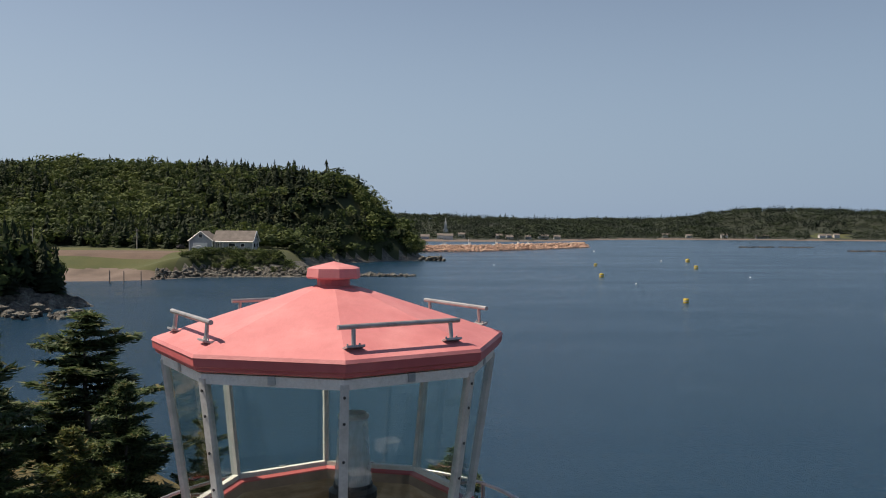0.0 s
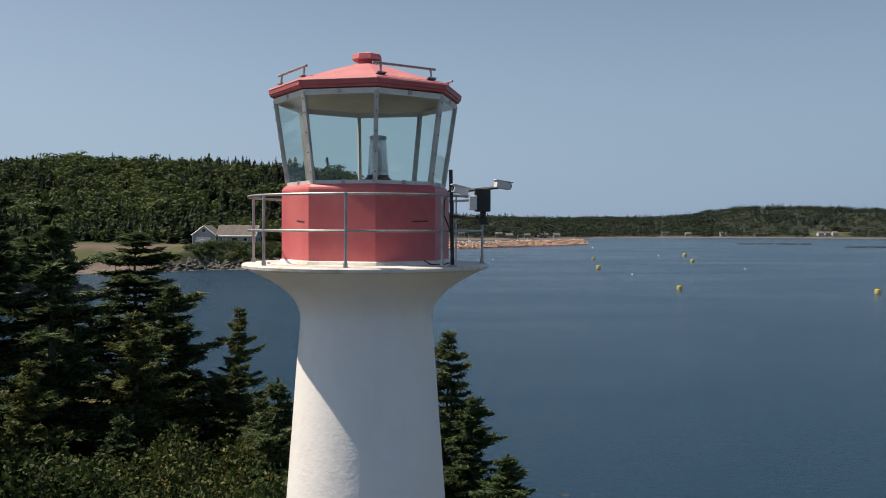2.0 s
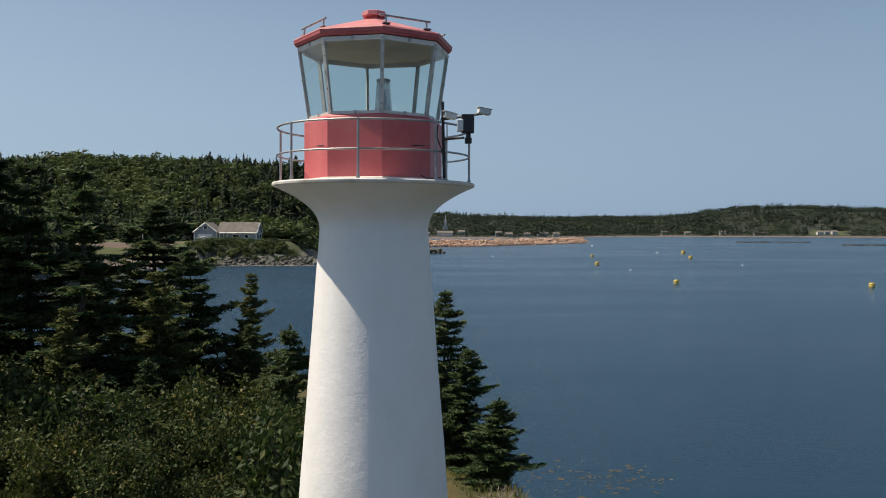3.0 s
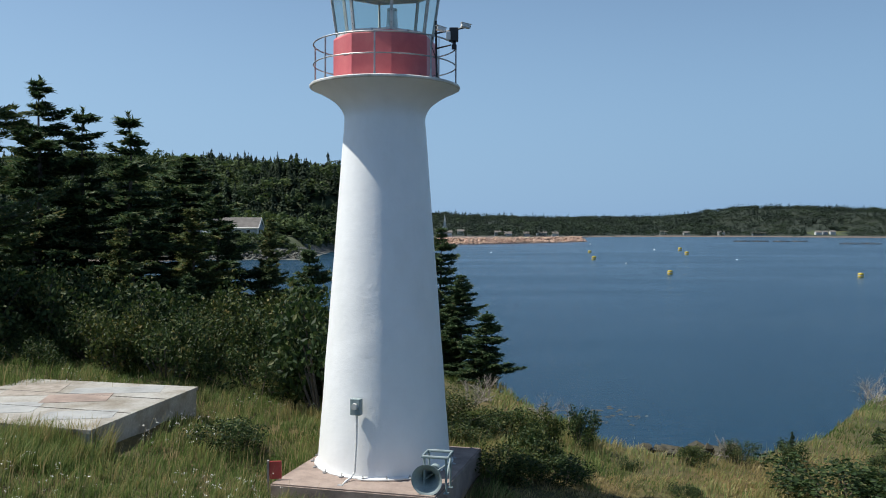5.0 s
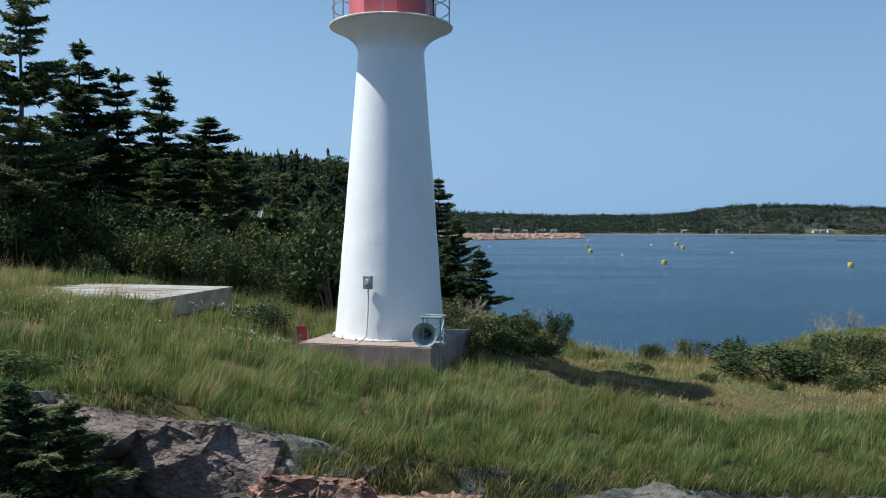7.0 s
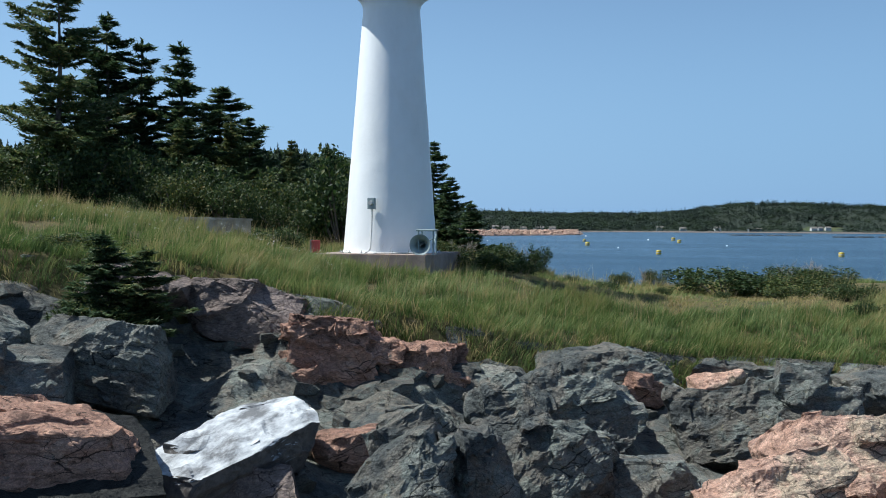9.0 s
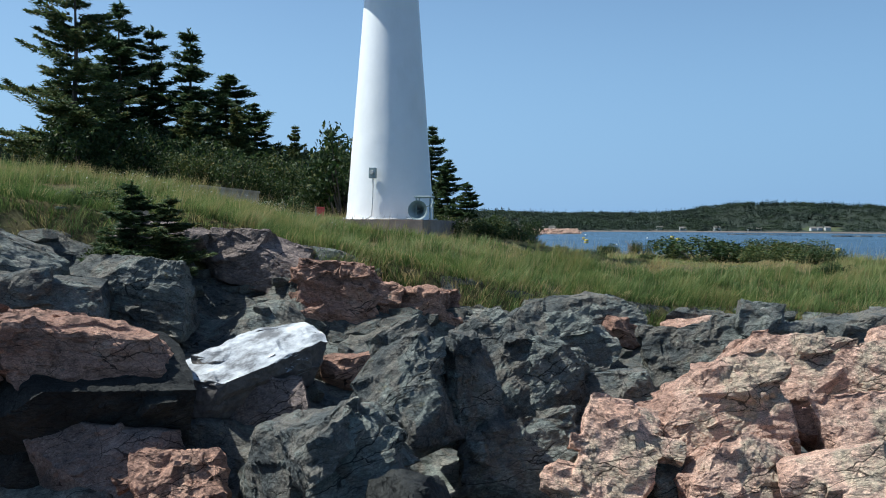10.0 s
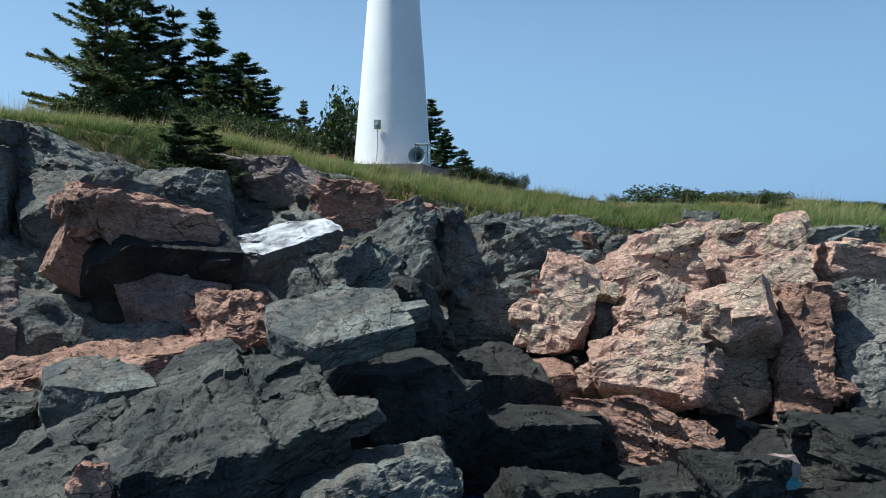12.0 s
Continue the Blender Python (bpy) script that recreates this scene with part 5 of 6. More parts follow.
boulder(PINK, M_ROCKPINK, (8.4, -8.8, 2.2), (2.9, 2.0, 2.1), (-28, -10, -6), 34, 12, chip=0.7, cuts=9)
boulder(PINK, M_ROCKPINK, (9.5, -9.3, 1.95), (2.0, 1.9, 1.8), (-26, -8, -8), 35, 10)
boulder(PINK, M_ROCKPINK, (6.3, -10.7, 1.75), (2.7, 2.0, 2.0), (-30, -8, -4), 36, 26, chip=0.95)
boulder(PINK, M_ROCKPINK, (6.1, -12.5, 0.85), (2.1, 1.8, 2.1), (-32, -10, -6), 38, 16, chip=0.9)
boulder("pink granite block with a smooth split face", M_ROCKPINK, (7.55, -13.0, 1.2), (1.9, 1.7, 1.6), (-32, -14, -14), 39, 4, chip=0.45, cuts=5)
boulder(PINK, M_ROCKPINK, (7.7, -12.4, -0.2), (1.6, 1.8, 2.2), (0, 0, -16), 69, 14, bed=0.4)
boulder(PINK, M_ROCKPINK, (5.6, -13.7, 0.1), (2.5, 1.9, 2.0), (-34, -6, -4), 37, 20, chip=0.9, bed=0.3)
boulder("bedded brown granite foot worn by the sea", M_ROCKRED, (5.0, -15.2, -1.2), (3.2, 1.9, 1.9), (-20, 0, -8), 70, 26, chip=0.9, bed=1.6)
boulder("mauve pink bedded pillar of rock", M_ROCKRED, (8.85, -13.1, 0.35), (1.1, 1.6, 3.4), (-16, 4, -8), 40, 22, bed=1.0)
boulder(PINK, M_ROCKPINK, (8.9, -11.2, 1.3), (2.1, 2.0, 2.0), (-28, -8, -8), 41, 14)
boulder("grey green shore rock", M_ROCKGREY, (10.4, -12.7, 0.3), (1.9, 1.8, 3.7), (-32, -6, -4), 42, 26, chip=0.9)
boulder("pale tan flat ledge", M_ROCKPINK, (12.3, -9.4, 1.9), (3.4, 2.4, 1.5), (0, 4, -14), 43, 14, bed=0.6)
boulder(DARK, M_ROCKDARK, (13.6, -7.0, 1.2), (4.4, 3.6, 2.0), (0, 0, -14), 44, 18)
# seaward row
boulder("long dark slab dipping to the sea", M_ROCKTIDE, (-1.85, -19.3, -0.15), (3.3, 2.5, 1.5), (22, -18, 30), 45, 30, chip=0.9, bed=0.4, cuts=3)
boulder("long dark slab dipping to the sea", M_ROCKTIDE, (-4.2, -19.8, -0.8), (3.4, 2.4, 1.4), (12, -14, 24), 46, 22, chip=0.8, bed=0.8)
boulder("grey angular block on the dark slab", M_ROCKDARK, (-4.4, -17.2, 0.15), (1.9, 1.5, 1.1), (14, -8, 30), 47, 8, chip=0.5)
boulder(DARK, M_ROCKTIDE, (-2.9, -16.6, 0.15), (2.0, 1.7, 1.3), (10, -10, 26), 71, 16)
boulder(DARK, M_ROCKTIDE, (-6.6, -17.6, -0.6), (3.4, 2.4, 1.6), (8, -8, 16), 49, 20, bed=0.8)
boulder("grey boulder with a pale lichen patch", M_ROCKDARK, (0.4, -19.6, -0.8), (2.7, 1.9, 1.8), (-20, -4, 5), 48, 12, chip=0.6)
boulder(DARK, M_ROCKWETSHADE, (3.1, -18.4, -1.15), (2.6, 1.5, 1.0), (0, 0, 10), 53, 12)
boulder(DARK, M_ROCKWETSHADE, (6.1, -17.3, -1.15), (1.5, 1.3, 1.2), (0, 0, 14), 50, 12, bed=0.6)
boulder("black tidal and shaded rock at the foot of the granite", M_ROCKWETSHADE, (5.0, -16.6, -1.6), (3.0, 1.8, 1.1), (0, 0, -6), 76, 12, bed=0.5)
boulder("black tidal and shaded rock at the foot of the granite", M_ROCKWETSHADE, (7.8, -15.2, -1.5), (2.4, 2.4, 1.5), (0, 0, -6), 77, 12, bed=0.5)
boulder("black tidal and shaded rock at the foot of the granite", M_ROCKWETSHADE, (8.4, -17.5, -1.5), (3.2, 1.8, 1.1), (0, 0, -6), 79, 12, bed=0.5)
boulder("small pale grey stone at the tide line", M_CONCRETE, (7.0, -17.1, -0.85), (0.5, 0.45, 0.4), (0, 0, 14), 72, 2, chip=0.3)
boulder(DARK, M_ROCKWETSHADE, (8.9, -16.2, -0.95), (3.0, 2.0, 1.5), (0, 0, 30), 51, 16, bed=0.8)
boulder(DARK, M_ROCKDARK, (10.9, -15.8, -0.9), (2.6, 2.4, 2.0), (0, 0, -20), 57, 16)
boulder("small pink stones in the dark slab", M_ROCKRED, (-2.9, -21.0, 0.0), (0.5, 0.5, 0.5), (0, 0, 20), 73, 6)

# ---- spruces ----
def spruce_parts(height, radius, seed, bare=0.08, gaps=0.18, whorls=26):
    """Meshes of one wind-worn spruce: trunk, limbs, needles."""
    rng = np.random.default_rng(seed)
    tb = bmesh.new()
    lean = rng.uniform(-0.02, 0.02, 2)
    pts = [Vector((lean[0] * z + 0.05 * math.sin(z * 0.8 + seed), lean[1] * z, z)) for z in np.linspace(-0.4, height * 0.98, 12)]
    for i in range(11):
        rod(tb, pts[i], pts[i + 1], 0.016 * height * (1 - i / 11.3), 0.016 * height * (1 - (i + 1) / 11.3), 8)
    tris, limb_v, limb_f = [], [], []
    for w in range(whorls):
        s = bare + (1 - bare) * (w + rng.uniform(-0.3, 0.3)) / whorls
        z0 = height * np.clip(s, bare, 0.985)
        for b in range(rng.integers(6, 10)):
            if rng.random() < gaps:
                continue
            az = rng.random() * 6.283
            full = radius * (1 - s) ** (0.62 if radius > 3.7 else 0.88) * (0.55 + 0.45 * min(1, s / 0.22)) + 0.12
            L = full * rng.uniform(0.4, 1.2) * (0.8 + 0.35 * math.sin(az * 2 + w * 0.9 + seed))
            droop, lift = rng.uniform(0.16, 0.42) - 0.4 * s, rng.uniform(0.12, 0.34)
            m = max(5, int(L / 0.075))
            t = np.linspace(0.12, 1, m)
            ax = np.array((math.cos(az), math.sin(az), 0))
            sd = np.array((-math.sin(az), math.cos(az), 0))
            line = ax * (t * L)[:, None] + np.array((lean[0] * z0, lean[1] * z0, z0)) + np.array((0, 0, 1)) * (L * (-droop * t + lift * t * t))[:, None]
            base = len(limb_v)
            for j in range(0, m, max(1, m // 4)):
                rr = 0.012 * L * (1.05 - t[j]) + 0.004
                limb_v += [line[j] + sd * rr, line[j] - sd * rr * 0.5 + (0, 0, rr), line[j] - sd * rr * 0.5 - (0, 0, rr)]
            cnt = (len(limb_v) - base) // 3
            for j in range(cnt - 1):
                for e in range(3):
                    limb_f.append((base + 3 * j + e, base + 3 * j + (e + 1) % 3, base + 3 * j + 3 + (e + 1) % 3, base + 3 * j + 3 + e))
            for sign in (-1, 1, 0):
                tl = (0.34 * L * (1 - t) ** 0.8 + 0.12) * rng.uniform(0.6, 1.2, m) if sign else np.full(m, 0.12)
                for k in range(5 if sign else 1):
                    frac = (k + 0.4) / 5 * tl
                    dirn = sd * sign * 0.8 + ax * 0.65 if sign else ax
                    o = line + dirn * frac[:, None] - np.array((0, 0, 1)) * (0.16 * frac)[:, None] + rng.normal(0, 0.035, (m, 3))
                    keep = frac < tl
                    o = o[keep]
                    n = len(o)
                    if not n:
                        continue
                    ln = rng.uniform(0.13, 0.27, n)[:, None]
                    dv = dirn + rng.normal(0, 0.45, (n, 3)) + (0, 0, 0.1)
                    dv /= np.linalg.norm(dv, axis=1)[:, None]
                    cr = np.cross(dv, rng.normal(0, 1, (n, 3)) * (0.5, 0.5, 1))
                    cr /= np.linalg.norm(cr, axis=1)[:, None] + 1e-6
                    wd = rng.uniform(0.028, 0.06, n)[:, None]
                    tris.append(np.stack([o - dv * ln * 0.4 + cr * wd, o - dv * ln * 0.4 - cr * wd, o + dv * ln], 1).reshape(-1, 3))
    top = np.array((lean[0] * height, lean[1] * height, height))
    V = np.concatenate(tris)
    n = 40
    o = top - np.array((0, 0, 1)) * rng.uniform(0, 0.9, n)[:, None]
    a = rng.random(n) * 6.283
    dv = np.stack([np.cos(a) * 0.5, np.sin(a) * 0.5, np.full(n, 0.8)], 1)
    cr = np.stack([-np.sin(a), np.cos(a), np.zeros(n)], 1) * 0.04
    V = np.concatenate([V, np.stack([o + cr, o - cr, o + dv * 0.22], 1).reshape(-1, 3)])
    trunk = bpy.data.meshes.new("trunk")
    tb.to_mesh(trunk)
    tb.free()
    trunk.materials.append(M_BARK)
    limbs = mesh_from("limbs", np.array(limb_v), np.array(limb_f), (M_BARK,))
    crown = mesh_from("crown", V, np.arange(len(V)).reshape(-1, 3), (M_NEEDLE,))
    return trunk, limbs, crown


SPRUCE = []
for k, (h, r, g) in enumerate(((12.5, 3.8, 0.45), (11.0, 3.0, 0.32), (10.0, 2.7, 0.34), (9.0, 3.1, 0.22), (6.0, 2.1, 0.16))):
    SPRUCE.append((h, spruce_parts(h, r, 40 + k, gaps=g, whorls=int(10 + h * 2.1))))


def spruce(x, y, top, kind, wide=1.0, turn=0.0, label="dark green wind-worn spruce tree at the clearing edge", z=None):
    h0, meshes = SPRUCE[kind]
    if z is None:
        z = float(ground_height(np.array([x]), np.array([y]))[0]) - 0.1
    s = (top - z) / h0
    t = thing("spruce_tree", label, "tree", pose(x, y, z, 0, 0, turn) @ Matrix.Diagonal((s * wide, s * wide, s, 1)), "spruces of the headland")
    for nm, me in zip(("trunk", "limbs", "crown"), meshes):
        part(nm, me, None, t)


for row in ((-18.2, 18.2, 19.6, 0, 1.15, 0), (-18.6, 25.2, 18.9, 1, 1.45, 40), (-16.8, 26.0, 17.5, 2, 1.5, 90), (-14.1, 25.4, 17.2, 2, 1.5, 200), (-14.1, 33.6, 15.9, 3, 1.9, 10), (-11.4, 30.6, 13.6, 3, 1.35, 200), (-9.3, 33.3, 12.4, 3, 0.95, 70),
            (-5.2, 22.4, 11.0, 4, 1.05, 20), (0.4, 28.4, 11.9, 3, 1.15, 130), (1.4, 26.6, 9.6, 3, 1.3, 20), (2.6, 24.2, 8.0, 4, 1.5, 60), (-8.6, 30.0, 10.2, 3, 1.2, 150)):
    spruce(*row)
for row in ((-21.5, 30.0, 16.5, 3, 1.2, 120), (-11.6, 27.0, 12.8, 3, 1.3, 260), (-19.8, 20.6, 13.5, 3, 1.2, 33), (-13.2, 21.2, 11.8, 3, 1.2, 77), (-3.2, 27.0, 9.0, 4, 1.2, 200), (-16.2, 30.6, 14.6, 1, 1.2, 310),
            (-10.4, 22.0, 9.8, 4, 1.2, 280), (-6.8, 27.6, 9.4, 4, 1.3, 15)):
    spruce(*row)
spruce(-6.6, -5.2, 6.45, 4, 1.6, 0, "small ragged spruce growing among the shore rocks", 4.1)
spruce(-5.8, -5.3, 6.1, 4, 1.7, 140, "small ragged spruce growing among the shore rocks", 4.0)
spruce(16.6, 16.2, 4.6, 4, 1.3, 30, "young spruce at the bay edge")
spruce(12.6, 14.2, 4.9, 4, 0.6, 30, "young spruce at the bay edge")


# ---- shrubs ----
def shrub_mesh(seed, n=2600, leaf=0.085, tall=1.0):
    """A leafy bush about one metre across: stems and many bent leaves."""
    rng = np.random.default_rng(seed)
    lobes = rng.normal(0, 0.3, (18, 3)) * (1, 1, 0.6) + (0, 0, 0.4 * tall)
    c = lobes[rng.integers(0, 18, n)]
    d = rng.normal(0, 1, (n, 3))
    d /= np.linalg.norm(d, axis=1)[:, None]
    p = c + d * (rng.random(n) ** 0.5 * 0.22)[:, None]
    p[:, 2] = np.abs(p[:, 2])
    u = rng.normal(0, 1, (n, 3)) + (0, 0, 0.4)
    u /= np.linalg.norm(u, axis=1)[:, None]
    v = np.cross(u, rng.normal(0, 1, (n, 3)))
    v /= np.linalg.norm(v, axis=1)[:, None]
    w = np.cross(u, v)
    s = rng.uniform(0.6, 1.3, n)[:, None] * leaf
    quad = np.stack([p - u * s * 0.5, p + v * s * 0.32 + w * s * 0.08, p + u * s * 0.6, p - v * s * 0.32 + w * s * 0.08], 1).reshape(-1, 3)
    leaves = mesh_from("leaves", quad, np.arange(len(quad)).reshape(-1, 4), (M_LEAF,))
    bm = bmesh.new()
    for q in lobes:
        rod(bm, (q[0] * 0.2, q[1] * 0.2, -0.1), q, 0.016, 0.006, 5)
    stems = bpy.data.meshes.new("stems")
    bm.to_mesh(stems)
    bm.free()
    stems.materials.append(M_BARK)
    return stems, leaves


SHRUB = [shrub_mesh(70, 2600, 0.062), shrub_mesh(71, 3200, 0.05), shrub_mesh(72, 2800, 0.055, 1.3), shrub_mesh(73, 4200, 0.042)]


def shrub(x, y, wide, tall, kind, label="dense green leafy shrub in the grass", z=None):
    if z is None:
        z = float(ground_height(np.array([x]), np.array([y]))[0]) - 0.1
    t = thing("shrub", label, "shrub", pose(x, y, z, 0, 0, (x * 77) % 360) @ Matrix.Diagonal((wide, wide, tall, 1)), "shrubs of the headland")
    for nm, me in zip(("branchwork", "foliage"), SHRUB[kind]):
        part(nm, me, None, t)


rs = random.Random(4)
for k in range(46):
    x = rs.uniform(-19, -2.6)
    y = 13.2 + 0.25 * abs(x + 8) * (x < -8) + rs.uniform(0, 9.0)
    s = rs.uniform(1.7, 4.0)
    shrub(x, y, s, s * rs.uniform(0.7, 1.25), rs.choice((1, 2, 3, 3)), "tall tangled alder shrub at the wood edge")
for x, y, w, h, k in ((2.5, 8.4, 1.9, 1.3, 1), (4.0, 8.8, 1.7, 1.2, 1), (3.2, 10.3, 1.5, 1.5, 0), (12.4, 9.6, 3.6, 1.6, 1), (14.4, 9.0, 2.6, 1.3, 1), (13.6, 7.0, 1.6, 0.8, 1), (15.5, 6.0, 1.8, 1.0, 1), (-5.2, 8.6, 1.9, 1.3, 1), (7.6, 9.3, 0.9, 0.6, 1),
                      (5.3, 13.6, 1.0, 1.6, 2), (8.9, 13.2, 1.1, 0.9, 1), (10.4, 13.4, 1.0, 0.9, 2), (2.8, 14.5, 2.0, 1.2, 0), (-9.2, -1.6, 2.2, 0.7, 1), (-7.2, -1.2, 1.6, 0.7, 1)):
    shrub(x, y, w, h, k)
for x, y, w, h, k in ((16.8, 13.6, 2.2, 1.3, 1), (18.6, 15.0, 2.6, 1.4, 1), (14.9, 12.6, 1.2, 0.8, 1), (12.0, 12.8, 0.9, 1.1, 2), (15.2, 4.2, 1.2, 0.7, 1), (11.2, 6.6, 0.6, 0.45, 1), (1.6, 13.0, 1.8, 1.2, 3), (0.6, 15.6, 2.4, 1.6, 3), (3.9, 13.2, 1.3, 1.5, 2), (6.4, 11.6, 0.7, 0.6, 1), (9.4, 8.0, 0.6, 0.5, 1)):
    shrub(x, y, w, h, k)
shrub(-6.2, -5.4, 1.5, 1.2, 1, "ragged leafy bush among the shore rocks", 4.1)
shrub(-7.0, -5.3, 1.4, 1.0, 1, "ragged leafy bush among the shore rocks", 4.2)

# ---- grass ----
def grass(name, label, n, region, height, seed, mask, lean=(0.5, -0.15), width=0.011, dry=0.0, droop=0.5):
    rng = np.random.default_rng(seed)
    x0, x1, y0, y1 = region
    x, y = rng.uniform(x0, x1, n), rng.uniform(y0, y1, n)
    p = np.stack([x, y, np.zeros(n)], 1)
    clump = layered(p * 0.9, 3, seed)
    tuft = layered(p * 3.5, 2, seed + 3)
    ok = mask(x, y, clump + 0.5 * tuft)
    x, y, clump, tuft, p = x[ok], y[ok], clump[ok], tuft[ok], p[ok]
    n = len(x)
    z = ground_height(x, y) - 0.03
    h = height * rng.uniform(0.5, 1.15, n) * np.clip(0.92 + 0.45 * clump + 0.5 * tuft, 0.22, 1.8)
    flow = soft_noise(p * 0.7, seed + 7) * 1.7
    a = np.arctan2(lean[1], lean[0]) + flow + rng.normal(0, 0.7, n)
    amt = np.hypot(*lean) * rng.uniform(0.3, 1.3, n) * h
    tip = np.stack([np.cos(a) * amt, np.sin(a) * amt, h * (1 - 0.3 * droop)], 1)
    mid = tip * (0.36, 0.36, 0.6)
    base = np.stack([x, y, z], 1)
    b = rng.random(n) * 6.283
    w = np.stack([np.cos(b), np.sin(b), np.zeros(n)], 1) * (width * rng.uniform(0.6, 1.3, n))[:, None]
    V = np.stack([base - w, base + w, base + mid + w * 0.75, base + mid - w * 0.75, base + tip + w * 0.12, base + tip - w * 0.12], 1).reshape(-1, 3)
    i = np.arange(n)[:, None] * 6
    F = np.concatenate([i + np.array((0, 1, 2, 3)), i + np.array((3, 2, 4, 5))])
    me = mesh_from(name, V, F, (M_GRASS,))
    broad = soft_noise(p * 0.3, seed + 11)
    tone(me, np.repeat(np.clip(0.13 + dry + 0.2 * clump + 0.28 * tuft + 0.16 * broad + rng.normal(0, 0.07, n), 0, 0.8), 6))
    return tagged(new(name, me), label, "grass", kind="stuff")


def off_things(x, y):
    """True clear of plinth, slab and tower."""
    pl = (np.abs((x + 0.95) * 0.97 - (y - 6.9) * 0.24) < 2.15) & (np.abs((y - 6.9) * 0.97 + (x + 0.95) * 0.24) < 2.35)
    sl = (x < -7.2) & (x > -13.4) & (y > 5.9 + 0.17 * (-8 - x)) & (y < 11.2)
    return ~(pl | sl)


def lawn(x, y):
    """The worn yellow lawn beside the tower."""
    return step(1.15, 0.85, np.hypot((x - 9.5) / 7.2, (y - 7.4) / 3.5))


grass("tall_grass", "tall green wind-bent grass on the bank", 260000, (-16, 20, -7, 7), 0.42, 1, lambda x, y, c: (y < 3.5 + 2.5 * c + 0.25 * x) & (y > edge(x) - 0.7 + 0.5 * c) & off_things(x, y) & (lawn(x, y) < 0.35 + 0.2 * c), width=0.0085)
grass("meadow_grass", "mixed meadow grass round the slab and tower", 110000, (-20, 6, 2, 17), 0.36, 2, lambda x, y, c: off_things(x, y) & (y < back(x)) & (lawn(x, y) < 0.5), dry=0.1, lean=(0.35, -0.1))
grass("slab_grass", "long meadow grass growing over the slab edge", 16000, (-16, -7.4, 3.6, 7.0), 0.62, 8, lambda x, y, c: off_things(x, y), dry=0.14, lean=(0.3, -0.1), width=0.009)
grass("dry_grass", "short dry yellow grass beside the tower", 80000, (2, 24, 0, 17), 0.17, 3, lambda x, y, c: (y > edge(x)) & (y < back(x) + 1) & (lawn(x, y) > 0.2), dry=0.44, width=0.012)
grass("rim_grass", "rough grass along the bay rim", 70000, (-2, 30, 8, 34), 0.3, 4, lambda x, y, c: (y > back(x) - 6 - 4 * (x < 5)) & (y < back(x) + 2.5), dry=0.14, width=0.014)
grass("seed_grass", "brown seeding grass stalks above the meadow", 9000, (-18, 18, -4, 13), 0.75, 5, lambda x, y, c: (y > edge(x) + 0.5) & off_things(x, y) & (lawn(x, y) < 0.3), dry=0.6, width=0.006, lean=(0.25, -0.05), droop=0.1)
grass("edge_grass", "dry tan grass hanging over the rock edge", 26000, (-14, 18, -6, 1), 0.34, 6, lambda x, y, c: (y < edge(x) + 0.5) & (y > edge(x) - 1.5 + 0.7 * c), dry=0.42, lean=(0.3, -0.6), width=0.011)


def dead_bush(x, y, tall, seed):
    """A bare bush of forking grey twigs."""
    rd = random.Random(seed)
    z = float(ground_height(np.array([x]), np.array([y]))[0]) - 0.1
    t = thing("dead_bush", "bare grey dead bush at the bay rim", "bush", pose(x, y, z), "dead bushes")

    def grow(bm, a, d, ln, r, depth):
        b = a + d * ln
        rod(bm, a, b, r, r * 0.65, 4)
        if depth:
            for _ in range(3):
                e = (d + Vector((rd.gauss(0, 0.5), rd.gauss(0, 0.5), rd.gauss(0.1, 0.35)))).normalized()
                grow(bm, a.lerp(b, rd.uniform(0.5, 1.0)), e, ln * rd.uniform(0.55, 0.85), r * 0.6, depth - 1)

    for _ in range(5):
        bm = bmesh.new()
        grow(bm, Vector((rd.gauss(0, 0.2), rd.gauss(0, 0.2), 0)), Vector((rd.gauss(0, 0.5), rd.gauss(0, 0.5), 1)).normalized(), tall * 0.42, 0.022, 3)
        part("branch", bm, M_TWIG, t)


for k, (x, y, h) in enumerate(((22.0, 27.5, 2.0), (20.6, 25.6, 1.7), (4.5, 15.2, 1.6), (2.4, 19.5, 1.5), (1.6, 17.6, 1.2), (24.0, 28.5, 1.8), (10.0, 13.6, 1.0))):
    dead_bush(x, y, h, k)

# white meadow flowers
rng = np.random.default_rng(31)
x, y = rng.uniform(-12, 0, 1300), rng.uniform(1, 13, 1300)
patch = layered(np.stack([x, y, np.zeros(1300)], 1) * 0.45, 3, 12)
ok = off_things(x, y) & (patch > 0.28) & (y > edge(x) + 1)
x, y = x[ok], y[ok]
n = len(x)
z = ground_height(x, y) + rng.uniform(0.3, 0.55, n)
vs = []
for k in range(5):
    a0 = rng.random(n) * 6.283
    r = rng.uniform(0.008, 0.02, n)
    ox, oy = rng.normal(0, 0.03, n), rng.normal(0, 0.03, n)
    vs.append(np.stack([np.stack([x + ox + r * np.cos(a0 + q), y + oy + r * np.sin(a0 + q), z + 0.01 * k + rng.uniform(-0.01, 0.01, n)], 1) for q in (0, 2.1, 4.2)], 1).reshape(-1, 3))
V = np.concatenate(vs)
tagged(new("meadow_flowers", mesh_from("meadow_flowers", V, np.arange(len(V)).reshape(-1, 3), (M_FLOWER,))), "small white meadow flowers above the grass", "flowers", kind="stuff")


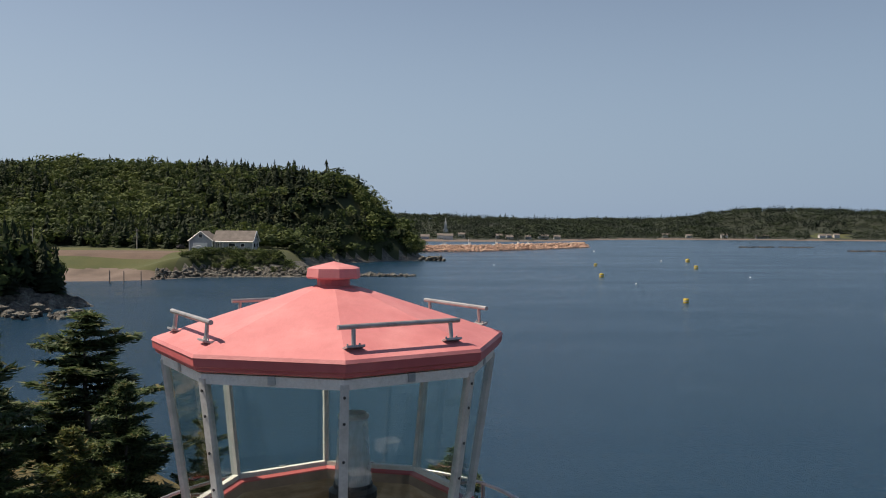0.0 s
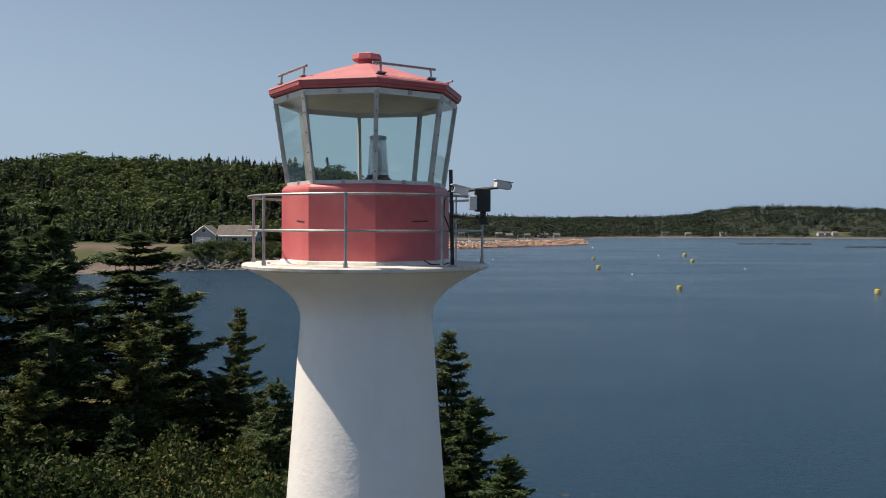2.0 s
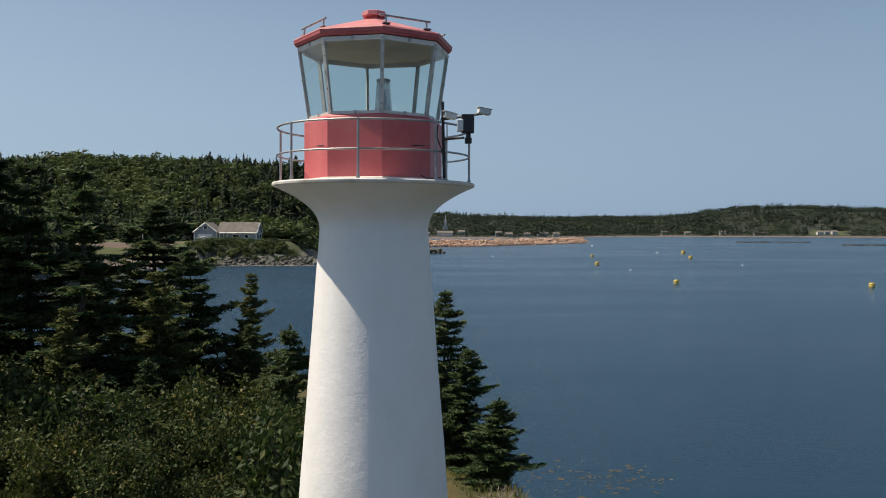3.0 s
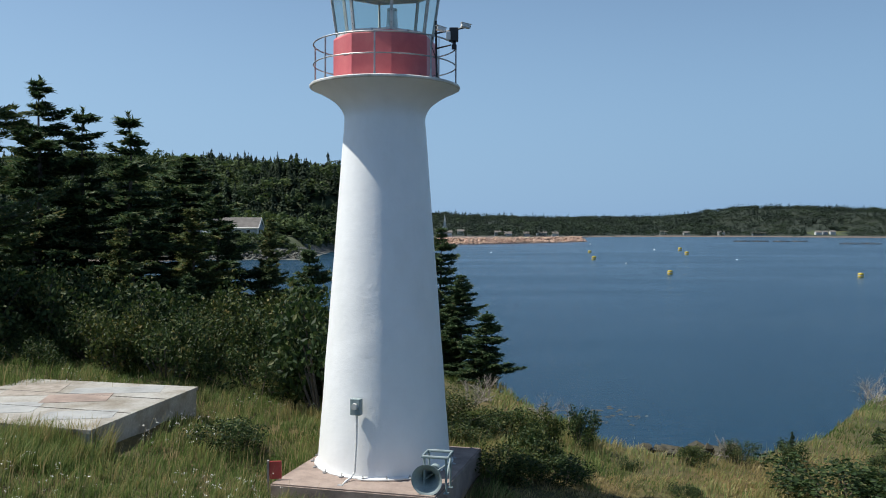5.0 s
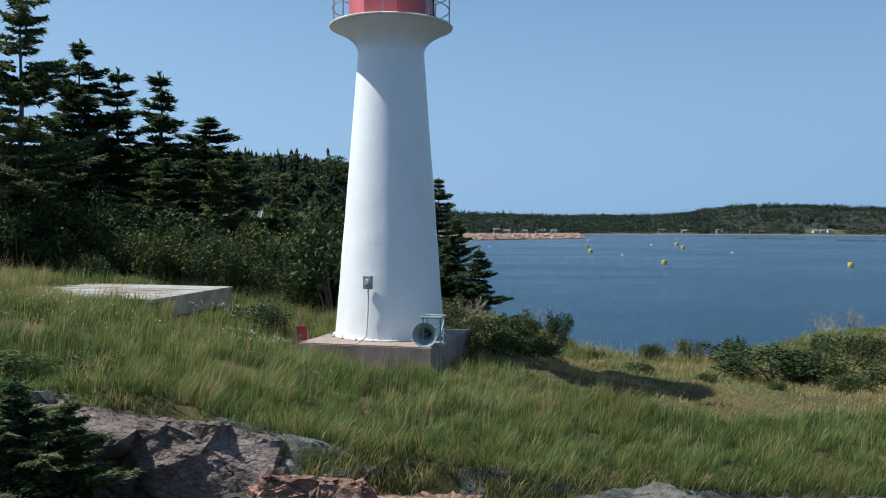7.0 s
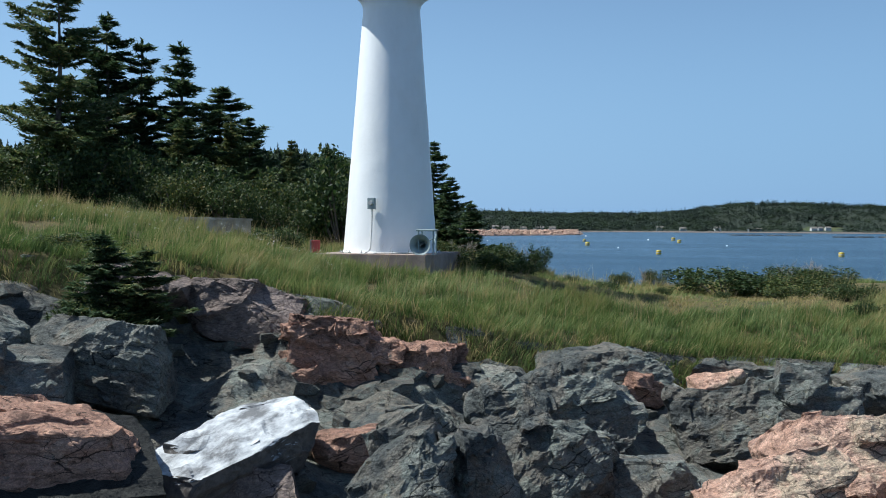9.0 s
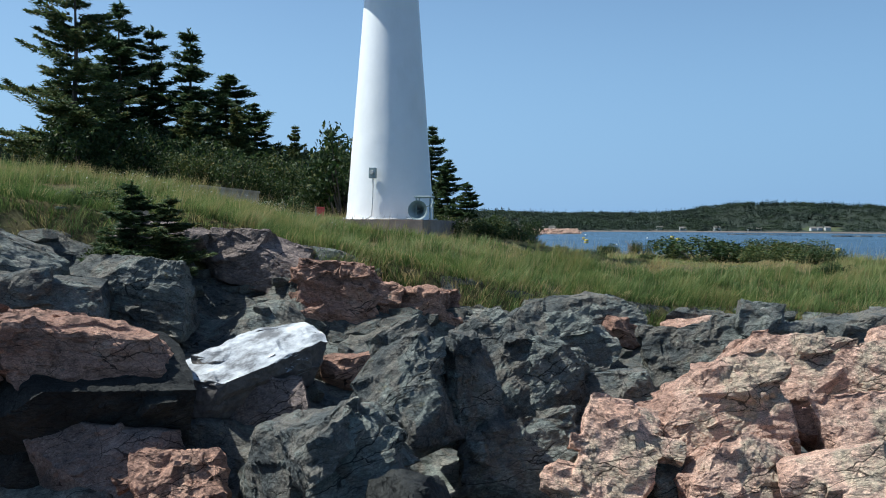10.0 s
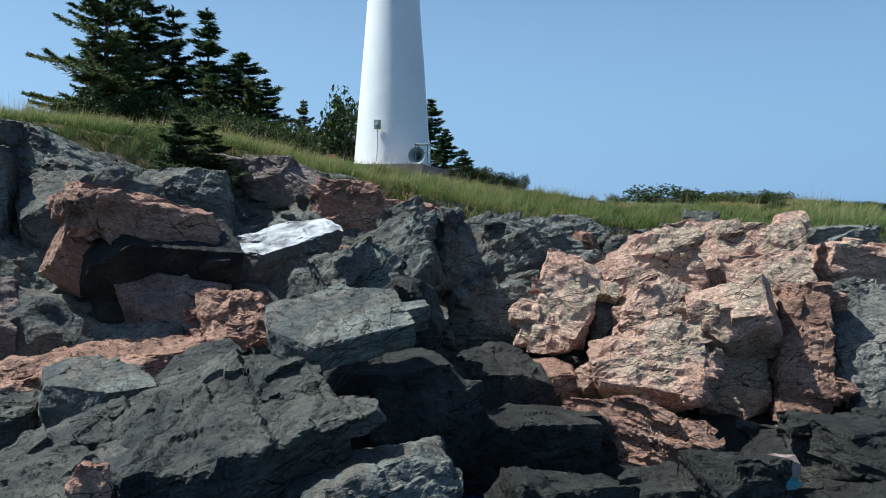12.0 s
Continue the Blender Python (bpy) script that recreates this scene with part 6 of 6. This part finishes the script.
# ---- house across the cove ----
M_SIDING = weathered("grey blue siding", (0.24, 0.275, 0.31), (0.31, 0.345, 0.38), (0.36, 0.395, 0.43), 0.7, 0.3, 3, 0.1, 0.01)
M_SIDINGW = weathered("white siding", (0.45, 0.45, 0.43), (0.55, 0.55, 0.53), (0.6, 0.6, 0.58), 0.7, 0.3, 3, 0.1, 0.01)
M_SHINGLE = weathered("grey brown shingles", (0.11, 0.1, 0.092), (0.15, 0.137, 0.127), (0.19, 0.175, 0.16), 0.9, 0.4, 4, 0.3, 0.02)
M_WINDOW = weathered("dark window glass", (0.02, 0.025, 0.03), (0.03, 0.035, 0.04), (0.05, 0.055, 0.06), 0.08, 0.3, 3, 0.0, 0.01)
M_YELLOW = weathered("yellow buoy plastic", (0.5, 0.36, 0.02), (0.62, 0.45, 0.03), (0.68, 0.52, 0.08), 0.4, 1.5, 8, 0.1, 0.01)
M_TRIM = weathered("white house trim", (0.7, 0.7, 0.68), (0.78, 0.78, 0.76), (0.82, 0.82, 0.8), 0.6, 0.5, 6, 0.05, 0.005)
M_PALEPOLE = weathered("bleached wood pole", (0.36, 0.33, 0.3), (0.46, 0.43, 0.4), (0.54, 0.52, 0.48), 0.9, 2, 10, 0.2)
M_POLE = weathered("grey wood pole", (0.12, 0.1, 0.085), (0.2, 0.175, 0.15), (0.28, 0.25, 0.22), 0.9, 2, 10, 0.2)


def gable(bm, x0, x1, y0, y1, z0, z1, ridge, along="x"):
    """Walls with two gable ends."""
    b = [bm.verts.new(p) for p in ((x0, y0, z0), (x1, y0, z0), (x1, y1, z0), (x0, y1, z0))]
    t = [bm.verts.new(p) for p in ((x0, y0, z1), (x1, y0, z1), (x1, y1, z1), (x0, y1, z1))]
    r = [bm.verts.new(p) for p in (((x0, (y0 + y1) / 2, ridge), (x1, (y0 + y1) / 2, ridge)) if along == "x" else (((x0 + x1) / 2, y0, ridge), ((x0 + x1) / 2, y1, ridge)))]
    if along == "x":
        faces = ((b[0], b[1], t[1], t[0]), (b[2], b[3], t[3], t[2]), (b[1], b[2], t[2], r[1], t[1]), (b[3], b[0], t[0], r[0], t[3]))
    else:
        faces = ((b[1], b[2], t[2], t[1]), (b[3], b[0], t[0], t[3]), (b[0], b[1], t[1], r[0], t[0]), (b[2], b[3], t[3], r[1], t[2]))
    for f in faces:
        bm.faces.new(f)


def roof_plates(bm, x0, x1, y0, y1, z1, ridge, along="x", over=0.5, thick=0.25):
    if along == "x":
        ym = (y0 + y1) / 2
        k = (ridge - z1) / (ym - y0)
        for y, s in ((y0 - over, 1), (y1 + over, -1)):
            e = [(x0 - over, y, z1 - k * over), (x1 + over, y, z1 - k * over), (x1 + over, ym, ridge), (x0 - over, ym, ridge)]
            lo = [bm.verts.new(p) for p in e]
            hi = [bm.verts.new((p[0], p[1], p[2] + thick)) for p in e]
            bm.faces.new(lo)
            bm.faces.new(hi)
            for i in range(4):
                bm.faces.new((lo[i], lo[(i + 1) % 4], hi[(i + 1) % 4], hi[i]))
    else:
        xm = (x0 + x1) / 2
        k = (ridge - z1) / (xm - x0)
        for x in (x0 - over, x1 + over):
            e = [(x, y0 - over, z1 - k * over), (x, y1 + over, z1 - k * over), (xm, y1 + over, ridge), (xm, y0 - over, ridge)]
            lo = [bm.verts.new(p) for p in e]
            hi = [bm.verts.new((p[0], p[1], p[2] + thick)) for p in e]
            bm.faces.new(lo)
            bm.faces.new(hi)
            for i in range(4):
                bm.faces.new((lo[i], lo[(i + 1) % 4], hi[(i + 1) % 4], hi[i]))


def window(parent, x, y, z, w, h, face="y"):
    bm = bmesh.new()
    d = 0.12
    if face == "y":
        box(bm, x - w / 2 - 0.18, x + w / 2 + 0.18, y - d, y + d, z - 0.18, z + h + 0.18)
    else:
        box(bm, x - d, x + d, y - w / 2 - 0.18, y + w / 2 + 0.18, z - 0.18, z + h + 0.18)
    fr = part("window", bm, M_TRIM, parent)
    bm = bmesh.new()
    if face == "y":
        box(bm, x - w / 2, x + w / 2, y - d - 0.05, y, z, z + h)
    else:
        box(bm, x - 0.02, x + d + 0.05, y - w / 2, y + w / 2, z, z + h)
    part("pane", bm, M_WINDOW, fr)


hz0 = 9.0
house = thing("house", "grey sided seaside house with two gables and garage", "house", pose(-103.5, 398, hz0, 0, 0, -2) @ Matrix.Diagonal((1.08, 1.08, 0.98, 1)))
bm = bmesh.new()
gable(bm, -13.5, -3.5, -2, 9, -3, 4.0, 8.2, "y")
part("wall", bm, M_SIDING, house)
bm = bmesh.new()
roof_plates(bm, -13.5, -3.5, -2, 9, 4.0, 8.2, "y")
part("roof", bm, M_SHINGLE, house)
bm = bmesh.new()
gable(bm, -3.0, 13.5, 0, 10, -3, 3.8, 8.4, "x")
part("wall", bm, M_SIDING, house)
bm = bmesh.new()
roof_plates(bm, -3.5, 13.5, 0, 10, 3.8, 8.4, "x")
part("roof", bm, M_SHINGLE, house)
bm = bmesh.new()
box(bm, -11.8, -5.6, -2.2, -1.9, 0, 2.8)
part("garage_door", bm, M_TRIM, house, "white garage door")
bm = bmesh.new()
box(bm, -2.4, 1.4, -2.4, -0.1, 3.0, 3.4)
for x in (-2.2, -0.4, 1.2):
    box(bm, x - 0.12, x + 0.12, -2.3, -2.06, -0.2, 3.0)
part("porch", bm, M_TRIM, house)
for a, b in (((-14.0, -2.55, 3.55), (-8.5, -2.55, 8.2)), ((-8.5, -2.55, 8.2), (-3.0, -2.55, 3.55)), ((-3.5, -0.55, 3.3), (14.0, -0.55, 3.3)), ((14.02, -0.5, 3.35), (14.02, 5, 8.4)), ((14.02, 5, 8.4), (14.02, 10.5, 3.35))):
    bm = bmesh.new()
    rod(bm, a, b, 0.26, seg=4)
    part("trim_board", bm, M_TRIM, house, "white trim board")
for x, y in ((-13.5, -2), (-3.5, -2), (13.5, 0), (13.5, 10)):
    bm = bmesh.new()
    box(bm, x - 0.16, x + 0.16, y - 0.16, y + 0.16, -1, 3.9)
    part("corner_board", bm, M_TRIM, house, "white corner board")
for x, y, z, w, h, f in ((-8.5, -2, 5.2, 1.5, 1.6, "y"), (4.5, 0, 1.0, 2.8, 1.5, "y"), (9.2, 0, 1.0, 1.6, 1.4, "y"), (-1.0, 0, 0.4, 1.1, 2.1, "y"), (13.5, 5, 5.0, 1.5, 1.6, "x"), (13.5, 2.6, 0.6, 1.8, 2.0, "x"), (13.5, 7.2, 0.8, 1.8, 1.7, "x")):
    window(house, x, y, z, w, h, f)
truck = thing("pickup_truck", "white pickup truck parked before the garage", "truck", pose(-112.5, 391, hz0 - 0.2, 0, 0, 10))
bm = bmesh.new()
box(bm, -2.7, 2.7, -0.95, 0.95, 0.5, 1.15, 0.1)
box(bm, -0.9, 1.2, -0.85, 0.85, 1.15, 1.8, 0.15)
part("body", bm, M_CASE, truck)
for x in (-1.7, 1.7):
    for y in (-0.9, 0.9):
        bm = bmesh.new()
        rod(bm, (x, y - 0.12, 0.38), (x, y + 0.12, 0.38), 0.38, seg=14)
        part("wheel", bm, M_BLACK, truck)
car = thing("parked_car", "dark parked car beside the garage", "car", pose(-121.5, 394, hz0, 0, 0, 70))
bm = bmesh.new()
box(bm, -2.2, 2.2, -0.9, 0.9, 0.4, 1.0, 0.15)
box(bm, -1.3, 1.2, -0.8, 0.8, 1.0, 1.7, 0.2)
part("body", bm, M_BLACK, car)
for x in (-1.4, 1.4):
    for y in (-0.85, 0.85):
        bm = bmesh.new()
        rod(bm, (x, y - 0.1, 0.34), (x, y + 0.1, 0.34), 0.34, seg=14)
        part("wheel", bm, M_BLACK, car)
# power poles and wires at the wood's edge
poles = []
for x, y in ((-151, 420), (-205, 425), (-262, 430)):
    z = float(hill_height(np.array([x * 1.0]), np.array([y * 1.0]))[0])
    p = thing("power_pole", "grey wooden power pole at the wood edge", "pole", pose(x, y, z), "power poles")
    bm = bmesh.new()
    rod(bm, (0, 0, -0.5), (0, 0, 9.8), 0.26, 0.2, 8)
    part("pole", bm, M_PALEPOLE, p)
    bm = bmesh.new()
    box(bm, -1.2, 1.2, -0.1, 0.1, 8.9, 9.1)
    part("crossarm", bm, M_POLE, p)
    poles.append(Vector((x, y, z + 9.1)))
for a, b in zip(poles, poles[1:]):
    pts = [a.lerp(b, s) - Vector((0, 0, 3.2 * s * (1 - s))) for s in np.linspace(0, 1, 12)]
    wire = part("power_wire", tube(pts, 0.03, 5), M_BLACK)
    tagged(wire, "thin sagging power line between poles", "wire", "power wires")
for x, y in ((-119.5, 305), (-114, 304), (-107.5, 303), (-121, 309)):
    bm = bmesh.new()
    rod(bm, (0, 0, -1), (0, 0, 4.4), 0.2, 0.16, 8)
    st = part("weir_stake", bm, M_POLE)
    st.matrix_basis = pose(x, y, SEA)
    tagged(st, "weathered wooden stake standing in the cove", "stake", "stakes in the cove")
rngb = np.random.default_rng(21)


def rubble(name, label, category, centres, sizes, mat, seed, flat=1.0):
    """Many small broken stones in one mesh."""
    rng = np.random.default_rng(seed)
    v0, f0 = icosphere(1)
    vs, fs = [], []
    for k, (c, s) in enumerate(zip(centres, sizes)):
        v = (1, 1, flat) * v0 * rng.uniform(0.6, 1.1, (len(v0), 1)) * (s * rng.uniform(0.7, 1.3), s * rng.uniform(0.7, 1.3), s * rng.uniform(0.5, 0.9))
        a = rng.random() * 6.283
        v = v @ np.array(((math.cos(a), math.sin(a), 0), (-math.sin(a), math.cos(a), 0), (0, 0, 1)))
        vs.append(v + c)
        fs.append(f0 + len(v0) * k)
    me = mesh_from(name, np.concatenate(vs), np.concatenate(fs), (mat,))
    return tagged(new(name, me), label, category, kind="stuff")


# rocks along the far bank, the reef and the breakwater
n = 420
x = rngb.uniform(-112, -56, n)
y = hill_front(x) + rngb.uniform(-1, 8, n)
rubble("bank_rocks", "grey broken rocks along the cove bank", "rocks", np.column_stack([x, y, SEA + 0.45 * (y - hill_front(x)) + rngb.uniform(-0.3, 0.6, n)]), rngb.uniform(0.4, 1.4, n), M_ROCKDARK, 3)
n = 90
x = rngb.uniform(-38, -12, n)
rubble("reef", "low dark reef rocks awash in the bay", "rocks", np.column_stack([x, 361 + rngb.normal(0, 2.0, n), SEA + rngb.uniform(-0.3, 0.7, n) * np.clip(1.3 - np.abs(x + 25) / 13, 0.1, 1)]), rngb.uniform(0.7, 2.0, n), M_ROCKDARK, 4)
n = 30
rubble("cape_rock", "dark rock off the wooded cape", "rocks", np.column_stack([rngb.normal(-8, 3.2, n), rngb.normal(535, 2, n), SEA + rngb.uniform(0, 2.6, n)]), rngb.uniform(1.0, 2.2, n), M_ROCKDARK, 5)
n = 60
rubble("point_rocks", "pale and dark rocks at the point's waterline", "rocks", np.column_stack([rngb.uniform(-104, -82, n), rngb.uniform(183, 200, n), SEA + rngb.uniform(-0.2, 1.2, n)]), rngb.uniform(0.6, 1.8, n), M_ROCKDARK, 6)
n = 2600
s = rngb.random(n)
q = rngb.uniform(-1, 1, n)
bxs = np.interp(s, (0, 0.3, 1), (-22, 32, 160))
bys = np.interp(s, (0, 0.3, 1), (742, 772, 965))
ctr = np.column_stack([bxs + q * 7, bys - q * 5, SEA + 5.2 * (1 - np.abs(q)) + rngb.uniform(-0.5, 0.5, n)])
rubble("breakwater", "long breakwater of pink granite armour stone", "breakwater", ctr, rngb.uniform(0.8, 1.9, n), M_ROCKPINK, 7)


# ---- village on the far shore ----
def far_house(x, y, w, d, h, wall_mat, roof_mat, label, along="x"):
    z = float(far_height(np.array([x * 1.0]), np.array([y * 1.0]))[0])
    hs = thing("far_house", label, "house", pose(x, y, z), "houses of the far shore")
    bm = bmesh.new()
    gable(bm, -w / 2, w / 2, -d / 2, d / 2, -2, h, h + 0.32 * d, along)
    part("wall", bm, wall_mat, hs)
    bm = bmesh.new()
    roof_plates(bm, -w / 2, w / 2, -d / 2, d / 2, h, h + 0.32 * d, along)
    part("roof", bm, roof_mat, hs)
    for k in (-0.3, 0.0, 0.3):
        window(hs, k * w, -d / 2, 1.0, 1.2, 1.4)
    return hs


rv = random.Random(12)
for r, dd in ((-0.021, 34), (-0.003, 40), (0.006, 30), (0.022, 110), (0.066, 60), (0.078, 44), (0.1, 50), (0.118, 90), (0.134, 60), (0.262, 90), (0.289, 60), (0.33, 75), (0.372, 60), (0.379, 95), (0.445, 120), (0.453, 128), (0.462, 130)):
    y = 1400.0
    for _ in range(12):
        y = float(shore(r * y)) + dd
    w = rv.uniform(10, 18)
    white = rv.random() < 0.65
    far_house(r * y, y, w, rv.uniform(8, 11), rv.uniform(4, 7), M_SIDINGW if white else M_SIDING, M_SHINGLE, ("white" if white else "grey") + " clapboard house on the far shore")
church = thing("church", "white church with a pointed steeple above the trees", "church", pose(0.003 * 1520, 1520, float(far_height(np.array([4.5]), np.array([1520.0]))[0])))
bm = bmesh.new()
gable(bm, -5, 5, -3, 16, -2, 9, 14, "y")
part("wall", bm, M_SIDINGW, church)
bm = bmesh.new()
box(bm, -2.2, 2.2, -6, -2, -2, 19)
part("tower", bm, M_SIDINGW, church)
bm = bmesh.new()
bmesh.ops.create_cone(bm, cap_ends=True, segments=4, radius1=3.0, radius2=0.1, depth=13, matrix=Matrix.Translation((0, -4, 25.5)) @ Matrix.Rotation(math.pi / 4, 4, "Z"))
part("steeple", bm, M_SIDINGW, church)
# small boats behind the breakwater
for k, r in enumerate((0.001, 0.03, 0.062, 0.088, 0.1)):
    y = 1010 + 25 * k
    b = thing("fishing_boat", "small white fishing boat moored behind the breakwater", "boat", pose(r * y, y, SEA, 0, 0, 20 * k), "boats of the harbour")
    bm = bmesh.new()
    box(bm, -5, 5, -1.6, 1.6, -0.3, 1.4, 0.4)
    part("hull", bm, M_CASE, b)
    bm = bmesh.new()
    box(bm, 0.5, 3.2, -1.1, 1.1, 1.4, 3.4, 0.2)
    part("cabin", bm, M_CASE, b)
    bm = bmesh.new()
    rod(bm, (0, 0, 1), (0, 0, 10 if k % 2 else 7), 0.12, 0.08, 6)
    part("mast", bm, M_CASE, b)


# ---- buoys and fish pens ----
def buoy(x, y, r, kind):
    x, y = x * 1.025, y * 1.025
    b = thing("mooring_buoy", "yellow drum-shaped mooring buoy floating on the bay" if kind else "small white mooring float on the bay", "buoy", pose(x, y, SEA), "buoys of the bay")
    r = r if kind else 0.6 * r
    if kind:
        part("drum", lathe([(0.75 * r, -0.3 * r), (r, -0.1 * r), (r, 1.2 * r), (0.86 * r, 1.45 * r), (0.3 * r, 1.5 * r)], 20), M_YELLOW, b)
        part("band", lathe([(1.03 * r, 0.45 * r), (1.05 * r, 0.5 * r), (1.05 * r, 0.7 * r), (1.03 * r, 0.75 * r)], 20, close=False), M_SIDINGW, b)
        bm = bmesh.new()
        rod(bm, (0, 0, 1.45 * r), (0, 0, 1.8 * r), 0.12 * r, seg=8)
        part("eye", bm, M_STEEL, b)
    else:
        bm = bmesh.new()
        bmesh.ops.create_uvsphere(bm, u_segments=14, v_segments=9, radius=r)
        bmesh.ops.transform(bm, matrix=Matrix.Translation((0, 0, 0.35 * r)), verts=bm.verts)
        part("float", bm, M_CASE, b, smooth=True)
        bm = bmesh.new()
        rod(bm, (0, 0, r), (0, 0, 1.6 * r), 0.1 * r, seg=6)
        part("stem", bm, M_STEEL, b)


for row in ((67.1, 234, 0.78, 1), (66.9, 358, 1.0, 1), (131.1, 440, 1.1, 1), (153.4, 533, 1.3, 1), (117.1, 222.3, 0.8, 1), (138.4, 539, 0.9, 0), (71.3, 313, 0.5, 0), (129.9, 359, 0.5, 0), (83.7, 466, 0.9, 1), (27.9, 464, 0.6, 0), (135, 760, 1.2, 0)):
    buoy(*row)
for x, y, n_ring in ((365, 1020, 4), (415, 850, 4)):
    for k in range(n_ring):
        pen = thing("fish_pen", "dark floating ring of a fish farm", "fish pen", pose(x + 24 * k, y + 6 * (k % 2), SEA), "fish pens")
        part("ring_pipe", tube([(10 * math.cos(a), 10 * math.sin(a), 0.25) for a in np.linspace(0, 6.283, 32, endpoint=False)], 0.35, 6, True), M_BLACK, pen)
        part("hand_rail", tube([(10 * math.cos(a), 10 * math.sin(a), 1.3) for a in np.linspace(0, 6.283, 32, endpoint=False)], 0.12, 5, True), M_BLACK, pen)
        bm = bmesh.new()
        for a in np.linspace(0, 6.283, 16, endpoint=False):
            rod(bm, (10 * math.cos(a), 10 * math.sin(a), 0.2), (10 * math.cos(a), 10 * math.sin(a), 1.3), 0.1, seg=5)
        part("posts", bm, M_BLACK, pen)
# floating rockweed in the near water
M_WEED = weathered("brown rockweed", (0.02, 0.02, 0.01), (0.045, 0.038, 0.018), (0.075, 0.06, 0.03), 0.7, 2, 14, 0.5)
n = 320
ang, rad = rngb.random(n) * 6.283, rngb.random(n) ** 0.6
lane = np.round(rad * np.sin(ang) * 3) / 3
rubble("rockweed", "brown rockweed mats floating near the shore", "seaweed", np.column_stack([9.6 + 5.5 * rad * np.cos(ang), 45.0 + 4 * lane + rngb.normal(0, 0.3, n), np.full(n, SEA - 0.02)]), rngb.uniform(0.1, 0.42, n), M_WEED, 8, 0.12)
n = 70
rubble("shore_reef", "low weed-brown rocks at the water's edge below the rim", "rocks", np.column_stack([rngb.normal(14.2, 1.7, n), rngb.normal(34.2, 0.7, n), SEA + rngb.uniform(-0.25, 0.35, n)]), rngb.uniform(0.25, 0.8, n), M_WEED, 9, 0.8)
